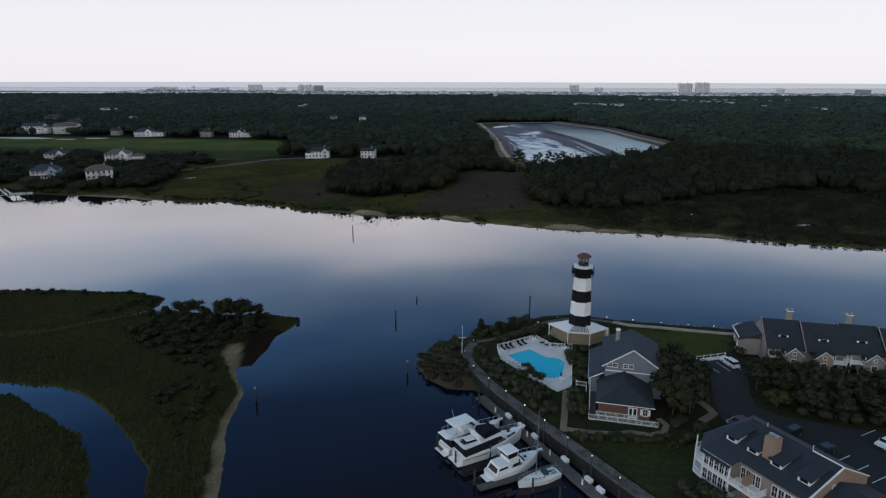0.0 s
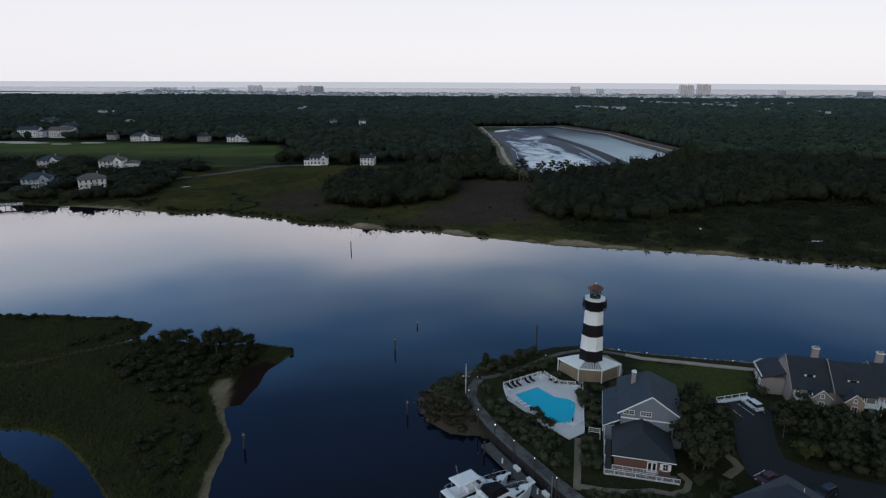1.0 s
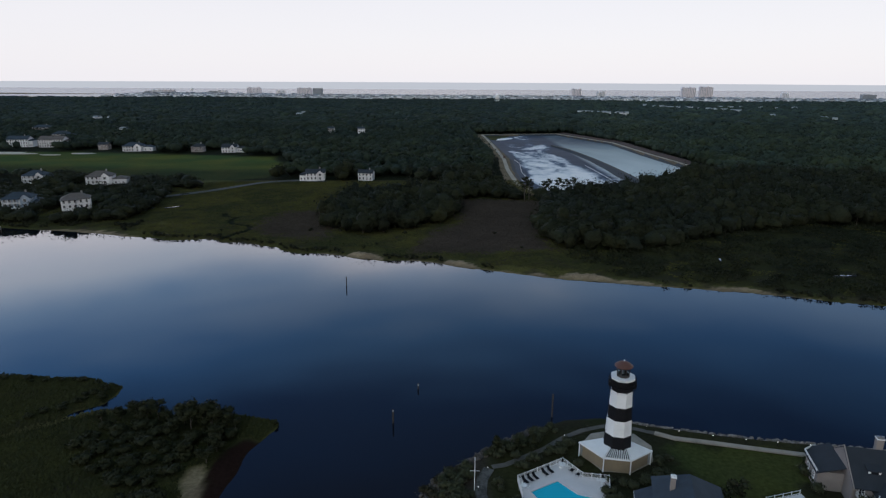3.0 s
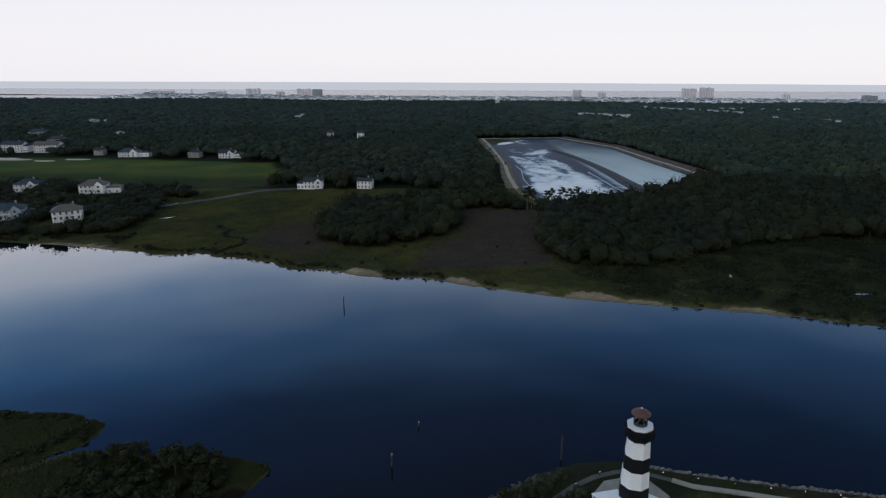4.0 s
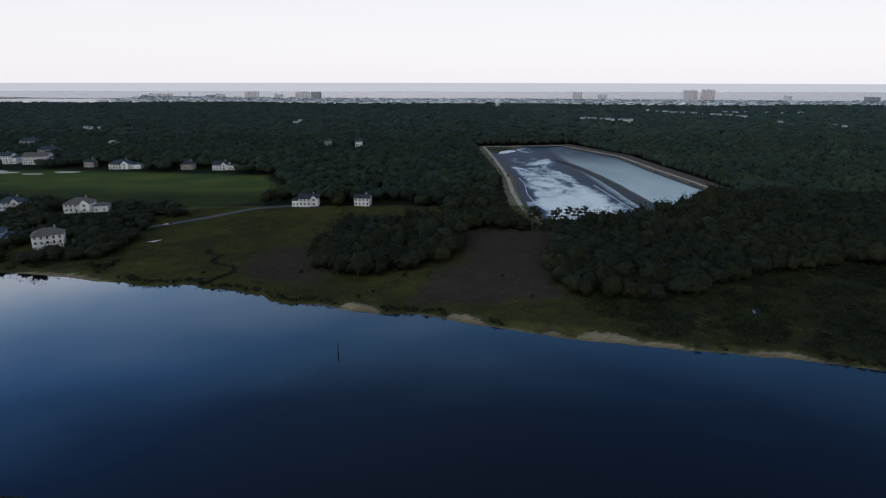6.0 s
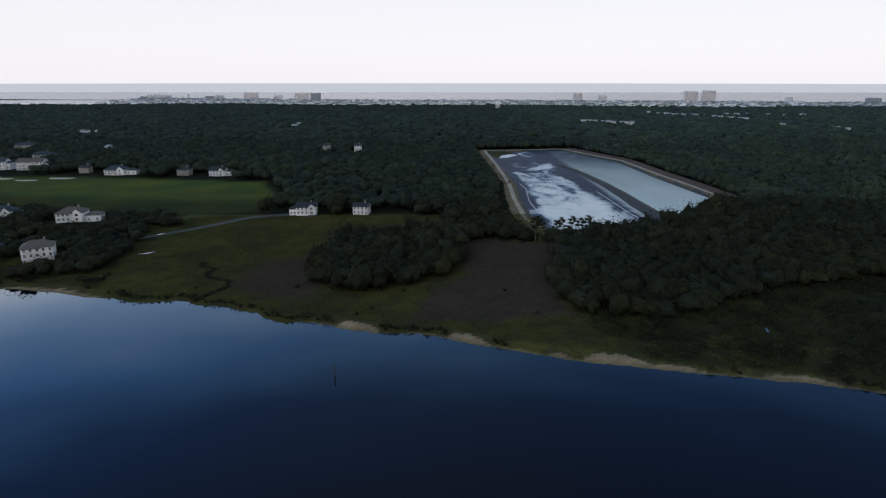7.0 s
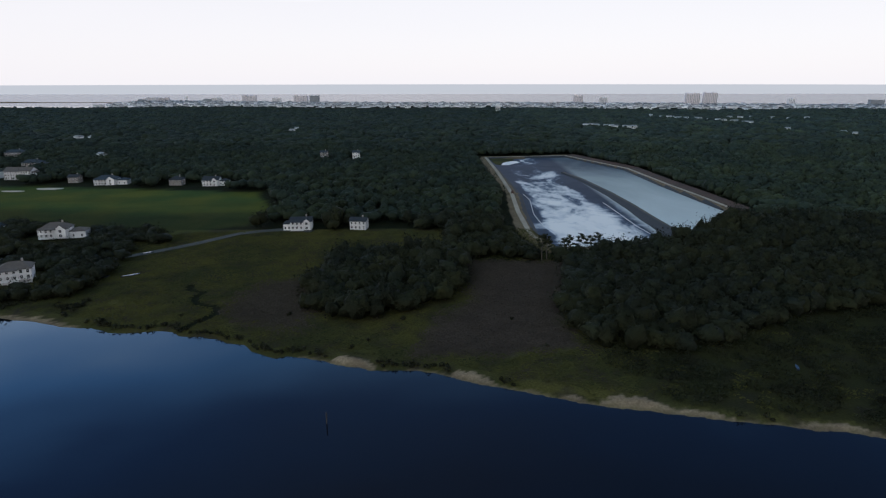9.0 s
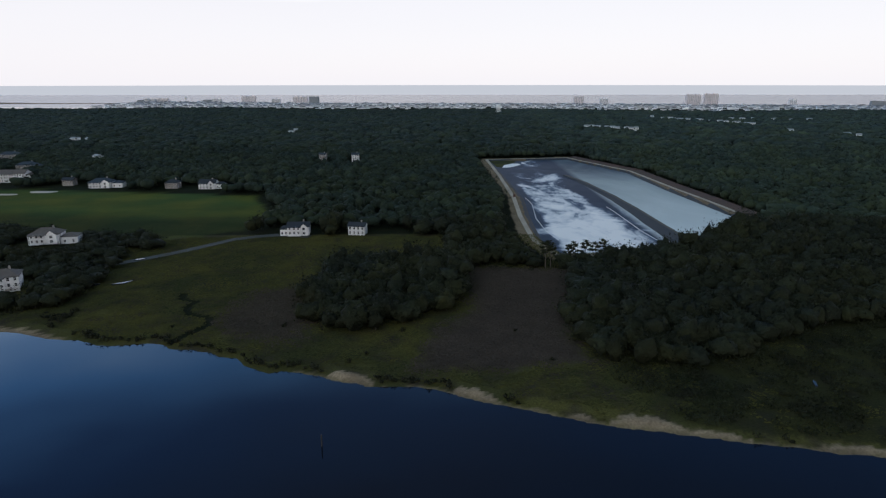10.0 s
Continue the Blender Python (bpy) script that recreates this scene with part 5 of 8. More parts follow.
# ---- boats ----
def hull(length, beam, free, bow_rise, draft=0.6, stations=14, transom=0.82, fine=2.2):
    """A hull with its deck: stations from stern (x = 0) to bow, keel below the water."""
    s = Solid()
    rows = []
    for i in range(stations + 1):
        t = i / stations
        half = beam / 2 * (transom + (1 - transom) * min(1, t * 3)) * (1 - max(0, (t - 0.35) / 0.65) ** fine)
        half = max(half, 0.03)
        sheer = free + bow_rise * t ** 1.8
        chine = half * (0.86 - 0.35 * max(0, t - 0.5))
        keel = -draft * (1 - max(0, (t - 0.7) / 0.3) ** 2 * 0.9)
        rake = length * t + (0.0 if t < 0.9 else 0.0)
        flare = 0.06 * length * t ** 4
        rows.append([(rake - flare * 0.9, 0, keel), (rake - flare * 0.6, -chine, 0.05), (rake, -half, sheer), (rake, -half * 0.97, sheer + 0.09), (rake, 0, sheer + 0.14),
                     (rake, half * 0.97, sheer + 0.09), (rake, half, sheer), (rake - flare * 0.6, chine, 0.05)])
    n = 8
    verts = [p for r in rows for p in r]
    faces = [(i * n + k, i * n + (k + 1) % n, (i + 1) * n + (k + 1) % n, (i + 1) * n + k) for i in range(stations) for k in range(n)]
    faces += [tuple(range(n - 1, -1, -1)), tuple(stations * n + k for k in range(n))]
    return s.add(verts, faces)


def house_block(x0, x1, w0, w1, z0, z1, slope_front=0.5, slope_back=0.1, tuck=0.1):
    """A superstructure block with raked ends and sides that lean in."""
    v = [(x0, -w0 / 2, z0), (x1, -w1 / 2, z0), (x1, w1 / 2, z0), (x0, w0 / 2, z0),
         (x0 + slope_back, -w0 / 2 + tuck, z1), (x1 - slope_front, -w1 / 2 + tuck, z1), (x1 - slope_front, w1 / 2 - tuck, z1), (x0 + slope_back, w0 / 2 - tuck, z1)]
    return Solid().add(v, [(3, 2, 1, 0), (4, 5, 6, 7), (0, 1, 5, 4), (1, 2, 6, 5), (2, 3, 7, 6), (3, 0, 4, 7)])


def rail_run(points, high, mat, parent, name="rail"):
    s = Solid()
    for p in points:
        s.bar(p, (p[0], p[1], p[2] + high), 0.025, 5)
    for p, q in zip(points, points[1:]):
        s.bar((p[0], p[1], p[2] + high), (q[0], q[1], q[2] + high), 0.025, 5)
    return part(name, s, mat, parent)


def bow_rail(length, beam, free, rise, t0, parent):
    pts = []
    for side in (-1, 1):
        row = []
        for k in range(7):
            t = t0 + (0.985 - t0) * k / 6
            half = beam / 2 * (1 - max(0, (t - 0.35) / 0.65) ** 2.2) * 0.94
            row.append((length * t, side * half, free + rise * t ** 1.8 + 0.1))
        pts.append(row)
    rail_run(pts[0], 0.65, steel, parent, "bow_rail")
    rail_run(pts[1], 0.65, steel, parent, "bow_rail")


def band(x0, x1, w0, w1, z0, z1, front, back, tuck):
    """A glass band that wraps a block, a finger proud of it."""
    return house_block(x0 - 0.03, x1 + 0.03, w0 + 0.05, w1 + 0.05, z0, z1, front, back, tuck)


def motor_yacht(x, y, turn, L, B, label, canvas, tall=1.0, bimini=False):
    bt = thing("motor_yacht", x, y, 0, turn, label, "yacht", "boats at the dock")
    bt.matrix_basis = bt.matrix_basis @ Matrix.Diagonal((1, 1, 1.15, 1))
    f = 1.3 * tall
    part("hull", hull(L, B, f, 0.95), gelcoat, bt)
    for side in (-1, 1):
        part("hull_line", Solid().bar((0.1, side * B * 0.418, f - 0.3), (L * 0.36, side * B * 0.503, f - 0.2), 0.035, 5), canvas_dark, bt)
    part("swim_platform", Solid().box(-0.45, 0, 0.28, 0.95, B * 0.8, 0.1), gelcoat, bt)
    # full-beam saloon with a wrap of dark glass
    cab = part("saloon", house_block(L * 0.03, L * 0.74, B * 0.92, B * 0.68, f + 0.05, f + 1.6, 2.2, 0.3, 0.34), gelcoat, bt)
    part("glass_band", band(L * 0.035, L * 0.70, B * 0.90, B * 0.66, f + 0.28, f + 1.42, 1.7, 0.2, 0.25), window_glass, cab)
    part("trunk_cabin", house_block(L * 0.62, L * 0.92, B * 0.62, B * 0.20, f + 0.35, f + 0.95, 1.5, 0.0, 0.18), gelcoat, bt)
    for side in (-1, 1):
        part("trunk_window", Solid().bar((L * 0.70, side * B * 0.26, f + 0.72), (L * 0.84, side * B * 0.165, f + 0.72), 0.2, 6), window_glass, bt)
    part("hatch", Solid().box(L * 0.77, 0, f + 0.93, 0.6, 0.6, 0.08), window_glass, bt)
    # bridge
    part("fly_deck", house_block(L * 0.02, L * 0.62, B * 0.80, B * 0.56, f + 1.58, f + 1.72, 0.5, 0.0, 0.0), gelcoat, bt)
    coam = part("fly_coaming", house_block(L * 0.27, L * 0.63, B * 0.78, B * 0.50, f + 1.62, f + 2.25, 1.0, 0.0, 0.10), gelcoat, bt)
    part("helm_screen", house_block(L * 0.44, L * 0.50, B * 0.56, B * 0.5, f + 2.1, f + 2.5, 0.3, 0.15, 0.05), window_glass, coam)
    for k in (-0.6, 0.6):
        st = part("helm_seat", Solid().box(L * 0.36, k, f + 1.62, 0.5, 0.55, 0.75), gelcoat, bt)
        part("seat_back", Solid().box(L * 0.36 - 0.25, k, f + 2.3, 0.1, 0.55, 0.4), gelcoat, st)
    if bimini:
        top = part("bimini", house_block(L * 0.10, L * 0.46, B * 0.80, B * 0.74, f + 3.45, f + 3.62, 0.35, 0.35, 0.25), canvas, bt, "pale canvas top")
        for px_ in (L * 0.14, L * 0.42):
            for sy in (-B * 0.35, B * 0.35):
                part("bimini_pole", Solid().bar((px_, sy, f + 1.6), (px_, sy, f + 3.5), 0.03), steel, top)
        part("aft_top", house_block(-L * 0.03, L * 0.08, B * 0.74, B * 0.78, f + 1.9, f + 2.05, 0.1, 0.3, 0.2), canvas, bt)
    else:
        part("fly_cover", house_block(L * 0.31, L * 0.60, B * 0.76, B * 0.52, f + 2.1, f + 3.1, 1.3, 0.5, 0.3), canvas, bt, "dark canvas cover over the bridge")
        part("aft_cover", house_block(L * 0.06, L * 0.26, B * 0.34, B * 0.40, f + 1.64, f + 2.0, 0.3, 0.3, 0.15), canvas, bt, "dark cover over the aft bench")
        part("tender", house_block(L * 0.10, L * 0.26, B * 0.30, B * 0.36, f + 1.7, f + 2.05, 0.4, 0.2, 0.1), gelcoat, bt)
    rail_run([(L * 0.27, -B * 0.39, f + 1.62), (L * 0.16, -B * 0.41, f + 1.62), (L * 0.05, -B * 0.41, f + 1.62), (L * 0.05, 0, f + 1.62), (L * 0.05, B * 0.41, f + 1.62), (L * 0.16, B * 0.41, f + 1.62), (L * 0.27, B * 0.39, f + 1.62)], 0.75, steel, bt)
    arch = Solid().bar((L * 0.28, -B * 0.38, f + 1.6), (L * 0.24, -B * 0.32, f + 3.0), 0.09).bar((L * 0.28, B * 0.38, f + 1.6), (L * 0.24, B * 0.32, f + 3.0), 0.09)
    arch.bar((L * 0.24, -B * 0.32, f + 3.0), (L * 0.24, B * 0.32, f + 3.0), 0.1)
    ar = part("radar_arch", arch, gelcoat, bt)
    part("radome", Solid().cone(L * 0.24, 0, f + 3.08, f + 3.3, 0.3, 0.22, 12), gelcoat, ar)
    part("antenna", Solid().bar((L * 0.24, B * 0.3, f + 3.0), (L * 0.20, B * 0.3, f + 5.4), 0.02, 5), gelcoat, ar)
    bow_rail(L, B, f, 0.95, 0.52, bt)
    part("pulpit", Solid().box(L * 1.0, 0, f + 0.95, 1.1, 0.5, 0.1), gelcoat, bt)
    part("transom_door", Solid().box(0.02, B * 0.2, 0.5, 0.06, 0.6, 0.75), gelcoat, bt)
    return bt


motor_yacht(0.2, 98.9, 34, 13.2, 4.0, "white motor yacht with a pale canvas top over its bridge", white_paint, 0.95, bimini=True)
motor_yacht(2.6, 95.9, 31, 14.6, 4.4, "large white motor yacht with dark windows and a dark bridge cover", canvas_dark, 1.1)


def sedan_yacht(x, y, turn, L, B):
    bt = thing("motor_yacht", x, y, 0, turn, "white cabin cruiser with a hard top and dark wrap windows", "yacht", "boats at the dock")
    bt.matrix_basis = bt.matrix_basis @ Matrix.Diagonal((1, 1, 1.15, 1))
    f = 1.25
    part("hull", hull(L, B, f, 0.8), gelcoat, bt)
    part("swim_platform", Solid().box(-0.4, 0, 0.28, 0.8, B * 0.8, 0.1), gelcoat, bt)
    aft = part("aft_cabin", house_block(L * 0.05, L * 0.34, B * 0.82, B * 0.82, f + 0.05, f + 1.25, 0.1, 0.7, 0.22), gelcoat, bt)
    part("aft_window", house_block(L * 0.055, L * 0.10, B * 0.6, B * 0.6, f + 0.3, f + 0.95, 0.0, 0.45, 0.05), window_glass, aft)
    cab = part("saloon", house_block(L * 0.34, L * 0.66, B * 0.80, B * 0.66, f + 0.05, f + 1.45, 1.2, 0.0, 0.2), gelcoat, bt)
    for side in (-1, 1):
        for a, b in ((0.09, 0.30), (0.36, 0.56)):
            w = house_block(L * a, L * b, 0.02, 0.02, f + 0.5, f + 1.05, 0.4, 0.2, 0.0)
            w.v = [(p[0], p[1] + side * (B * 0.375), p[2]) for p in w.v]
            part("side_window", w, window_glass, cab)
    part("windscreen", house_block(L * 0.58, L * 0.655, B * 0.54, B * 0.52, f + 0.6, f + 1.35, 0.7, -0.5, 0.1), window_glass, cab)
    coam = part("bridge", house_block(L * 0.30, L * 0.54, B * 0.70, B * 0.60, f + 1.4, f + 2.0, 0.5, 0.1, 0.06), gelcoat, bt)
    part("bridge_window", house_block(L * 0.30, L * 0.50, B * 0.64, B * 0.56, f + 2.0, f + 2.75, 0.4, 0.2, 0.08), window_glass, coam, "dark clear curtains")
    top = part("hard_top", house_block(L * 0.24, L * 0.50, B * 0.76, B * 0.70, f + 2.95, f + 3.12, 0.3, 0.2, 0.2), gelcoat, bt, "rounded white hard top")
    for px_ in (L * 0.27, L * 0.47):
        for sy in (-B * 0.33, B * 0.33):
            part("top_post", Solid().bar((px_, sy, f + 1.45), (px_, sy, f + 3.0), 0.05), gelcoat, top)
    part("foredeck", house_block(L * 0.62, L * 0.86, B * 0.54, B * 0.24, f + 0.2, f + 0.58, 0.8, 0.0, 0.15), gelcoat, bt)
    part("hatch", Solid().box(L * 0.72, 0, f + 0.56, 0.5, 0.5, 0.08), window_glass, bt)
    part("pulpit", Solid().box(L * 1.02, 0, f + 0.82, 1.2, 0.5, 0.1), gelcoat, bt)
    bow_rail(L, B, f, 0.8, 0.48, bt)
    part("anchor", Solid().bar((L * 1.05, 0, f + 0.8), (L * 1.09, 0, f + 0.4), 0.06).bar((L * 1.09, -0.2, f + 0.45), (L * 1.09, 0.2, f + 0.45), 0.05), steel, bt)
    return bt


sedan_yacht(7.9, 90.7, 31, 10.7, 3.8)


def sailing_boat(x, y, turn, L, B):
    bt = thing("sailing_boat", x, y, 0, turn, "small white sailing boat with bare mast and green cover", "sailing boat", "boats at the dock")
    part("hull", hull(L, B, 0.85, 0.35, 0.8, 16, 0.7, 2.0), gelcoat, bt)
    cab = part("cabin", house_block(L * 0.36, L * 0.76, B * 0.55, B * 0.34, 0.95, 1.45, 1.0, 0.1, 0.12), gelcoat, bt)
    for side in (-1, 1):
        for k in range(3):
            part("porthole", Solid().box(L * (0.42 + 0.09 * k), side * B * (0.262 - 0.02 * k), 1.12, 0.4, 0.06, 0.16), window_glass, cab)
    part("cockpit", Solid().box(L * 0.2, 0, 0.86, L * 0.26, B * 0.45, 0.14), weathered_wood, bt)
    for side in (-1, 1):
        part("bench", Solid().box(L * 0.2, side * B * 0.29, 0.95, L * 0.28, 0.35, 0.28), gelcoat, bt)
    part("spray_cover", house_block(L * 0.30, L * 0.42, B * 0.55, B * 0.48, 1.4, 1.95, 0.6, 0.0, 0.2), canvas_green, bt, "green canvas spray cover")
    mast = part("mast", Solid().cone(L * 0.56, 0, 1.4, 13.6, 0.09, 0.06, 8), steel, bt)
    part("spreader", Solid().bar((L * 0.56, -0.9, 7.6), (L * 0.56, 0.9, 7.6), 0.03, 5), steel, mast)
    boom = part("boom", Solid().bar((L * 0.55, 0, 2.3), (L * 0.14, 0, 2.35), 0.06), steel, bt)
    part("furled_sail", Solid().bar((L * 0.54, 0, 2.45), (L * 0.16, 0, 2.48), 0.15, 8, 0.1), canvas_green, boom, "furled sail under a green cover")
    for a in ((L * 0.985, 0, 1.3), (0.05, 0, 1.0)):
        part("stay", Solid().bar(a, (L * 0.56, 0, 13.4), 0.012, 4), steel, mast)
    for sy in (-B * 0.46, B * 0.46):
        part("shroud", Solid().bar((L * 0.54, sy, 1.0), (L * 0.56, sy * 0.5, 7.6), 0.012, 4).bar((L * 0.56, sy * 0.5, 7.6), (L * 0.56, 0, 13.2), 0.012, 4), steel, mast)
    bow_rail(L, B, 0.85, 0.35, 0.6, bt)
    rail_run([(0.1, -B * 0.33, 1.0), (0.1, B * 0.33, 1.0), (L * 0.2, B * 0.44, 1.0)], 0.6, steel, bt, "pushpit")
    part("wheel", Solid().cone(L * 0.13, 0, 1.1, 1.14, 0.35, 0.35, 14), steel, bt)
    return bt


sailing_boat(20.0, 92.3, 206, 8.3, 2.8)


# ---- buildings on the point ----
def window(parent, x, y, z, w, h, face, mat=None, frame=None, shutters=False):
    """A window on a wall that faces 'face' degrees (0 looks along -y), centred at x, y, its sill at z."""
    fr = new("window")
    fr.parent = parent
    fr.matrix_basis = pose(x, y, z, 0, 0, face)
    s = Solid()
    for sx in (-w / 2 - 0.05, w / 2 + 0.05):
        s.box(sx, -0.05, -0.1, 0.1, 0.14, h + 0.2)
    s.box(0, -0.05, h, w + 0.2, 0.14, 0.1).box(0, -0.08, -0.12, w + 0.3, 0.2, 0.1)
    me = s.mesh("window", frame or white_paint)
    ob = new("window", me)
    ob.parent = parent
    ob.matrix_basis = fr.matrix_basis
    bpy.data.objects.remove(fr)
    part("pane", Solid().box(0, -0.02, 0, w, 0.06, h), mat or window_glass, ob)
    part("mullion", Solid().box(0, -0.06, 0, 0.05, 0.05, h).box(0, -0.06, h / 2 - 0.025, w, 0.05, 0.05), frame or white_paint, ob)
    if shutters:
        for sx in (-w * 0.8 - 0.1, w * 0.8 + 0.1):
            part("shutter", Solid().box(sx, -0.06, 0, w * 0.5, 0.06, h), white_paint, ob)
    return ob


def rail_fence(parent, pts, z, high=1.0, name="railing", mat=None):
    s = Solid()
    for (ax, ay), (bx, by) in zip(pts, pts[1:]):
        d = math.hypot(bx - ax, by - ay)
        ang = math.atan2(by - ay, bx - ax)
        s.box((ax + bx) / 2, (ay + by) / 2, z + high - 0.08, d, 0.1, 0.08, ang)
        s.box((ax + bx) / 2, (ay + by) / 2, z + 0.1, d, 0.06, 0.06, ang)
        n = max(2, int(d / 0.22))
        for k in range(n + 1):
            big = k % 8 == 0
            s.box(ax + (bx - ax) * k / n, ay + (by - ay) * k / n, z, 0.12 if big else 0.04, 0.12 if big else 0.04, high, ang)
    return part(name, s, mat or white_paint, parent)


def gable_wall(s, x0, x1, y, z0, eave, apex, thick=0.2):
    xm = (x0 + x1) / 2
    v = [(x0, y, z0), (x1, y, z0), (x1, y, eave), (xm, y, apex), (x0, y, eave)]
    v += [(p[0], p[1] + thick, p[2]) for p in v]
    return s.add(v, [(0, 1, 2, 3, 4), (9, 8, 7, 6, 5)] + [(i, i + 5, (i + 1) % 5 + 5, (i + 1) % 5) for i in range(5)])


def build_club():
    h = thing("club_house", 35, 106, 2.6, -14, "grey club house with slate roofs and a brick front wing", "house")
    # main block, its gable towards the marina
    body = Solid().box(1.9, 17.0, 0, 11.4, 14.0, 6.2)
    gable_wall(body, -3.8, 6.8, 9.85, 5.2, 6.6, 10.3)
    wall = part("wall", body, grey_siding, h, "grey clapboard wall")
    for k in range(14):
        zc = 5.5 + 0.33 * k
        half = 5.3 if zc < 6.6 else 5.3 * (10.2 - zc) / 3.6
        if half > 0.3:
            part("clapboard", Solid().box(1.5, 9.83, zc, half * 2, 0.05, 0.05), grey_siding, wall)
    ridge, y0, y1 = 10.6, 9.4, 20.6
    for name, quad in (("roof_west", [(-4.4, y0, 6.5), (1.5, y0, ridge), (1.5, y1, ridge), (-4.4, 24.4, 6.5)]),
                       ("roof_east", [(1.5, y0, ridge), (7.6, y0 + 0.5, 6.3), (7.6, 24.4, 6.3), (1.5, y1, ridge)]),
                       ("roof_back", [(-4.4, 24.4, 6.5), (1.5, y1, ridge), (7.6, 24.4, 6.3)])):
        part("roof", Solid().slab(quad, 0.22), slate_shingle, h)
    for a, b in (((-4.5, 9.32, 6.35), (1.5, 9.32, ridge - 0.12)), ((1.5, 9.32, ridge - 0.12), (7.6, 9.8, 6.2))):
        part("rake_trim", Solid().bar(a, b, 0.13, 4), white_paint, h)
    part("eave_trim", Solid().box(1.5, 9.75, 5.3, 10.7, 0.12, 0.22), white_paint, h)
    for x in (-2.9, -1.9, 0.2, 1.2):
        window(wall, x, 9.78, 6.3, 0.85, 0.75, 0)
    chim = part("chimney", Solid().box(-1.4, 18.6, 6.5, 0.8, 0.8, 4.4), cream_siding, h, "pale square chimney")
    part("cap", Solid().box(-1.4, 18.6, 10.9, 0.96, 0.96, 0.18).box(-1.4, 18.6, 11.08, 0.5, 0.5, 0.2), white_paint, chim)
    # low wing on the pool side
    part("wing_wall", Solid().box(-5.5, 16.7, 0, 2.6, 13.6, 3.3), grey_siding, h)
    part("wing_roof", Solid().slab([(-7.1, 9.5, 3.3), (-4.0, 9.5, 5.0), (-4.0, 23.8, 5.0), (-7.1, 23.8, 3.3)], 0.2), slate_shingle, h)
    part("wing_trim", Solid().bar((-7.1, 9.45, 3.2), (-4.0, 9.45, 4.9), 0.1, 4).bar((-7.1, 9.45, 3.2), (-7.1, 23.8, 3.2), 0.09, 4), white_paint, h)
    for y in (12.0, 15.0, 18.0, 21.0):
        window(h, -6.81, y, 1.0, 1.0, 1.3, 270)
    # brick front wing with a hipped roof
    brick = part("brick_wall", Solid().box(0, 5.8, 0, 9.6, 9.6, 3.0), red_brick, h, "red brick wall")
    course = [Solid().box(0, 0, 0, 0.58, 0.06, 0.19).mesh("brick", red_brick)]
    for r in range(13):
        for k in range(16):
            x = -4.6 + 0.6 * k + (0.3 if r % 2 else 0)
            if abs(x - 1.6) < 0.95 or abs(x - 3.9) < 0.6 and 0.8 < r * 0.22 < 2.3 or x > 4.6:
                continue
            ob = part("brick", course[0], red_brick, brick)
            ob.matrix_basis = pose(x, 0.985 + rng.uniform(-0.01, 0.005), 0.1 + r * 0.22)
    a, b, c, d, e, f = (-5.4, 0.2, 3.0), (5.5, 0.2, 3.0), (5.5, 11.0, 3.0), (-5.4, 11.0, 3.0), (0, 5.2, 5.6), (0, 11.0, 5.6)
    for quad in ([a, b, e], [b, c, f, e], [d, a, e, f]):
        part("hip_roof", Solid().slab(quad, 0.2), dark_shingle, h)
    part("gutter", Solid().bar((-5.45, 0.15, 2.95), (5.55, 0.15, 2.95), 0.08, 6), white_paint, h)
    door = part("door", Solid().box(1.6, 0.94, 0.1, 1.7, 0.1, 2.15), white_paint, h, "white double glazed door")
    for x in (1.2, 2.0):
        part("pane", Solid().box(x, 0.88, 0.4, 0.5, 0.05, 1.65), window_glass, door)
    window(h, 3.9, 0.95, 0.9, 0.8, 1.25, 0, shutters=True)
    # porch and ramp
    part("porch_floor", Solid().box(0.2, -0.3, -0.2, 11.4, 2.4, 0.3), weathered_wood, h)
    part("porch_side", Solid().box(-6.0, 4.6, -0.2, 1.4, 10.6, 0.3), weathered_wood, h)
    rail_fence(h, [(-6.6, 9.6), (-6.6, -1.4), (3.2, -1.4), (6.2, -1.4)], 0.1)
    rail_fence(h, [(-5.2, 0.3), (2.6, 0.3)], 0.1, 0.95)
    part("skirt", Solid().box(-0.2, -1.45, -0.3, 12.6, 0.08, 0.45), white_paint, h)
    for x in (-6.6, -6.6):
        for y in (0.0, 4.8, 9.5):
            part("post", Solid().box(-6.6, y, 0, 0.16, 0.16, 3.1), white_paint, h)
    return h


build_club()


def dormer(parent, x, y, z, w, deep, face=0, mat=None):
    """A small shed-roofed dormer looking along -y."""
    d = new("dormer")
    m = pose(x, y, z, 0, 0, face)
    bpy.data.objects.remove(d)
    d = part("dormer", Solid().add([(-w / 2, 0, -0.1), (w / 2, 0, -0.1), (w / 2, 0, 0.95), (-w / 2, 0, 0.95), (-w / 2, deep, 0.5), (w / 2, deep, 0.5), (w / 2, deep, 1.35), (-w / 2, deep, 1.35)],
                                 [(0, 1, 2, 3), (1, 5, 6, 2), (5, 4, 7, 6), (4, 0, 3, 7), (3, 2, 6, 7), (0, 4, 5, 1)]), white_paint, parent)
    d.matrix_basis = m
    part("dormer_roof", Solid().slab([(-w / 2 - 0.3, -0.35, 1.0), (w / 2 + 0.3, -0.35, 1.0), (w / 2 + 0.3, deep + 1.6, 1.75), (-w / 2 - 0.3, deep + 1.6, 1.75)], 0.14), mat or dark_shingle, d)
    part("pane", Solid().box(0, -0.02, 0.2, w * 0.62, 0.06, 0.5), window_glass, d)
    return d


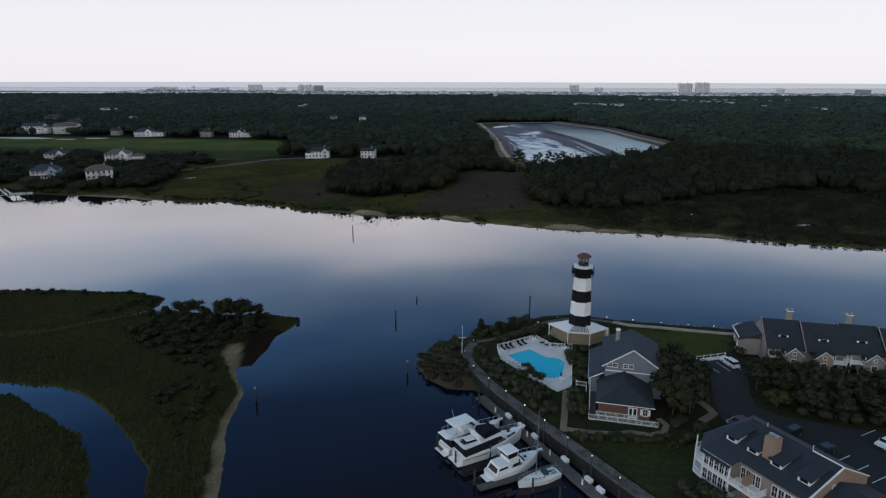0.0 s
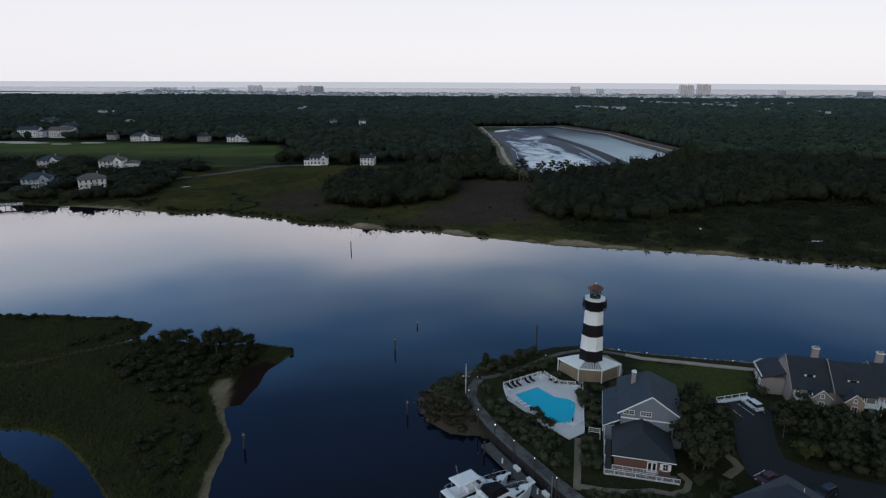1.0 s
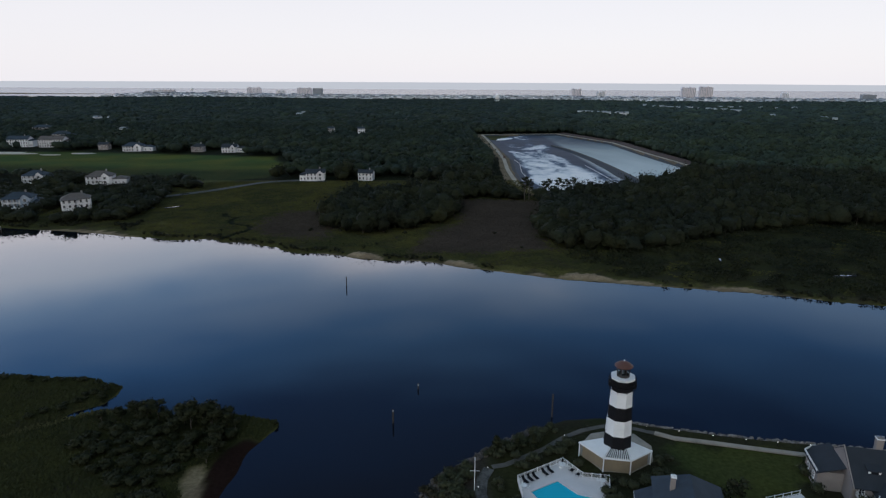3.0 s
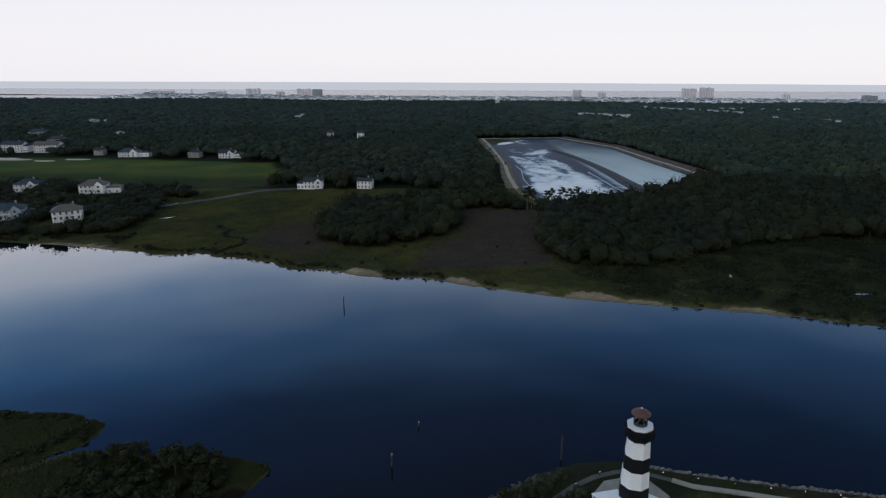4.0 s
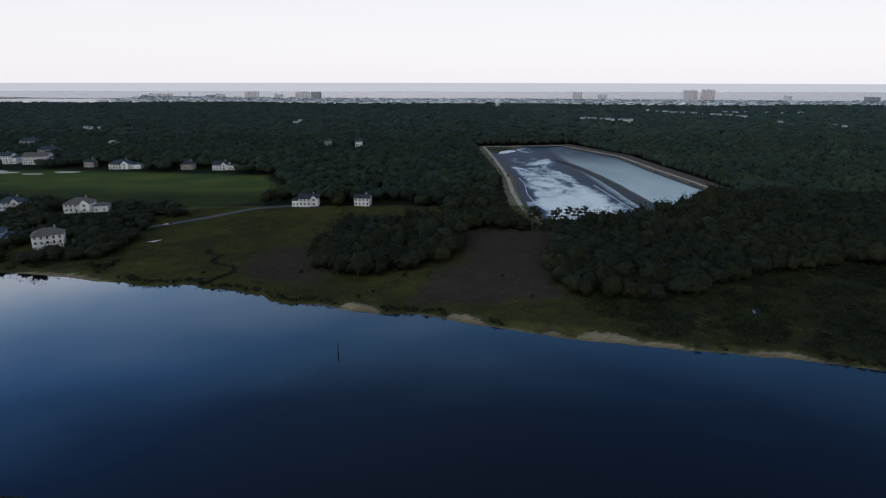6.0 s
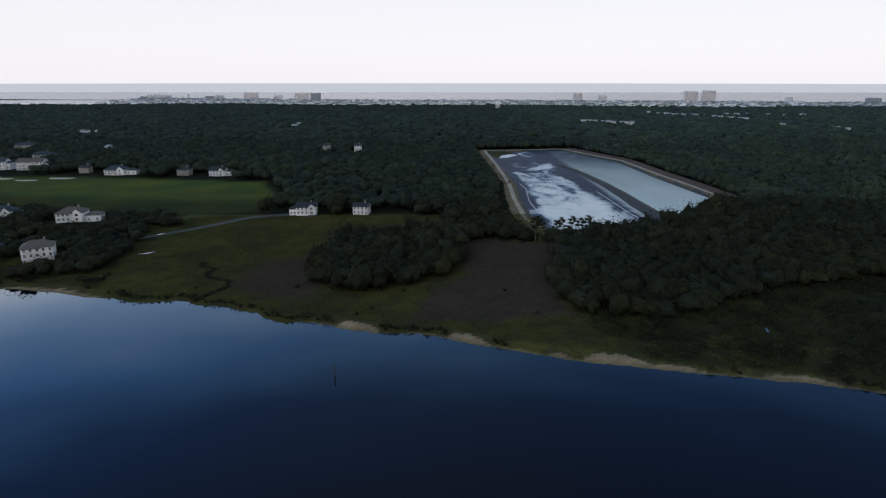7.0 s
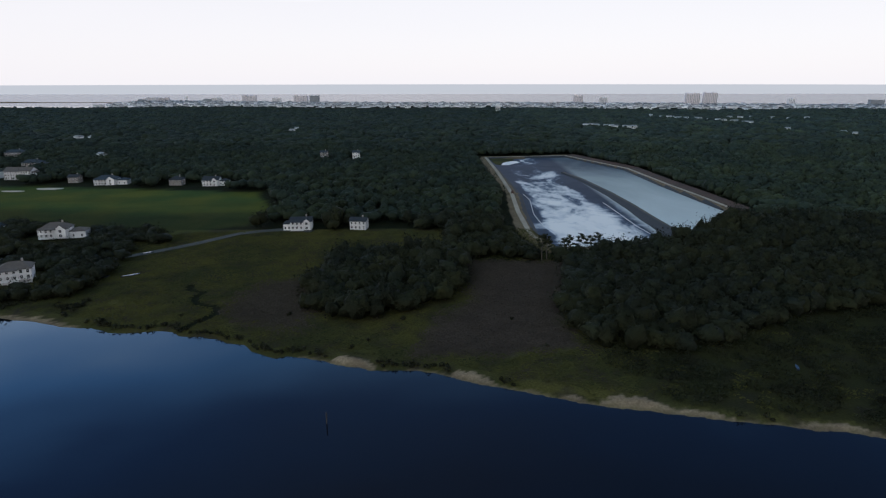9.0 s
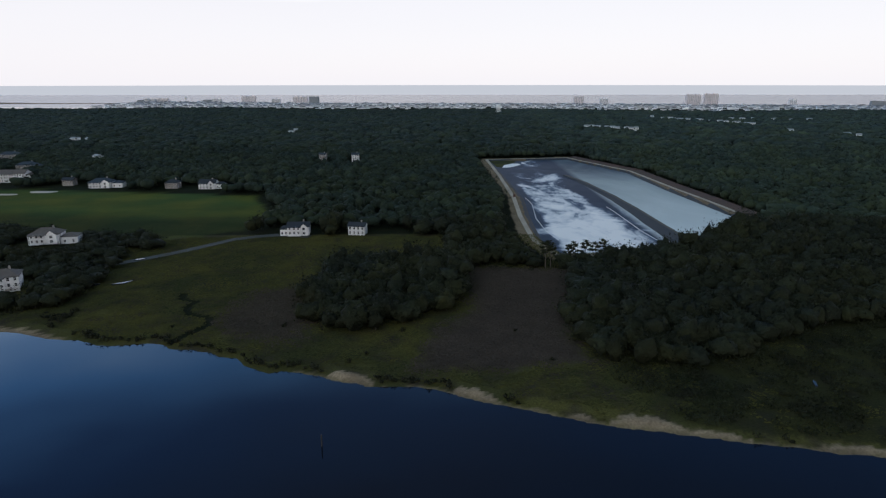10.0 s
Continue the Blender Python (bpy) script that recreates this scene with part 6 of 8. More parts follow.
def build_marina_condo():
    """Long two storey block by the car park; x runs along the ridge, -y looks to the marina."""
    h = thing("condominium", 44, 90, 2.6, math.degrees(math.atan2(-0.889, 0.457)), "two storey condominium with slate roof, dormers and white glazed balconies", "apartment house")
    part("wall", Solid().prism([(1.2, -2.0), (6.0, -2.0), (6.0, 0.2), (17.0, 0.2), (17.0, 14.4), (-1.8, 14.4), (-1.8, 2.2)], 0, 5.3), cream_siding, h)
    zr, ze = 8.9, 5.2
    part("roof", Solid().slab([(0.7, -2.7, ze), (6.2, -2.7, ze), (6.2, 7.4, zr), (2.2, 7.4, zr)], 0.22), condo_shingle, h)
    part("roof", Solid().slab([(0.7, -2.7, ze), (2.2, 7.4, zr), (-2.5, 2.0, ze)], 0.2), condo_shingle, h)
    part("roof", Solid().slab([(-2.5, 2.0, ze), (2.2, 7.4, zr), (-2.5, 14.8, ze)], 0.2), condo_shingle, h)
    part("roof", Solid().slab([(6.2, -0.6, ze + 0.9), (17.2, -0.6, ze + 0.9), (17.2, 7.4, zr), (6.2, 7.4, zr)], 0.22), condo_shingle, h)
    part("roof", Solid().slab([(2.2, 7.4, zr), (17.2, 7.4, zr), (17.2, 14.8, ze), (-2.5, 14.8, ze)], 0.22), condo_shingle, h)
    part("ridge_cap", Solid().bar((2.2, 7.4, zr), (17.2, 7.4, zr), 0.14, 6), dark_shingle, h)
    for x in (3.0, 6.8, 10.8, 15.2):
        dormer(h, x, 1.7, 6.85, 1.9, 2.4, 0, condo_shingle)
    ch = part("chimney", Solid().box(9.0, 3.0, 5.5, 1.7, 1.9, 5.2), tan_siding, h, "broad tan chimney stack")
    for k in (-0.4, 0.4):
        part("flue", Solid().cone(9.0 + k, 3.0, 10.7, 10.95, 0.28, 0.28, 10).box(9.0 + k, 3.0, 10.95, 0.7, 0.7, 0.08), steel, ch)
    # glazed sun rooms in two storeys
    for z in (0.1, 2.75):
        for k in range(5):
            window(h, 1.75 + 0.98 * k, -2.03, z + 0.35, 0.82, 1.85, 0)
        part("band", Solid().box(3.6, -2.12, z + 2.35, 5.2, 0.2, 0.3), white_paint, h)
    for x in (1.2, 2.25, 3.2, 4.2, 5.2, 6.0):
        part("corner_post", Solid().box(x, -2.14, 0, 0.16, 0.16, 5.2), white_paint, h)
    # angled corner balcony
    for z in (0.0, 2.6):
        bal = part("balcony", Solid().prism([(1.0, -2.2), (-0.8, -1.8), (-2.6, 0.6), (-2.2, 2.2), (0.5, 2.2)], z, z + 0.2), white_paint, h)
        rail_fence(bal, [(1.0, -2.1), (-0.8, -1.7), (-2.5, 0.6), (-2.2, 2.1)], z + 0.2, 1.0)
        for p in ((-0.8, -1.7), (-2.5, 0.6)):
            part("balcony_post", Solid().box(*p, z, 0.16, 0.16, 2.6), white_paint, bal)
    for z in (0.5, 3.1):
        window(h, -0.4, 0.1, z, 1.2, 1.7, -45)
    # recessed balconies of the middle stretch
    for z in (0.0, 2.6):
        bal = part("balcony", Solid().box(8.6, -1.3, z, 5.0, 2.6, 0.2), white_paint, h)
        rail_fence(bal, [(6.2, -2.5), (11.0, -2.5), (11.0, 0.1)], z + 0.2, 1.0)
        part("partition", Solid().box(8.4, -1.0, z + 0.2, 0.14, 2.4, 2.0), tan_siding, bal)
        for k in range(4):
            window(h, 6.9 + 0.85 * k, 0.16, z + 0.3, 0.7, 1.9, 0)
    for z in (0.3, 2.9):
        for k in range(4):
            window(h, 12.2 + 1.05 * k, 0.16, z + 0.2, 0.8, 1.8, 0)
    # end gable and the lower neighbour
    v = Solid().add([(17.0, -0.4, 0), (17.0, 14.6, 0), (17.0, 14.6, 5.2), (17.0, 7.4, 8.75), (17.0, -0.4, 5.9), (17.25, -0.4, 0), (17.25, 14.6, 0), (17.25, 14.6, 5.2), (17.25, 7.4, 8.75), (17.25, -0.4, 5.9)],
                    [(0, 1, 2, 3, 4), (9, 8, 7, 6, 5)] + [(i, (i + 1) % 5, (i + 1) % 5 + 5, i + 5) for i in range(5)])
    part("end_wall", v, tan_siding, h, "tan end wall")
    part("rake_trim", Solid().bar((17.3, -0.7, 5.95), (17.3, 7.4, 8.95), 0.14, 4).bar((17.3, 7.4, 8.95), (17.3, 14.8, 5.2), 0.14, 4), white_paint, h)
    window(h, 17.27, 5.6, 5.9, 0.5, 0.7, 90)
    part("lower_wall", Solid().box(22.3, 7.0, 0, 10.0, 12.0, 4.2), cream_siding, h)
    part("lower_roof", Solid().slab([(17.3, -0.2, 3.9), (27.8, -0.2, 3.9), (27.8, 7.0, 6.8), (17.3, 7.0, 6.8)], 0.2), condo_shingle, h)
    part("lower_roof", Solid().slab([(17.3, 7.0, 6.8), (27.8, 7.0, 6.8), (27.8, 14.2, 3.9), (17.3, 14.2, 3.9)], 0.2), condo_shingle, h)
    part("ridge_trim", Solid().bar((12.6, 7.4, 9.0), (17.2, 7.4, 9.0), 0.14, 4), white_paint, h)
    for x, y in ((4.0, 9.0), (11.5, 9.4)):
        part("vent_pipe", Solid().cone(x, y, 7.6, 8.7, 0.08, 0.08, 6), white_paint, h)
    return h


build_marina_condo()


def build_lawn_condo():
    """Row of steep-roofed town houses behind the car park; x runs along the ridge, -y faces the car park."""
    h = thing("condominium", 76.0, 137.6, 2.6, -13, "row of cream town houses with steep dark roofs and tall chimneys", "apartment house")
    n, w = 5, 8.2
    zr, ze = 8.6, 4.0
    part("wall", Solid().box(w * n / 2, -0.4, 0, w * n - 0.3, 11.0, 4.2), cream_siding, h)
    for i in range(n):
        off = (0.0, -0.7, 0.3, -0.7, 0.2)[i]
        x0, x1 = i * w, (i + 1) * w
        part("roof", Solid().slab([(x0, -6.9 + off, ze), (x1, -6.9 + off, ze), (x1, off, zr), (x0, off, zr)], 0.24), dark_shingle, h)
        part("roof", Solid().slab([(x0, off, zr), (x1, off, zr), (x1, 6.4 + off, ze), (x0, 6.4 + off, ze)], 0.24), dark_shingle, h)
        fire = Solid().add([(x0, -6.9 + off, ze - 0.4), (x0, off, zr), (x0, 6.4 + off, ze - 0.4), (x0, 6.4 + off, ze - 0.1), (x0, off, zr + 0.3), (x0, -6.9 + off, ze)]
                           + [(x0 + 0.2, p, q) for p, q in ((-6.9 + off, ze - 0.4), (off, zr), (6.4 + off, ze - 0.4), (6.4 + off, ze - 0.1), (off, zr + 0.3), (-6.9 + off, ze))],
                           [(0, 1, 4, 5), (1, 2, 3, 4), (6, 11, 10, 7), (7, 10, 9, 8), (5, 4, 10, 11), (4, 3, 9, 10), (0, 5, 11, 6), (2, 8, 9, 3)])
        part("party_wall", fire, cream_siding, h, "pale raised party wall")
        dormer(h, x0 + 4.2, -4.2 + off, 6.0 - 0.45, 2.1, 2.0)
        # porch gable and balcony of each house
        px0 = x0 + (5.6 if i % 2 == 0 else 3.4)
        bay = part("bay", gable_wall(Solid().box(px0, -7.4 + off, 0, 3.6, 2.4, 3.4), px0 - 1.8, px0 + 1.8, -8.6 + off, 3.3, 3.4, 5.0), tan_siding if i % 2 else cream_siding, h)
        part("bay_roof", Solid().slab([(px0 - 2.1, -8.9 + off, 3.2), (px0, -8.9 + off, 5.15), (px0, -4.6 + off, 5.15), (px0 - 2.1, -4.6 + off, 3.2)], 0.14)
             .slab([(px0, -8.9 + off, 5.15), (px0 + 2.1, -8.9 + off, 3.2), (px0 + 2.1, -4.6 + off, 3.2), (px0, -4.6 + off, 5.15)], 0.14), dark_shingle, bay)
        part("bay_trim", Solid().bar((px0 - 2.1, -8.92 + off, 3.15), (px0, -8.92 + off, 5.1), 0.09, 4).bar((px0, -8.92 + off, 5.1), (px0 + 2.1, -8.92 + off, 3.15), 0.09, 4), white_paint, bay)
        window(h, px0, -8.63 + off, 1.0, 1.0, 1.3, 0)
        window(h, px0, -8.63 + off, 3.3, 0.6, 0.7, 0)
        bx = x0 + (2.4 if i % 2 == 0 else 6.6)
        bal = part("balcony", Solid().box(bx, -7.2 + off, 2.1, 3.0, 2.2, 0.18), white_paint, h)
        rail_fence(bal, [(bx - 1.5, -6.2 + off), (bx - 1.5, -8.3 + off), (bx + 1.5, -8.3 + off), (bx + 1.5, -6.2 + off)], 2.25, 0.95)
        for sx in (-1.4, 1.4):
            part("balcony_post", Solid().box(bx + sx, -8.2 + off, 0, 0.16, 0.16, 4.0), white_paint, bal)
        part("stair", Solid().slab([(bx - 0.5, -8.3 + off, 2.2), (bx + 0.5, -8.3 + off, 2.2), (bx + 0.5, -11.2 + off, 0.1), (bx - 0.5, -11.2 + off, 0.1)], 0.2), weathered_wood, bal)
        window(h, bx - 0.6, -6.0 + off, 2.3, 0.9, 1.6, 0)
        door = part("door", Solid().box(bx + 0.7, -5.98 + off, 0.1, 0.9, 0.1, 2.05), white_paint, h, "white panelled door")
        part("door_handle", Solid().box(bx + 0.4, -6.06 + off, 1.05, 0.06, 0.06, 0.12), steel, door)
        if i < 4:
            cxx = x0 + (6.2 if i == 0 else 2.6 if i == 2 else 7.4)
            if i != 1:
                ch = part("chimney", Solid().box(cxx, 0.7 + off, 6.5, 1.2, 1.1, 4.4), cream_siding, h, "pinkish grey chimney stack")
                part("chimney_trim", Solid().box(cxx, 0.7 + off, 10.6, 1.4, 1.3, 0.2), white_paint, ch)
                for k in (-0.4, 0.4):
                    part("flue", Solid().cone(cxx + k, 0.7 + off, 10.8, 11.15, 0.2, 0.2, 8), steel, ch)
    # end wall and low side wing
    part("end_wall", Solid().add([(0.0, -6.5, 0), (0.0, 6.0, 0), (0.0, 6.0, 4.1), (0.0, 0, 8.4), (0.0, -6.5, 4.1), (0.3, -6.5, 0), (0.3, 6.0, 0), (0.3, 6.0, 4.1), (0.3, 0, 8.4), (0.3, -6.5, 4.1)],
                                 [(4, 3, 2, 1, 0), (5, 6, 7, 8, 9)] + [(i, i + 5, (i + 1) % 5 + 5, (i + 1) % 5)[::-1] for i in range(5)]), cream_siding, h)
    part("side_wall", Solid().prism([(-4.6, -2.6), (0, -2.6), (0, 5.4), (-3.0, 5.4), (-4.6, 3.8)], 0, 4.0), cream_siding, h)
    part("side_roof", Solid().slab([(-5.0, -3.0, 3.8), (0, -3.0, 5.6), (0, 5.8, 5.6), (-3.2, 5.8, 4.4), (-5.0, 4.0, 3.8)], 0.2), dark_shingle, h)
    rail_fence(h, [(-5.0, -3.0), (-5.0, 4.0), (-3.2, 5.8), (0, 5.8)], 4.2, 0.5)
    for y in (-1.0, 2.0):
        window(h, -4.62, y, 1.6, 0.9, 1.2, 270)
    return h


build_lawn_condo()

# ---- car park ----
slab_thing("car_park", [(58.6, 130.6), (67.6, 133.0), (69.0, 127.6), (66.6, 122.0), (64.2, 116.0), (63.0, 111.0), (66.4, 107.2), (76.0, 103.2), (104.0, 95.0), (104.0, 84.0), (86.0, 74.0), (66.5, 84.5), (61.5, 97.0), (54.4, 103.2), (53.8, 106.0), (55.4, 114.0), (58.8, 122.5)],
           2.72, 0.3, asphalt, "dark asphalt car park", "car park", "structure")
lines = thing("bay_lines", 0, 0, 2.726, 0, "worn white parking bay lines on asphalt", "road marking", kind="structure")
for (ax, ay), (bx, by) in (((60.9, 130.0), (61.9, 125.6)), ((63.6, 131.0), (64.7, 126.2)), ((66.4, 131.8), (67.5, 127.0)), ((67.2, 92.2), (71.2, 94.2)), ((68.6, 89.4), (72.6, 91.4)), ((70.0, 86.6), (74.0, 88.6)), ((71.4, 83.8), (75.4, 85.8)),
                           ((78.6, 97.6), (82.6, 99.6)), ((77.2, 100.4), (81.2, 102.4)), ((80.0, 94.8), (84.0, 96.8)), ((57.6, 107.4), (54.6, 105.6)), ((58.8, 101.6), (56.4, 99.0))):
    ang = math.atan2(by - ay, bx - ax)
    part("line", Solid().box((ax + bx) / 2, (ay + by) / 2, 0, math.hypot(bx - ax, by - ay), 0.12, 0.008, ang), white_paint, lines)
slab_thing("kerb_strip", [(59.0, 131.0), (67.4, 133.3), (67.2, 134.2), (58.8, 131.9)], 2.86, 0.4, pale_concrete, "pale kerb at the head of the parking bays", "kerb", "structure")
fence([(59.4, 132.2), (67.0, 134.3)], 2.7, "low white board fence behind the parking bays", 0.9, 2.0, False)


def build_car(name, paint, label, suv=True, L=4.8, W=1.85):
    c = thing(name, 0, 0, 0, 0, label, "car", "parked cars")
    H = 1.72 if suv else 1.42

    def body_ring(z, a, b, w):
        return [(a, -w, z), (b, -w, z), (b, w, z), (a, w, z)]

    prof = [(-L / 2, 0.45), (-L / 2 + 0.05, 0.95), (-L / 2 + 1.15, 1.05), (L / 2 - 0.15, 1.02), (L / 2, 0.55), (L / 2 - 0.1, 0.25), (-L / 2 + 0.1, 0.25)]
    n = len(prof)
    s = Solid()
    v = [(p, -W / 2 + (0.06 if q > 0.9 else 0), q) for p, q in prof] + [(p, W / 2 - (0.06 if q > 0.9 else 0), q) for p, q in prof]
    s.add(v, [tuple(range(n)), tuple(range(2 * n - 1, n - 1, -1))] + [(i, i + n, (i + 1) % n + n, (i + 1) % n) for i in range(n)])
    part("body", s, paint, c)
    cab = part("cabin", house_block(-L / 2 + 1.0, L / 2 - (0.25 if suv else 0.7), W - 0.16, W - 0.16, 1.0, H - 0.06, 0.35 if suv else 0.6, 0.75, 0.16), window_glass, c)
    part("roof", house_block(-L / 2 + 1.7, L / 2 - (0.5 if suv else 1.2), W - 0.44, W - 0.44, H - 0.08, H, 0.1, 0.1, 0.06), paint, cab)
    for side in (-1, 1):
        for x in (-L / 2 + 1.9, -L / 2 + 2.9):
            part("pillar", Solid().bar((x, side * (W / 2 - 0.08), 1.0), (x + 0.1, side * (W / 2 - 0.23), H - 0.05), 0.05, 4), paint, cab)
        for x in (-L / 2 + 0.92, L / 2 - 0.95):
            wh = part("wheel", Solid().bar((x, side * (W / 2 - 0.24), 0.34), (x, side * (W / 2 + 0.01), 0.34), 0.34, 16), rubber, c)
            part("rim", Solid().bar((x, side * (W / 2 - 0.1), 0.34), (x, side * (W / 2 + 0.02), 0.34), 0.2, 10), steel, wh)
        part("headlight", Solid().box(-L / 2 + 0.04, side * W * 0.36, 0.72, 0.12, 0.32, 0.16), gelcoat, c)
        part("tail_light", Solid().box(L / 2 - 0.1, side * W * 0.4, 0.75, 0.14, 0.2, 0.22), car_red, c)
        part("mirror", Solid().box(-L / 2 + 1.55, side * (W / 2 + 0.06), 1.0, 0.16, 0.16, 0.14), paint, c)
    part("bumper", Solid().box(-L / 2 - 0.02, 0, 0.3, 0.14, W * 0.92, 0.22), rubber, c)
    return c


build_car("estate_car", car_white, "white estate car parked by the lawn").matrix_basis = pose(66.0, 129.6, 2.72, 0, 0, -75)
build_car("saloon_car", car_white, "white saloon car parked in a bay", False, 4.6).matrix_basis = pose(79.6, 97.2, 2.72, 0, 0, 27)
build_car("saloon_car", car_red, "dark red saloon car parked near the path", False, 4.5).matrix_basis = pose(56.2, 104.2, 2.72, 0, 0, 30)
build_car("estate_car", car_dark, "dark estate car parked behind the condominium", True, 4.7).matrix_basis = pose(64.2, 100.4, 2.72, 0, 0, 27)
build_car("saloon_car", car_dark, "dark saloon car parked behind the condominium", False, 4.6).matrix_basis = pose(67.2, 95.2, 2.72, 0, 0, 27)


# ---- houses across the river ----
def far_house(x, y, z, turn, w, d, storeys, label, walls, roof, roof_kind="hip", porch=True, wing=0.0, stilts=0.0):
    h = thing("house", x, y, z, turn, label, "house", "houses across the river")
    sh = 2.9
    top = stilts + sh * storeys
    wl_ = part("wall", Solid().box(0, 0, stilts, w, d, top - stilts), walls, h)
    if stilts:
        for px_ in np.linspace(-w / 2 + 0.4, w / 2 - 0.4, 5):
            for py_ in (-d / 2 + 0.4, d / 2 - 0.4):
                part("stilt", Solid().box(px_, py_, 0, 0.35, 0.35, stilts), white_paint, h)
        part("ground_floor", Solid().box(0, 0.6, 0, w - 2.0, d - 2.0, stilts), walls, h)
    o, rise = 0.7, 0.28 * d
    e = [(-w / 2 - o, -d / 2 - o, top), (w / 2 + o, -d / 2 - o, top), (w / 2 + o, d / 2 + o, top), (-w / 2 - o, d / 2 + o, top)]
    if roof_kind == "hip":
        r0, r1 = (-w / 2 + d * 0.45, 0, top + rise), (w / 2 - d * 0.45, 0, top + rise)
        if r0[0] > r1[0]:
            r0 = r1 = (0, 0, top + rise)
        polys = [[e[0], e[1], r1, r0], [e[2], e[3], r0, r1], [e[1], e[2], r1], [e[3], e[0], r0]] if r0 != r1 else [[e[i], e[(i + 1) % 4], r0] for i in range(4)]
    else:
        r0, r1 = (-w / 2 - o, 0, top + rise * 0.95), (w / 2 + o, 0, top + rise * 0.95)
        polys = [[e[0], e[1], r1, r0], [e[2], e[3], r0, r1]]
        for sx in (-1, 1):
            s = Solid().add([(sx * w / 2, -d / 2, top), (sx * w / 2, d / 2, top), (sx * w / 2, 0, top + rise * 0.88), (sx * (w / 2 - 0.2), -d / 2, top), (sx * (w / 2 - 0.2), d / 2, top), (sx * (w / 2 - 0.2), 0, top + rise * 0.88)],
                  [(0, 1, 2), (5, 4, 3), (0, 3, 4, 1), (1, 4, 5, 2), (2, 5, 3, 0)])
            part("gable", s, walls, h)
    rf = part("roof", sum_slabs(polys, 0.25), roof, h)
    part("chimney", Solid().box(w * 0.22, d * 0.1, top, 0.9, 0.9, rise + 1.0), cream_siding, rf)
    n = max(3, int(w / 2.6))
    for f in range(storeys):
        for k in range(n):
            window(h, -w / 2 + w * (k + 0.5) / n, -d / 2 - 0.02, stilts + sh * f + 0.8, 1.1, 1.6, 0)
        for k in range(2):
            window(h, w / 2 + 0.02, -d / 2 + d * (k + 0.5) / 2, stilts + sh * f + 0.8, 1.0, 1.5, 90)
            window(h, -w / 2 - 0.02, -d / 2 + d * (k + 0.5) / 2, stilts + sh * f + 0.8, 1.0, 1.5, 270)
    if porch:
        for f in range(storeys):
            pz = stilts + sh * f
            p = part("porch", Solid().box(-w * 0.18, -d / 2 - 1.3, pz - 0.12, w * 0.6, 2.6, 0.2), white_paint, h)
            rail_fence(p, [(-w * 0.47, -d / 2 - 2.5), (w * 0.11, -d / 2 - 2.5)], pz + 0.08, 1.0)
            for k in range(4):
                part("column", Solid().box(-w * 0.47 + w * 0.58 * k / 3, -d / 2 - 2.5, pz, 0.25, 0.25, sh), white_paint, p)
        part("porch_roof", Solid().slab([(-w * 0.5, -d / 2 - 2.9, top - 0.1), (w * 0.14, -d / 2 - 2.9, top - 0.1), (w * 0.14, -d / 2 + 0.2, top + 0.7), (-w * 0.5, -d / 2 + 0.2, top + 0.7)], 0.16), roof, h)
    if porch and storeys == 2 and not stilts > 2:
        gx = w * 0.27
        cg = part("cross_gable", gable_wall(Solid().box(gx, -d / 2 - 0.7, stilts, w * 0.36, 1.6, top - stilts), gx - w * 0.18, gx + w * 0.18, -d / 2 - 1.5, top - 0.1, top, top + rise * 0.8), walls, h)
        part("gable_roof", sum_slabs([[(gx - w * 0.21, -d / 2 - 1.9, top - 0.2), (gx, -d / 2 - 1.9, top + rise * 0.85), (gx, 0, top + rise * 0.85), (gx - w * 0.21, 0, top - 0.2)], [(gx, -d / 2 - 1.9, top + rise * 0.85), (gx + w * 0.21, -d / 2 - 1.9, top - 0.2), (gx + w * 0.21, 0, top - 0.2), (gx, 0, top + rise * 0.85)]], 0.2), roof, cg)
        for f in range(storeys):
            window(h, gx, -d / 2 - 1.52, stilts + sh * f + 0.8, 1.6, 1.6, 0)
    if wing:
        side, wide = (1, wing) if wing > 0 else (-1, -wing)
        tw = sh * storeys * 0.8
        x0, x1 = sorted((side * w / 2, side * (w / 2 + wide)))
        part("wing_wall", Solid().box((x0 + x1) / 2, 0.5, 0, wide, d * 0.8, tw), walls, h)
        q = [(x0 - 0.4, -d * 0.4, tw), (x1 + 0.4, -d * 0.4, tw), (x1 + 0.4, d * 0.5, tw), (x0 - 0.4, d * 0.5, tw), ((x0 + x1) / 2, 0.5, tw + 2.0)]
        part("wing_roof", sum_slabs([[q[i], q[(i + 1) % 4], q[4]] for i in range(4)], 0.2), roof, h)
        for k in range(2):
            window(h, x0 + wide * (k + 0.5) / 2, -d * 0.4 + 0.48, 1.2, 1.0, 1.5, 0)
    return h


def sum_slabs(polys, thick):
    s = Solid()
    for p in polys:
        s.slab(p, thick)
    return s


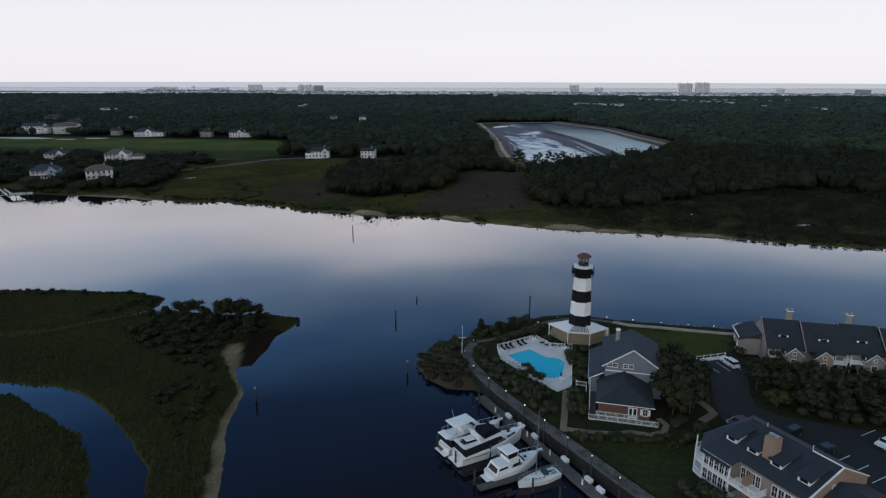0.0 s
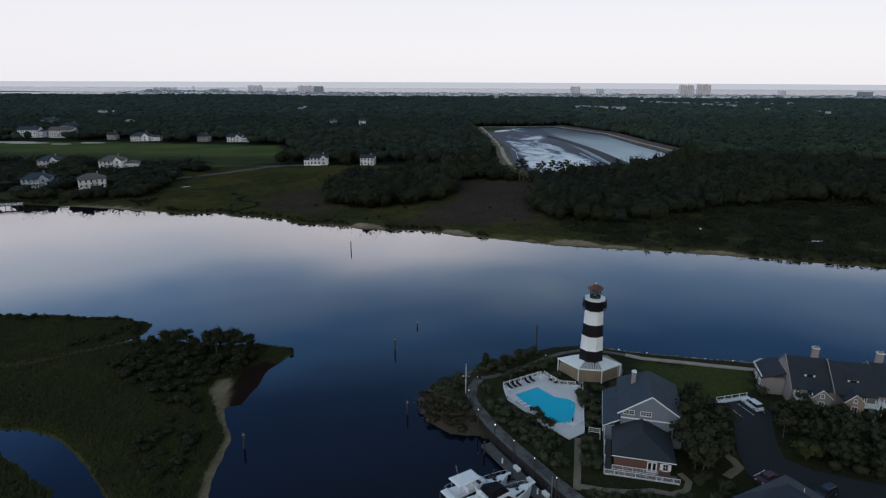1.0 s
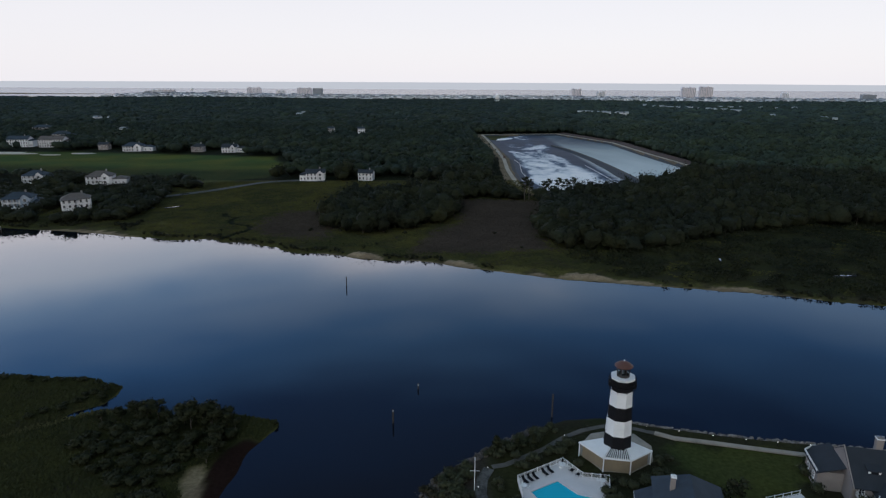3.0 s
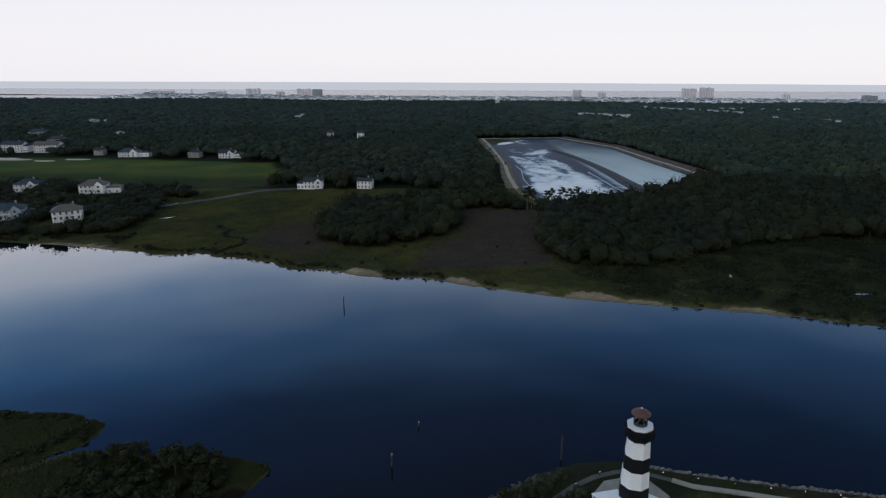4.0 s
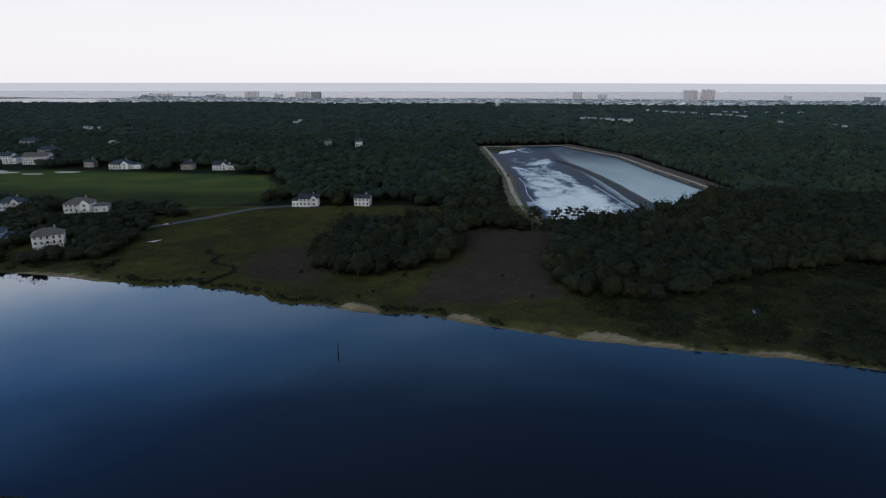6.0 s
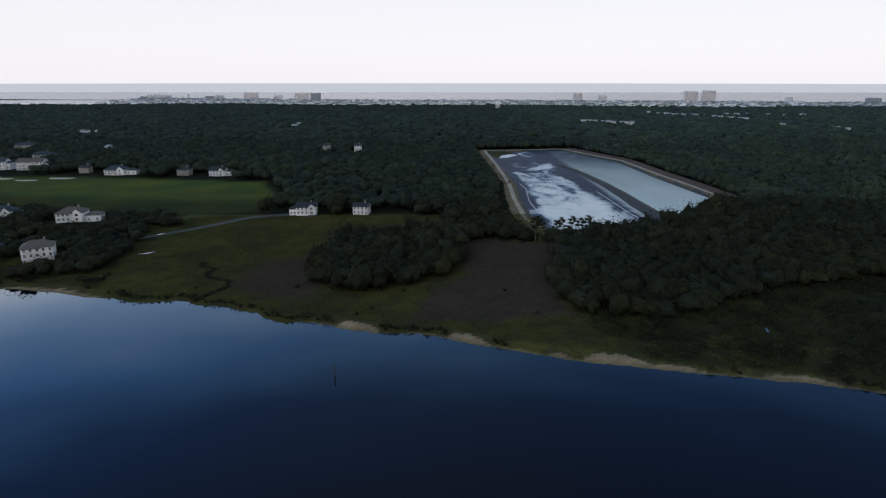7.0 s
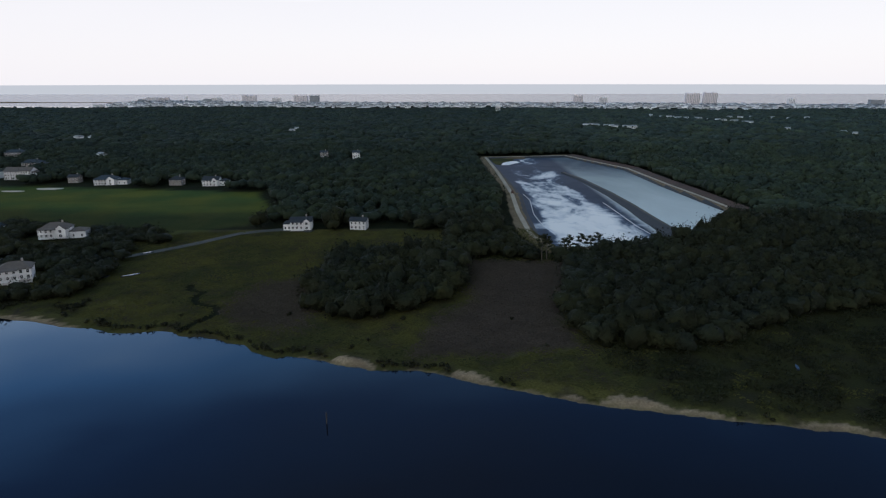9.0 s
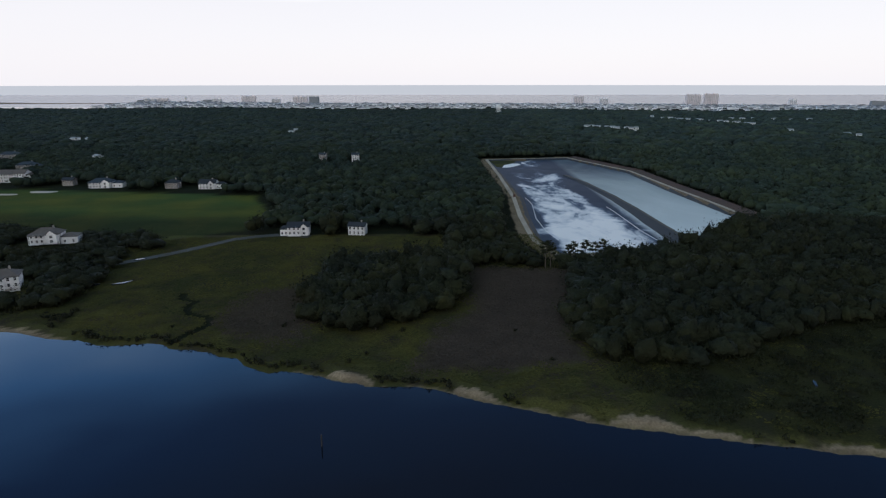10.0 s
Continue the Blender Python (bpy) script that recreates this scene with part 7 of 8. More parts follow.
HOUSES = [
    (-224, 400, 25, 15.0, 11.0, 2, "cream house with brown hip roof and porches on stilts", white_siding, brown_shingle, "hip", True, 0, 2.4),
    (-263, 407, 20, 16.0, 11.0, 2, "pale blue grey house with grey roof among trees", blue_siding, slate_shingle, "hip", True, 4.5, 1.5),
    (-256, 488, 12, 17.0, 12.0, 2, "white house with a brown roof and wide front stair", white_siding, brown_shingle, "hip", True, 10.0, 1.2),
    (-311, 499, 10, 15.0, 11.0, 2, "white house with grey hip roof behind bank trees", white_siding, slate_shingle, "hip", True, 3.5, 0),
    (-100, 506, 5, 14.0, 9.0, 2, "white house with porches at the edge of the marsh", white_siding, dark_shingle, "gable", True, -5.0, 0.8),
    (-61, 506, -8, 11.0, 8.0, 2, "small white house with a dark roof beside the wood", white_siding, dark_shingle, "gable", False, 0, 0.5),
    (-478, 733, 6, 22.0, 13.0, 3, "grey white house behind the golf course", white_siding, slate_shingle, "gable", False, 4.0, 0),
    (-440, 733, 4, 26.0, 13.0, 3, "large white three storey house behind the golf course", white_siding, brown_shingle, "gable", True, 4.0, 0),
    (-370, 708, 2, 10.0, 9.0, 2, "small pale house behind the golf course", cream_siding, dark_shingle, "gable", False, 0, 0),
    (-332, 697, 4, 20.0, 12.0, 2, "wide white house with verandas behind the golf course", white_siding, slate_shingle, "hip", True, 10.0, 0),
    (-262, 692, 0, 12.0, 10.0, 2, "pale house under trees behind the golf course", cream_siding, dark_shingle, "hip", False, 0, 0),
    (-227, 690, 0, 15.0, 11.0, 2, "white gabled house behind the golf course", white_siding, dark_shingle, "gable", True, 8.0, 0),
    (-112, 872, 8, 9.0, 8.0, 4, "white gabled house half hidden in the wood", white_siding, slate_shingle, "gable", False, 0, 0),
    (-152, 872, -10, 8.0, 7.0, 4, "small pale house half hidden in the wood", cream_siding, slate_shingle, "gable", False, 0, 0),
    (-560, 905, 5, 22.0, 12.0, 3, "grey house half hidden in the wood", cream_siding, slate_shingle, "hip", False, 0, 0),
    (-470, 800, 5, 20.0, 12.0, 3, "grey roofed house half hidden in the wood", cream_siding, slate_shingle, "hip", False, 6.0, 0),
]
for x, y, turn, w, d, st, label, walls, roof, kind, porch, wing, stilts in HOUSES:
    gz = float(land_height(np.array([float(x)]), np.array([float(y)]))[0][0])
    far_house(x, y, gz - 0.1, turn, w, d, st, label, walls, roof, kind, porch, wing, stilts)

# sand bunkers of the golf course
for x, y, a, b in ((-462, 672, 26, 9), (-440, 664, 22, 6), (-372, 668, 12, 6), (-398, 655, 10, 4)):
    gz = float(land_height(np.array([float(x)]), np.array([float(y)]))[0][0])
    ring = [(x + a * (1 + 0.15 * math.sin(3 * t)) * math.cos(t), y + b * (1 + 0.2 * math.cos(2 * t)) * math.sin(t)) for t in np.linspace(0, 2 * math.pi, 24, endpoint=False)]
    slab_thing("sand_bunker", ring, gz + 0.25, 0.6, pale_sand, "pale sand bunker in mown grass", "bunker", "structure")

marsh_road = thing("marsh_road", 0, 0, 0, 0, "grey gravel track along the edge of the marsh", "road", kind="structure")
ROAD = [(-205, 432), (-192, 441), (-180, 450), (-169, 460), (-160, 469), (-149, 482), (-139, 494), (-127, 500.5), (-115, 504), (-103, 503.5), (-92, 500)]
road_l, road_r = strip(ROAD, 6.0)
for i in range(len(ROAD) - 1):
    quad = [(p[0], p[1], float(land_height(np.array([float(p[0])]), np.array([float(p[1])]))[0][0]) + 0.35) for p in (road_r[i], road_r[i + 1], road_l[i + 1], road_l[i])]
    part("stretch", Solid().slab(quad, 0.5), gravel, marsh_road)

# pier on the far bank
pier = thing("pier", 0, 0, 0, 0, "white railed timber pier reaching into the river", "pier")
for a, b in (((-262, 362), (-246, 345)), ((-246, 345), (-236, 350))):
    ang, dd = math.atan2(b[1] - a[1], b[0] - a[0]), math.hypot(b[0] - a[0], b[1] - a[1])
    part("deck", Solid().box((a[0] + b[0]) / 2, (a[1] + b[1]) / 2, 1.6, dd, 2.4, 0.25, ang), weathered_wood, pier)
    for side in (-1.15, 1.15):
        ox, oy = -math.sin(ang) * side, math.cos(ang) * side
        rail_fence(pier, [(a[0] + ox, a[1] + oy), (b[0] + ox, b[1] + oy)], 1.8, 1.1)
    for k in range(5):
        part("pile", Solid().cone(a[0] + (b[0] - a[0]) * k / 4, a[1] + (b[1] - a[1]) * k / 4, -2, 2.6, 0.2, 0.18, 8), dark_wood, pier)

for ring in ([(-188, 404.6), (-184, 406.5), (-180.5, 408), (-182, 405.5)], [(-174, 406.5), (-170, 409.5), (-166, 412.5), (-168.5, 408)], [(-182.6, 449), (-178.6, 452.5), (-176.5, 451.5), (-180, 448)], [(122.2, 297.5), (122.9, 297.0), (123.9, 300.0), (123.8, 301.6), (122.9, 300.2)], [(160, 275.4), (165, 275.0), (170, 276.4), (164, 276.6)]):
    gz = float(land_height(np.array([ring[0][0]]), np.array([ring[0][1]]))[0][0])
    slab_thing("marsh_pool", ring, gz + 0.75, 1.2, lagoon_water, "small bright pool of standing water in the marsh", "water", "structure")

# ---- settling ponds ----
ponds = thing("settling_pond", 0, 0, 0, 0, "large grey settling pond with drifting foam, split by an earth dam", "pond", kind="structure")
part("pond_water", Solid().prism(POND, 0.5, 3.2), pond_water, ponds, "grey water with pale foam")

def inset(ring, by):
    """The outline moved inwards towards its middle line."""
    out = []
    for i, p in enumerate(ring):
        a, b = ring[i - 1], ring[(i + 1) % len(ring)]
        d = math.hypot(b[0] - a[0], b[1] - a[1])
        out.append((p[0] - by * (a[1] - b[1]) / d * SPIN, p[1] + by * (a[0] - b[0]) / d * SPIN))
    return out


SPIN = 1 if sum(a[0] * b[1] - b[0] * a[1] for a, b in zip(POND, POND[1:] + POND[:1])) < 0 else -1
inner_edge, outer_edge = inset(POND, 3.5), inset(POND, -3.5)
for i in range(len(POND)):
    k = (i + 1) % len(POND)
    part("pond_bank", Solid().slab([(*outer_edge[i], 5.03), (*outer_edge[k], 5.03), (*inner_edge[k], 3.1), (*inner_edge[i], 3.1)], 0.3), liner_dark, ponds, "dark sloping liner")
DAM = [(128, 770), (138, 722), (146, 646), (149, 590), (150, 535), (152, 478)]
for i, (a, b) in enumerate(zip(DAM, DAM[1:])):
    wa, wb = 3 + 2.7 * i, 3 + 2.7 * (i + 1)
    foot = [(a[0] - wa, a[1], 2.6), (a[0] - 1.8, a[1], 4.6), (b[0] - 1.8, b[1], 4.6), (b[0] - wb, b[1], 2.6), (a[0] + 4.5, a[1], 2.6), (a[0] + 1.8, a[1], 4.6), (b[0] + 1.8, b[1], 4.6), (b[0] + 4.5, b[1], 2.6)]
    part("dam_bank", Solid().add(foot, [(0, 1, 2, 3), (7, 6, 5, 4), (1, 5, 6, 2), (0, 4, 5, 1), (3, 2, 6, 7), (0, 3, 7, 4)]), liner_dark, ponds)
    part("dam_track", Solid().slab([(a[0] - 0.6, a[1], 4.66), (a[0] + 1.6, a[1], 4.66), (b[0] + 1.6, b[1], 4.66), (b[0] - 0.6, b[1], 4.66)], 0.04), earth, ponds)
rim = [(p[0], p[1]) for p in POND]
cxp, cyp = sum(p[0] for p in rim) / len(rim), sum(p[1] for p in rim) / len(rim)
loop = []
for p in rim:
    d = math.hypot(p[0] - cxp, p[1] - cyp)
    loop.append((p[0] + (p[0] - cxp) / d * 6, p[1] + (p[1] - cyp) / d * 6))
way("pond_road", loop + loop[:1], 3.4, 5.1, track_sand, "pale sand track round the settling pond", "track", 22.0)
# bare clay slope outside the eastern track
clay_bank = thing("clay_bank", 0, 0, 0, 0, "bare red brown clay slope outside the pond track", "bank", kind="structure")
for a, b in zip(loop[1:6], loop[2:7]):
    d = math.hypot(b[0] - a[0], b[1] - a[1])
    ox, oy = -(b[1] - a[1]) / d, (b[0] - a[0]) / d
    part("slope", Solid().slab([(a[0] + 1.8 * ox, a[1] + 1.8 * oy, 5.15), (b[0] + 1.8 * ox, b[1] + 1.8 * oy, 5.15), (b[0] + 11 * ox, b[1] + 11 * oy, 6.6), (a[0] + 11 * ox, a[1] + 11 * oy, 6.6)], 0.5), clay, clay_bank)
# grown-over spit in the far corner with foam caught behind it
spit = thing("pond_spit", 0, 0, 3.2, 0, "dark grassy mud spit in the corner of the pond", "spit", kind="structure")
part("mud", Solid().prism([(56, 902), (60, 842), (66, 838), (70, 862), (84, 878), (90, 898), (72, 905)], -0.3, 0.5, 0.1), bank_grass, spit)
part("caught_foam", Solid().prism([(66, 838), (76, 840), (92, 864), (90, 876), (82, 876), (71, 860)], -0.3, 0.12, 0.02), white_paint, spit, "white foam caught in the corner")
truck = thing("truck", 57.6, 634.8, 5.12, 84, "small red brown site truck parked on the pond track", "truck")
part("cab", house_block(1.0, 2.6, 2.0, 1.9, 0.5, 2.4, 0.5, 0.1, 0.12), red_copper, truck)
part("cab_window", house_block(2.0, 2.64, 1.9, 1.8, 1.5, 2.2, 0.35, 0.1, 0.1), window_glass, truck)
part("bed", Solid().box(-0.8, 0, 0.7, 3.4, 2.1, 0.25).box(-0.8, -1.0, 0.9, 3.4, 0.1, 0.7).box(-0.8, 1.0, 0.9, 3.4, 0.1, 0.7).box(-2.45, 0, 0.9, 0.1, 2.1, 0.7), red_copper, truck)
for wx in (-1.6, 1.7):
    for wy in (-0.95, 0.95):
        part("wheel", Solid().bar((wx, wy - 0.14, 0.45), (wx, wy + 0.14, 0.45), 0.45, 12), rubber, truck)
baffle = thing("baffle_curtain", 0, 0, 3.2, 0, "thin pale floating baffle line on the pond", "float line")
for pts in ([(68, 640), (70, 612), (65, 556), (66, 516), (70, 490)], [(129, 600), (130, 574), (131, 515), (134, 482)]):
    s = Solid()
    for a, b in zip(pts, pts[1:]):
        s.bar((*a, 0.1), (*b, 0.1), 0.24, 6)
    part("float", s, white_paint, baffle)

# ---- the coast ----
def tower_block(x, y, w, d, floors, walls, label, wings=1, crown=True):
    tb = thing("tower_block", x, y, 2, rng.uniform(-8, 8), label, "apartment tower", "towers on the coast")
    hgt = floors * 3.1
    seg = w / wings
    for k in range(wings):
        cx = -w / 2 + seg * (k + 0.5)
        hh = hgt * (1.0 if k % 2 == 0 else 0.96)
        part("wall", Solid().box(cx, (k % 2) * 2.0, 0, seg * 0.94, d, hh), walls, tb)
        part("roof", Solid().box(cx, (k % 2) * 2.0, hh, seg * 0.98, d + 1, 0.8), tower_grey if not crown else walls, tb)
        if crown:
            part("lift_house", Solid().box(cx, (k % 2) * 2.0, hh + 0.8, seg * 0.4, d * 0.5, 3.5), walls, tb)
        n = max(2, round(seg / 6.5))
        for j in range(n):
            px_ = cx - seg * 0.47 + seg * 0.94 * (j + 0.5) / n
            for f in range(floors):
                ob = part("window", pane_mesh(seg * 0.94 / n * 0.6), None, tb)
                ob.matrix_basis = pose(px_, (k % 2) * 2.0 - d / 2 - 0.05, f * 3.1 + 0.7)
    return tb


PANES = {}


def pane_mesh(w):
    key = round(w, 1)
    if key not in PANES:
        PANES[key] = Solid().box(0, 0, 0, key, 0.3, 1.7).mesh("window", tower_glass)
    return PANES[key]


TOWERS = [(-1473, 3300, 54, 20, 6, tower_pale, 3), (-1410, 3300, 56, 20, 6, tower_pink, 3), (-1118, 3240, 46, 18, 6, tower_pale, 2), (-1165, 3240, 40, 18, 5, tower_grey, 2),
          (-913, 3090, 66, 20, 11, tower_pink, 3), (-785, 3090, 40, 18, 7, tower_pale, 2), (-655, 3020, 66, 20, 11, tower_pink, 3), (-628, 3200, 48, 20, 10, tower_grey, 1), (590, 2868, 42, 18, 12, tower_pink, 3),
          (700, 2866, 36, 18, 9, tower_pale, 3), (1061, 2794, 60, 20, 15, tower_pink, 4), (1136, 2792, 57, 20, 16, tower_pink, 4), (1399, 2640, 29, 18, 9, tower_pale, 2), (1743, 2640, 56, 20, 8, tower_grey, 2),
          (-1520, 3290, 26, 18, 4, tower_grey, 1)]
for x, y, w, d, fl, m, wg in TOWERS:
    tone = "pinkish" if m is tower_pink else "pale" if m is tower_pale else "grey"
    tower_block(x, y, w, d, fl, m, tone + " seaside apartment tower on the coast", wg, m is not tower_grey)

# low holiday houses in the coast town, past counting
town_w, town_r = Solid(), Solid()
for k in range(3800):
    x = rng.uniform(-1450, 2300)
    back = coast(np.array(x)) - 60
    front = 2420 - 0.16 * x
    y = back - abs(rng.normal(0, 0.33)) * (back - front) if rng.random() < 0.8 else rng.uniform(front, back)
    if y < front:
        continue
    w, d, hh = rng.uniform(8, 20), rng.uniform(9, 14), rng.choice([4.5, 6.5, 8.5, 10.5], p=[0.3, 0.35, 0.25, 0.1])
    a = rng.uniform(-0.2, 0.2)
    town_w.box(x, y, 1.5, w, d, hh, a)
    c, s = math.cos(a), math.sin(a)
    ring = [(x + p * c - q * s, y + p * s + q * c) for p, q in ((-w / 2 - 0.6, -d / 2 - 0.6), (w / 2 + 0.6, -d / 2 - 0.6), (w / 2 + 0.6, d / 2 + 0.6), (-w / 2 - 0.6, d / 2 + 0.6))]
    town_r.prism(ring, 1.5 + hh, 1.5 + hh + rng.uniform(1.5, 3.0), 0.7)
tw = tagged(new("coast_town"), "pale low holiday houses packed along the coast", "town", kind="stuff")
part("walls", town_w, town_wall, tw)
part("roofs", town_r, town_roof, tw)
# roofs that show in gaps of the far wood: from, to, how many, width
FAR_ROOFS = [((290, 1420), (384, 1332), 10, 11), ((540, 1770), (600, 1636), 9, 15), ((605, 1622), (660, 1566), 7, 13), ((664, 1548), (668, 1470), 2, 24), ((656, 1302), (660, 1300), 1, 12), ((706, 1196), (716, 1190), 2, 11),
             ((700, 1700), (900, 1640), 6, 13), ((-287, 1297), (-280, 1290), 2, 10), ((-583, 1117), (-612, 1117), 3, 11), ((-431, 877), (-425, 880), 1, 11)]
spots = [(a[0] + (b[0] - a[0]) * (k + 0.5) / m + rng.uniform(-7, 7), a[1] + (b[1] - a[1]) * (k + 0.5) / m + rng.uniform(-14, 14), w * rng.uniform(0.5, 1.0), rng.uniform(7, 10), rng.uniform(0.4, 2.8)) for a, b, m, w in FAR_ROOFS for k in range(m)]
for x, y, w, d, hh in spots:
    sh = thing("far_building", x, y, 3, rng.uniform(-25, 25), "pale gabled building in a gap of the far wood", "building", "buildings in the far wood")
    part("wall", Solid().box(0, 0, 0, w, d, hh + 9), white_siding, sh)
    part("roof", sum_slabs([[(-w / 2 - 0.5, -d / 2 - 0.5, hh + 9), (w / 2 + 0.5, -d / 2 - 0.5, hh + 9), (w / 2 + 0.5, 0, hh + 11), (-w / 2 - 0.5, 0, hh + 11)], [(-w / 2 - 0.5, 0, hh + 11), (w / 2 + 0.5, 0, hh + 11), (w / 2 + 0.5, d / 2 + 0.5, hh + 9), (-w / 2 - 0.5, d / 2 + 0.5, hh + 9)]], 0.3), tower_grey, sh)
    for j in range(4):
        part("window", Solid().box(-w / 2 + w * (j + 0.5) / 4, -d / 2 - 0.1, hh + 5.5, w / 8, 0.3, 1.8), window_glass, sh)


def water_tower(x, y, z, high, r, label):
    wt = thing("water_tower", x, y, z, 0, label, "water tower")
    tank = Solid()
    prof = [(0.3, -1.0), (0.75, -0.75), (1.0, -0.2), (1.0, 0.3), (0.8, 0.75), (0.4, 0.98), (0.05, 1.05)]
    for (a, b), (c, d) in zip(prof, prof[1:]):
        tank.cone(0, 0, high + b * r, high + d * r, a * r, c * r, 18)
    part("tank", tank, white_paint, wt, "white rounded tank")
    for k in range(6):
        a = k * math.pi / 3
        part("leg", Solid().bar((1.1 * r * math.cos(a), 1.1 * r * math.sin(a), 0), (0.85 * r * math.cos(a), 0.85 * r * math.sin(a), high - 0.3 * r), 0.5, 6), white_paint, wt)
    part("riser", Solid().cone(0, 0, 0, high - 0.8 * r, 0.9, 0.9, 8), white_paint, wt)
    ring = Solid()
    ring_wall(ring, r * 1.18, r * 1.0, high - 0.25 * r, high - 0.15 * r, turn=0, n=18)
    part("catwalk", ring, white_paint, wt)


water_tower(168, 2040, 3, 24, 7.5, "white water tower on legs above the far wood")
water_tower(-1294, 3300, 2, 22, 6, "pale water tower on the coast")

# lagoon water between the town and the wood
for ring in ([(-2200, 2620), (-1120, 2500), (-1150, 2560), (-2200, 2760)], [(-380, 2350), (60, 2275), (420, 2245), (760, 2230), (760, 2255), (420, 2285), (60, 2320), (-380, 2385)], [(-1000, 2440), (-560, 2380), (-560, 2400), (-1000, 2470)], [(520, 2330), (1000, 2260), (1000, 2290), (520, 2370)]):
    slab_thing("lagoon", ring, 2.6, 2.0, lagoon_water, "bright still lagoon in front of the town", "water", "structure")


# ---- planting ----
def leaf_mesh(name, centres, radii, heights, per, size, mat):
    """Crown of leaf clumps round cores of inner foliage."""
    c, r, h = np.array(centres, float), np.array(radii, float), np.array(heights, float)
    v, q, tone = leaf_cloud(c, r, h, per, size, 0.45)
    nv = CROWN_DIRS[0] / np.linalg.norm(CROWN_DIRS[0], axis=1)[:, None]
    cv, tri, who = canopy(c[:, 0], c[:, 1], c[:, 2], r * 0.62, h * 0.64, 1, 0.35)
    cn = (cv - c[who]) / np.stack([r, r, h], -1)[who]
    cn /= np.linalg.norm(cn, axis=1)[:, None]
    faces = np.concatenate([q[:, [0, 1, 2]], q[:, [0, 2, 3]], tri + len(v)])
    me = raw_mesh(name, np.concatenate([v, cv]), faces, mat, True)
    toned(me, np.concatenate([0.75 + 0.3 * tone, np.full(len(cv), 1.0)]))
    me.normals_split_custom_set_from_vertices(np.concatenate([nv, cn]).tolist())
    return me


def make_tree(kind, leaf, label, high, spread, per, size, group):
    """A tree with tapered trunk, limbs and a crown of leaf clumps, for copying."""
    t = thing("tree", 0, 0, -500, 0, label, "tree", group)
    wood_ = Solid()
    wood_.bar((0, 0, -0.3), (0.1, 0.05, high * 0.3), 0.045 * high * 0.5, 8, 0.03 * high * 0.5)
    wood_.bar((0.1, 0.05, high * 0.3), (0.0, 0.15, high * 0.8), 0.03 * high * 0.5, 7, 0.03)
    cs, rs, hs = [], [], []
    limbs = 9 if kind != "pine" else 8
    for k in range(limbs):
        a = k * 2.4 + rng.uniform(-0.3, 0.3)
        if kind == "oak":
            zz, rr = high * rng.uniform(0.42, 0.88), spread * rng.uniform(0.25, 0.62)
            cr, chh = spread * rng.uniform(0.32, 0.5), high * rng.uniform(0.13, 0.2)
        elif kind == "pine":
            zz, rr = high * (0.55 + 0.43 * k / limbs), spread * (0.6 - 0.45 * k / limbs)
            cr, chh = spread * rng.uniform(0.3, 0.45), high * 0.06
        else:
            zz, rr = high * (0.16 + 0.75 * k / limbs), spread * (0.45 - 0.4 * k / limbs)
            cr, chh = spread * (0.62 - 0.42 * k / limbs), high * 0.13
        c = (rr * math.cos(a), rr * math.sin(a), zz)
        wood_.bar((0.05, 0.1, max(zz - high * 0.18, high * 0.15)), c, 0.012 * high, 5, 0.02)
        cs.append(c)
        rs.append(cr)
        hs.append(chh)
    part("trunk", wood_, bark, t)
    part("crown", leaf_mesh("crown", cs, rs, hs, per, size, leaf), None, t)
    return t


def make_shrub(leaf, label, r, high, per, size, group):
    t = thing("shrub", 0, 0, -500, 0, label, "shrub", group)
    cs, rs, hs, st = [], [], [], Solid()
    for k in range(6):
        a = k * 1.9 + rng.uniform(-0.4, 0.4)
        c = (r * 0.5 * math.cos(a) * rng.uniform(0.4, 1.1), r * 0.5 * math.sin(a) * rng.uniform(0.4, 1.1), high * rng.uniform(0.4, 0.68))
        cs.append(c)
        rs.append(r * rng.uniform(0.55, 0.78))
        hs.append(high * rng.uniform(0.28, 0.4))
        st.bar((0, 0, -0.2), c, 0.06, 5, 0.02)
    part("stem", st, bark, t)
    part("crown", leaf_mesh("crown", cs, rs, hs, per, size, leaf), None, t)
    return t


oaks = [make_tree("oak", leaf_oak, "dark green broad-leaved tree with a rounded uneven crown", 6.0, 3.4, 110, 0.3, "garden trees") for _ in range(3)]
pines = [make_tree("pine", leaf_dark, "tall pine with bare stem and a ragged flat crown", 14.0, 4.6, 70, 0.42, "pines by the pond") for _ in range(2)]
cedar = make_tree("cedar", leaf_dark, "dark upright cedar on the point", 4.6, 1.9, 150, 0.2, "garden trees")
shrubs = [make_shrub(leaf_shrub, "dense dark green garden shrub", 1.5, 2.2, 75, 0.2, "garden shrubs") for _ in range(3)]
bright = make_tree("oak", leaf_bright, "round yellow green tree beside the car park", 4.6, 3.9, 260, 0.24, "garden trees")
scrub = [make_shrub(leaf_dark, "dark wax myrtle bush on the marsh island", 2.4, 2.8, 80, 0.3, "island bushes") for _ in range(3)]
isle_trees = [make_tree("oak", leaf_dark, "dark spreading tree on the marsh island", 6.4, 3.6, 110, 0.34, "island trees") for _ in range(2)]


def ground_at(x, y):
    return float(land_height(np.array([float(x)]), np.array([float(y)]))[0][0])


used = set()


def plant(proto, x, y, size=1.0, tall=None):
    k = proto.name
    m = pose(x, y, max(ground_at(x, y), 0.1) - 0.05, 0, 0, rng.uniform(0, 360)) @ Matrix.Diagonal((size, size, tall or size, 1))
    if k not in used:
        used.add(k)
        proto.matrix_basis = m
    else:
        o = copy_thing(proto, Matrix.Identity(4))
        o.matrix_basis = m


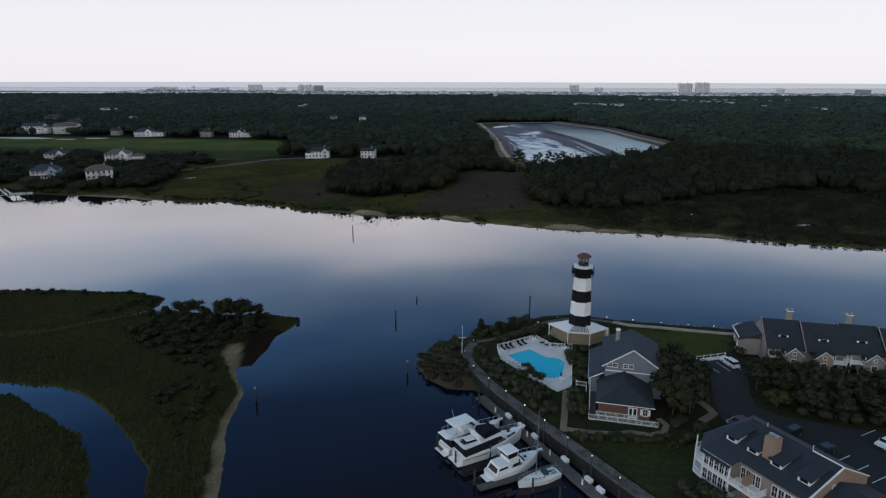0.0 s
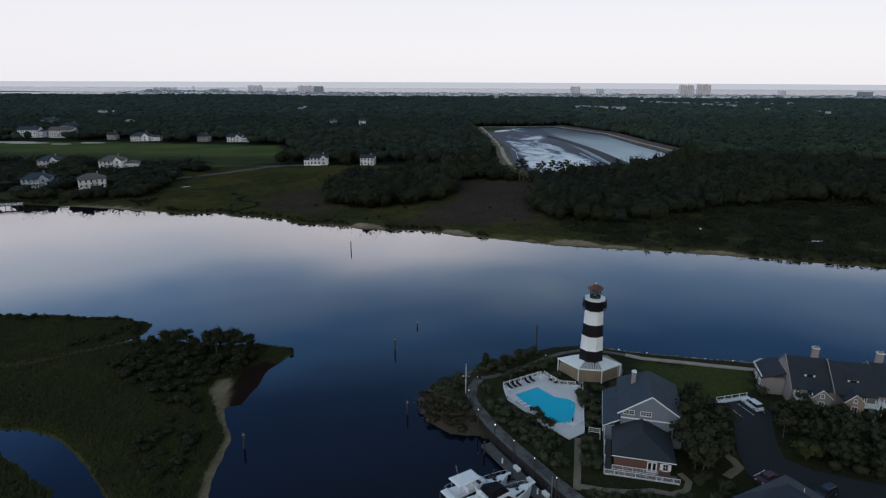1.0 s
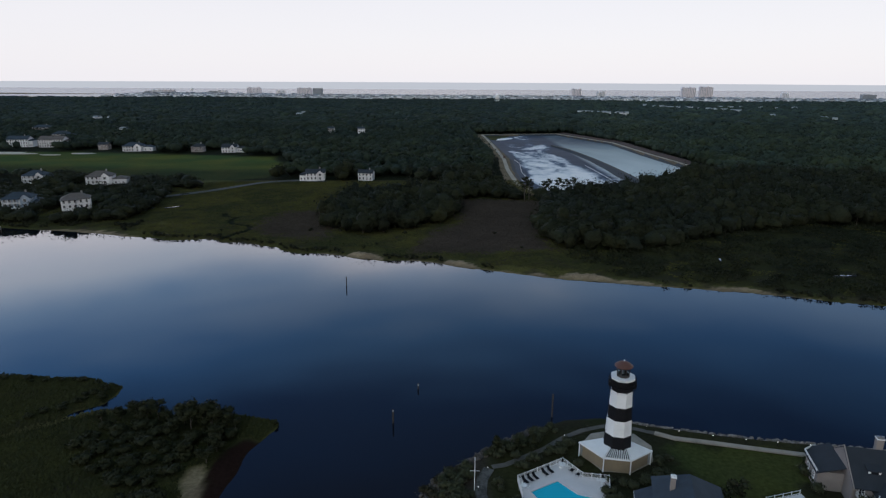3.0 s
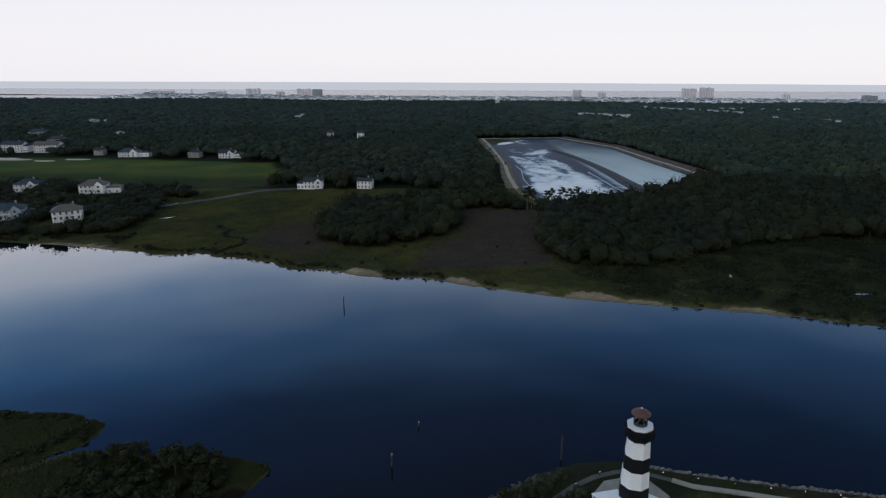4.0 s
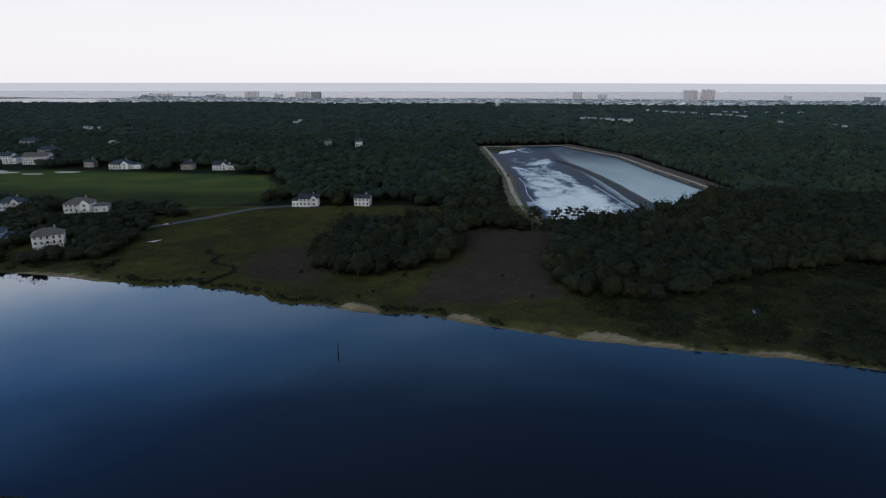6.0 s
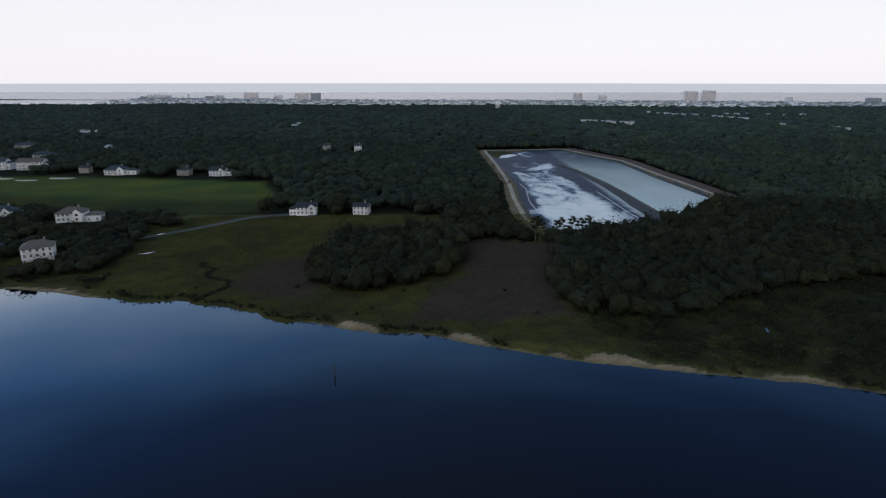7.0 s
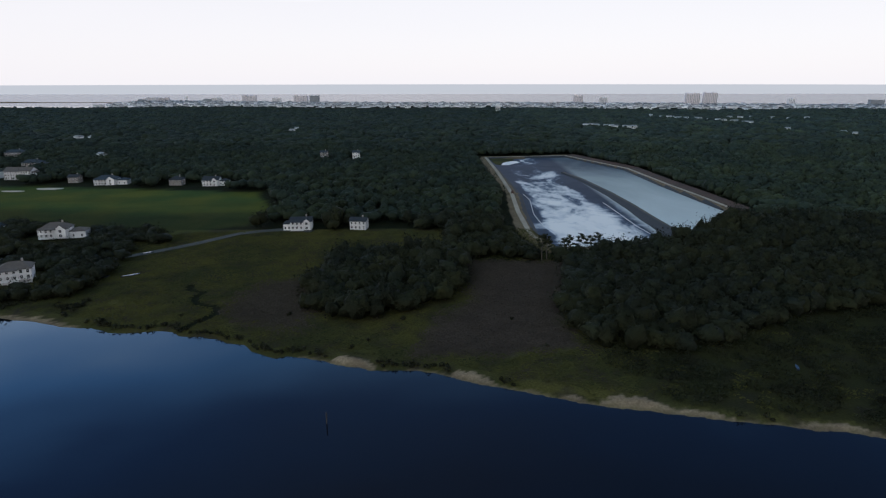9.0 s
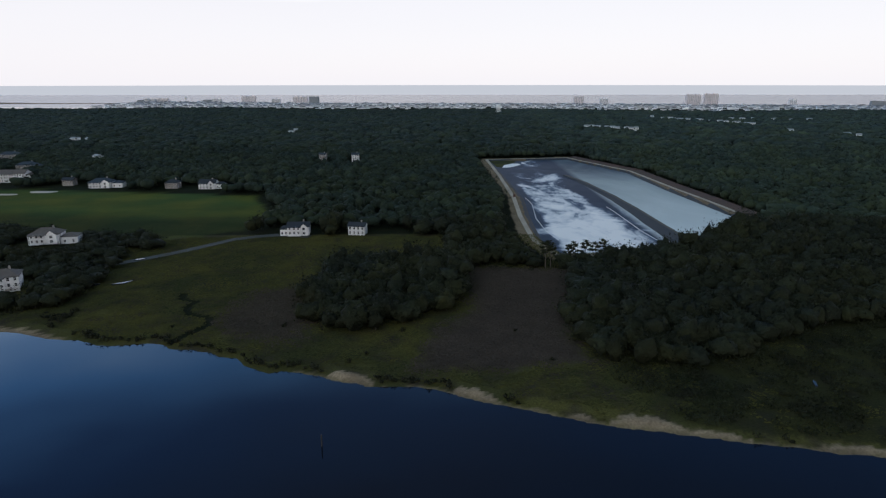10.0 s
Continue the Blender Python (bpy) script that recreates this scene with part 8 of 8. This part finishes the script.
def inside(x, y, ring):
    return float(poly_distance(np.array([float(x)]), np.array([float(y)]), ring)[0]) > 0


def fill(protos, ring, gap, lo, hi, avoid=()):
    xs, ys = [p[0] for p in ring], [p[1] for p in ring]
    px, py = scatter(min(xs), max(xs) + gap, min(ys), max(ys) + gap, gap)
    n = 0
    for x, y in zip(px, py):
        if inside(x, y, ring) and all(math.hypot(x - a, y - b) > r for a, b, r in avoid):
            plant(protos[int(rng.integers(len(protos)))], x, y, rng.uniform(lo, hi))
            n += 1
    return n


def hedge(name, ring, gap, high, leaf, label, avoid=(), per=200, size=0.17):
    """Massed planting in one piece."""
    xs, ys = [p[0] for p in ring], [p[1] for p in ring]
    gx, gy = scatter(min(xs), max(xs) + gap, min(ys), max(ys) + gap, gap)
    ok = poly_distance(gx, gy, ring) > 0
    for a, b, rr in avoid:
        ok &= np.hypot(gx - a, gy - b) > rr
    gx, gy = gx[ok], gy[ok]
    hh = high * rng.uniform(0.6, 1.2, len(gx))
    gz = np.maximum(land_height(gx, gy)[0], 0.1)
    me = leaf_mesh(name, np.stack([gx, gy, gz + hh * 0.45], -1), gap * rng.uniform(0.6, 0.95, len(gx)), hh * 0.55, per, size, leaf)
    return tagged(new(name, me), label, "hedge", kind="stuff")


# the point and the pool hedge
hedge("pool_hedge", [(9.5, 131.0), (12.2, 131.6), (16.4, 126.0), (20.0, 119.6), (22.6, 116.5), (22.0, 109.0), (20.9, 105.2), (19.6, 108.0), (15.4, 115.0), (12.2, 121.2), (9.9, 126.0), (9.4, 128.0)], 1.7, 1.9, leaf_shrub, "dense dark green hedge between quay and pool")
fill(shrubs, [(-3.6, 136.5), (-1.5, 131), (3.2, 128), (4.8, 131), (3.4, 136), (4.5, 140), (1.5, 143)], 2.4, 0.5, 1.0)
fill(shrubs, [(11, 142.5), (15, 146.5), (20.0, 152.0), (18, 156), (10, 151), (6, 146)], 2.6, 0.55, 1.0)
fill(shrubs, [(20.5, 146.5), (24.5, 147.0), (27.0, 150.0), (24.5, 152.0)], 2.2, 0.6, 0.95)
for x, y, s in ((9.9, 147.4, 1.0), (18.0, 149.2, 0.85), (14.4, 149.0, 0.7)):
    plant(cedar, x, y, s)
fill(shrubs, [(24.0, 145.5), (28.0, 140.2), (33.0, 135.6), (40.0, 135.4), (44.6, 139.4), (46.2, 146.0), (44.4, 150.0), (43.6, 145.2), (40.5, 139.8), (35.0, 137.4), (30.0, 139.6), (27.4, 143.2)], 2.1, 0.6, 1.0)
fill(shrubs, [(29.5, 134.5), (33.0, 134.0), (31.2, 122.0), (28.6, 121.0)], 2.0, 0.7, 1.1)
fill(shrubs, [(25.2, 115.5), (28.6, 116.4), (28.0, 106.5), (24.4, 104.5)], 2.1, 0.7, 1.15)
hedge("path_hedge", [(24.0, 101.0), (42.0, 99.6), (44.0, 101.6), (44.6, 97.8), (25.4, 98.6)], 1.5, 1.3, leaf_shrub, "low dark hedge along the club house path")
fill(oaks, [(44.2, 117.0), (47.5, 121.5), (51.0, 123.0), (57.2, 128.5), (57.0, 121.0), (52.0, 115.0), (49.6, 107.0), (45.0, 106.0), (44.0, 111.0)], 3.2, 0.8, 1.2)
fill(shrubs, [(44.0, 124.0), (50.0, 128.5), (56.0, 131.0), (58.0, 128.0), (50.0, 122.0)], 2.4, 0.8, 1.2)
fill(shrubs, [(43.5, 105.5), (50.0, 104.5), (48.0, 96.0), (44.0, 98.0)], 2.4, 0.7, 1.1)
fill(shrubs, [(68.0, 136.0), (70.6, 141.0), (73.0, 144.8), (75.0, 144.5), (70.6, 133.8)], 2.2, 0.7, 1.1)
fill(oaks, [(70.5, 128.5), (74.0, 128.0), (92.0, 121.5), (112.0, 116.0), (112.0, 109.5), (90.0, 114.0), (76.0, 119.5), (69.5, 122.8)], 3.4, 0.45, 0.8, ((85.0, 121.0, 3.0),))
fill(shrubs, [(69.6, 130.5), (74.5, 129.6), (84.0, 126.5), (74.0, 124.0), (69.0, 126.0)], 2.4, 0.7, 1.1)
fill(shrubs, [(37.0, 83.5), (40.6, 88.0), (43.6, 82.0), (46.5, 76.0), (42.0, 74.0)], 2.2, 0.7, 1.2)
plant(bright, 66.8, 110.6, 0.92)
fill(oaks, [(67.8, 122.5), (65.4, 115.0), (64.4, 112.0), (67.0, 108.8), (78.0, 104.4), (104.0, 97.0), (112.0, 110.0), (90.0, 115.0), (76.0, 119.5)], 4.0, 0.6, 1.0, ((66.8, 110.6, 4.2),))
hedge("island_planting", [(67.8, 122.5), (65.4, 115.0), (64.4, 112.0), (67.0, 108.8), (78.0, 104.4), (104.0, 97.0), (112.0, 110.0), (90.0, 115.0), (76.0, 119.5)], 2.6, 2.4, leaf_oak, "dense dark shrubs on the car park island", ((66.8, 110.6, 3.6),))
for x, y, s in ((45.4, 111.0, 1.35), (46.4, 115.4, 1.4), (46.0, 106.6, 1.05), (47.0, 129.5, 0.6), (54.0, 133.0, 0.75), (51.0, 131.5, 0.65), (40.5, 94.5, 0.4)):
    plant(oaks[int(x) % 3], x, y, s)
fill(scrub, [(-86.5, 173.5), (-87.0, 179.5), (-91.0, 180.5), (-93.0, 174.0), (-101.0, 165.0), (-101.5, 162.0), (-95.0, 166.5), (-90.5, 170.3)], 2.4, 0.35, 0.62)
for x, y, s in ((18.6, 122.6, 0.62), (20.4, 119.4, 0.58)):
    plant(oaks[int(x) % 3], x, y, s)
dry_shrub = [make_shrub(leaf_dry, "brownish salt-burnt shrub among the boulders", 1.4, 1.5, 90, 0.2, "shrubs on the point") for _ in range(2)]
fill(dry_shrub, [(-5.2, 138), (-5.0, 132), (-2.0, 126), (2.0, 123.4), (6.6, 122.4), (6.2, 126), (4.2, 130), (3.2, 136), (4.6, 141.5), (2.0, 144.5)], 2.0, 0.6, 1.15)
fill(shrubs, [(-2.5, 138), (-1.5, 131), (1.5, 129), (3.6, 131), (3.0, 136), (4.4, 141.5), (3.0, 144.5)], 2.0, 0.7, 1.15)
fill(shrubs, [(9.5, 146.0), (13.0, 147.5), (19.0, 151.5), (24.0, 155.0), (23.0, 157.5), (14.0, 153.5), (8.0, 148.5)], 2.4, 0.5, 1.0)
fill(shrubs, [(10.5, 142.0), (16.0, 145.0), (23.5, 150.5), (27.0, 153.5), (28.0, 151.5), (25.0, 148.0), (21.0, 145.5), (14.0, 141.2)], 2.2, 0.55, 1.0)
fill(shrubs, [(8.6, 136.5), (11.6, 139.2), (12.0, 134.5), (9.0, 131.5)], 2.0, 0.6, 1.0)
hedge("town_house_planting", [(76, 130), (84, 128), (98, 126), (114, 122), (114, 118), (96, 121.5), (84, 125)], 2.4, 2.4, leaf_oak, "dark shrubs massed before the town houses")

# rocks round the point
riprap = thing("riprap", 0, 0, 0, 0, "heap of weathered brown boulders round the point", "rocks", kind="structure")
stones = []
for k in range(6):
    bm = bmesh.new()
    bmesh.ops.create_icosphere(bm, subdivisions=1, radius=0.5)
    for v in bm.verts:
        v.co *= 1 + rng.uniform(-0.28, 0.25)
        v.co.z *= 0.75
    me = bpy.data.meshes.new("stone")
    bm.to_mesh(me)
    bm.free()
    me.materials.append(stone_rock)
    stones.append(me)
shore_line = PENINSULA[:6]
full = [(20, 161.5), (10, 154.5), (0, 145.5)] + PENINSULA[:5] + [(8.2, 120.6)]
n = 0
for a, b in zip(full, full[1:]):
    d = math.hypot(b[0] - a[0], b[1] - a[1])
    nx, ny = -(b[1] - a[1]) / d, (b[0] - a[0]) / d
    for k in range(int(d * 6.5)):
        t, o = rng.uniform(0, 1), rng.uniform(-1.2, 4.2)
        x, y = a[0] + (b[0] - a[0]) * t + nx * o, a[1] + (b[1] - a[1]) * t + ny * o
        z = ground_at(x, y)
        if z > 2.45 or z < -0.9 or n > 290:
            continue
        ob = part("stone", stones[int(rng.integers(6))], None, riprap)
        s = rng.uniform(0.6, 1.7)
        ob.matrix_basis = pose(x, y, z + 0.08, *rng.uniform(-30, 30, 2), rng.uniform(0, 360)) @ Matrix.Diagonal((s, s * rng.uniform(0.7, 1.2), s * 0.8, 1))
        n += 1

# rocks along the sea side of the lawn
sea_rocks = Solid()
for k in range(260):
    t = rng.uniform(0, 1)
    x = 40 + 60 * t
    y = 165.5 - 0.26 * (x - 37) + rng.uniform(-2.0, 0.6)
    sea_rocks.cone(x, y, ground_at(x, y) - 0.3, ground_at(x, y) + rng.uniform(0.2, 0.6), rng.uniform(0.4, 0.9), rng.uniform(0.15, 0.4), 6, rng.uniform(0, 6))
tagged(new("shore_rocks", sea_rocks.mesh("shore_rocks", rock)), "loose brown rocks along the water below the lawn", "rocks", kind="stuff")

# marsh island
for x, y, s in ((-40.9, 161.8, 0.22), (-49.5, 159.0, 0.55), (-51.8, 159.8, 0.8), (-54.6, 159.0, 1.0), (-57.2, 160.6, 1.12), (-59.8, 159.2, 1.05), (-62.0, 161.0, 0.85), (-66.0, 162.0, 0.5), (-69.0, 163.0, 0.75), (-71.5, 162.5, 0.85), (-74.5, 163.8, 0.8), (-78.0, 163.0, 0.55), (-63.0, 157.0, 0.6), (-52.0, 154.0, 0.75), (-50.6, 150.0, 0.7), (-51.4, 146.0, 0.65), (-56.5, 148.0, 0.7), (-82.0, 162.0, 0.5)):
    plant(isle_trees[int(-x) % 2], x, y, s)
fill(scrub, [(-48.0, 157.0), (-52.0, 149.0), (-56.5, 140.0), (-53.0, 130.5), (-60.0, 131.0), (-74.0, 141.0), (-84.0, 154.0), (-78.0, 161.0), (-60.0, 158.0)], 3.3, 0.5, 1.05)
fill(scrub, [(-53.0, 130.0), (-49.0, 121.0), (-47.5, 108.0), (-47.0, 98.0), (-53.0, 103.0), (-60.0, 112.0), (-62.0, 124.0)], 3.6, 0.35, 0.75)
fill(scrub, [(-92.0, 182.0), (-97.0, 184.0), (-118.0, 185.5), (-150.0, 185.5), (-150.0, 180.5), (-118.0, 181.0), (-97.0, 180.0)], 3.4, 0.3, 0.6)

# far bank: pines before the pond, bushes along the shore and in the marsh
for x, y, s in ((51.6, 430.4, 1.15), (54.8, 432.5, 1.0), (64.5, 434.0, 0.88), (68.0, 437.0, 0.95), (75.0, 438.0, 1.0), (80.0, 437.0, 0.95), (85.0, 440.0, 1.0)):
    plant(pines[int(x) % 2], x, y, s)
bank_x, bank_y = scatter(-330, 260, 238, 372, 2.3)
fi = far_inland(bank_x, bank_y)
on_beach = np.zeros(len(bank_x), bool)
for lo, hi in BEACHES:
    on_beach |= (bank_x > lo) & (bank_x < hi)
keep = (fi > 2.0) & (fi < 5.0) & (wobble(bank_x, bank_y, 26, 3.3) > -0.45) & ~on_beach
keep |= (fi > 4) & (fi < 60) & (wobble(bank_x, bank_y, 33, 1.2) > 0.92)
keep |= (fi > 7) & (fi < 45) & (bank_x < -170) & (wobble(bank_x, bank_y, 40, 2.6) > 0.25)
bx, by = bank_x[keep], bank_y[keep]
bh = land_height(bx, by)[0]
r = rng.uniform(0.7, 1.7, len(bx))
v, q, tone = leaf_cloud(np.stack([bx, by, bh + r * 0.55], -1), r * 1.1, r * 0.75, 60, 0.36)
tagged(new("bank_bushes", rounded(toned(raw_mesh("bank_bushes", v, q, leaf_wood), tone))), "low dark green bushes along the far river bank", "bushes", kind="stuff")


# thickets between the eastern wood and the shore
tx, ty = scatter(52, 290, 236, 372, 4.0)
fi = far_inland(tx, ty)
keep = (fi > 6) & (poly_distance(tx, ty, WOOD_EAST) < 2) & (tx > 55 + 0.35 * np.abs(fi - 30)) & (wobble(tx, ty, 44, 5.1) > -0.25) & (poly_distance(tx, ty, BROWN_MARSH) < -3)
keep &= np.hypot(tx - 123, ty - 300) > 5
tx, ty, fi = tx[keep], ty[keep], fi[keep]
th = rng.uniform(1.2, 3.0, len(tx)) * (0.7 + 0.6 * np.clip(fi / 60, 0, 1))
tr = rng.uniform(2.2, 4.2, len(tx))
tone = crown_tones(tx, ty, 0.3) * 1.15
thicket = tagged(new("bank_thicket"), "olive and dark green thicket between wood and river", "bushes", kind="stuff")
tz = land_height(tx, ty)[0]
v, q, _ = leaf_cloud(np.stack([tx, ty, tz + th * 0.4], -1), tr * 1.05, th * 0.6, 84, 0.36, 0.6)
part("leaves", rounded(toned_rgb(raw_mesh("leaves", v, q, leaf_wood), np.repeat(tone, 336, axis=0))), None, thicket)


def grass_tufts(name, x0, x1, y0, y1, gap, test, high, mat, label):
    gx, gy = scatter(x0, x1, y0, y1, gap)
    ok = test(gx, gy)
    gx, gy = gx[ok], gy[ok]
    gz = land_height(gx, gy)[0]
    ok = gz > 0.08
    gx, gy, gz = gx[ok], gy[ok], gz[ok]
    m = len(gx)
    a = rng.uniform(-1.0, 1.0, m)
    w, hh = gap * rng.uniform(0.7, 1.3, m), high * rng.uniform(0.5, 1.2, m)
    lx, ly = rng.normal(0, 0.4, m) * hh, rng.normal(0.3, 0.4, m) * hh
    ca, sa = np.cos(a) * w / 2, np.sin(a) * w / 2
    verts = np.stack([np.stack([gx - ca, gy - sa, gz - 0.1], -1), np.stack([gx + ca, gy + sa, gz - 0.1], -1),
                      np.stack([gx + ca * 0.8 + lx, gy + sa * 0.8 + ly, gz + hh], -1), np.stack([gx - ca * 0.8 + lx, gy - sa * 0.8 + ly, gz + hh * 0.9], -1)], 1).reshape(-1, 3)
    me = raw_mesh(name, verts, np.arange(len(verts)).reshape(-1, 4), mat)
    # blades shade as one sward
    nv = np.stack([rng.normal(0, 0.16, m), rng.normal(-0.15, 0.16, m), np.ones(m)], -1)
    nv = np.repeat(nv / np.linalg.norm(nv, axis=1)[:, None], 4, axis=0)
    me.normals_split_custom_set_from_vertices(nv.tolist())
    tagged(new(name, me), label, "grass", kind="stuff")


def on_islands(px, py):
    d = np.maximum(np.maximum(poly_distance(px, py, ISLAND), poly_distance(px, py, NORTH_MARSH)), poly_distance(px, py, SOUTH_MARSH))
    # the beach and the mud on the river side stay bare
    bare = np.maximum(poly_distance(px, py, ISLAND_BEACH), poly_distance(px, py, MUD_BANK)) > -0.4
    return (d > -1.0) & ~bare


def on_far_marsh(px, py):
    f = far_inland(px, py)
    ok = (f > 2) & (creek_distance(px, py) > 1.6) & (poly_distance(px, py, GOLF) < 0) & (poly_distance(px, py, BROWN_MARSH) < -2 + 5 * wobble(px, py, 20, 8.8))
    ok &= poly_distance(px, py, BROWN_MARSH_WEST) < 6 * wobble(px, py, 20, 8.1)
    for lo, hi in BEACHES:
        ok &= ~((px > lo) & (px < hi) & (f < 8))
    return ok


grass_tufts("island_marsh_grass", -190, -36, 70, 190, 0.42, on_islands, 0.5, marsh_grass, "olive green cord grass on the marsh islands")
def inlet_edge(px, py):
    """The strip of pale grass along the little inlet between the marsh islands."""
    xs, ys = (-132, -104.6, -99.5, -92.6, -89.5, -85, -75), (144.5, 152.6, 157.4, 161.5, 164.4, 166.8, 166.8)
    return (np.abs(py - np.interp(px, xs, ys)) < 1.5 + 0.5 * wobble(px, py, 9, 2.2)) & (px < -75) & (px > -132)


grass_tufts("inlet_grass", -132, -75, 140, 175, 0.45, inlet_edge, 0.75, pale_grass, "pale straw green cord grass along the marsh inlet")
grass_tufts("bank_marsh_grass", -240, 240, 240, 500, 1.15, lambda a, b: on_far_marsh(a, b) & (wobble(a, b, 50, 2.2) > -0.9) & ((a < 75) | (wobble(a, b, 31, 1.7) > 0.35)), 0.38, bank_grass, "olive green marsh grass on the far bank")
grass_tufts("brown_reeds", -110, 75, 305, 436, 0.85, lambda a, b: (np.maximum(poly_distance(a, b, BROWN_MARSH), poly_distance(a, b, BROWN_MARSH_WEST)) > -3 + 6 * wobble(a, b, 18, 6.6)) & (far_inland(a, b) > 4), 0.4, reed_brown, "dull brown reeds of the drier marsh")
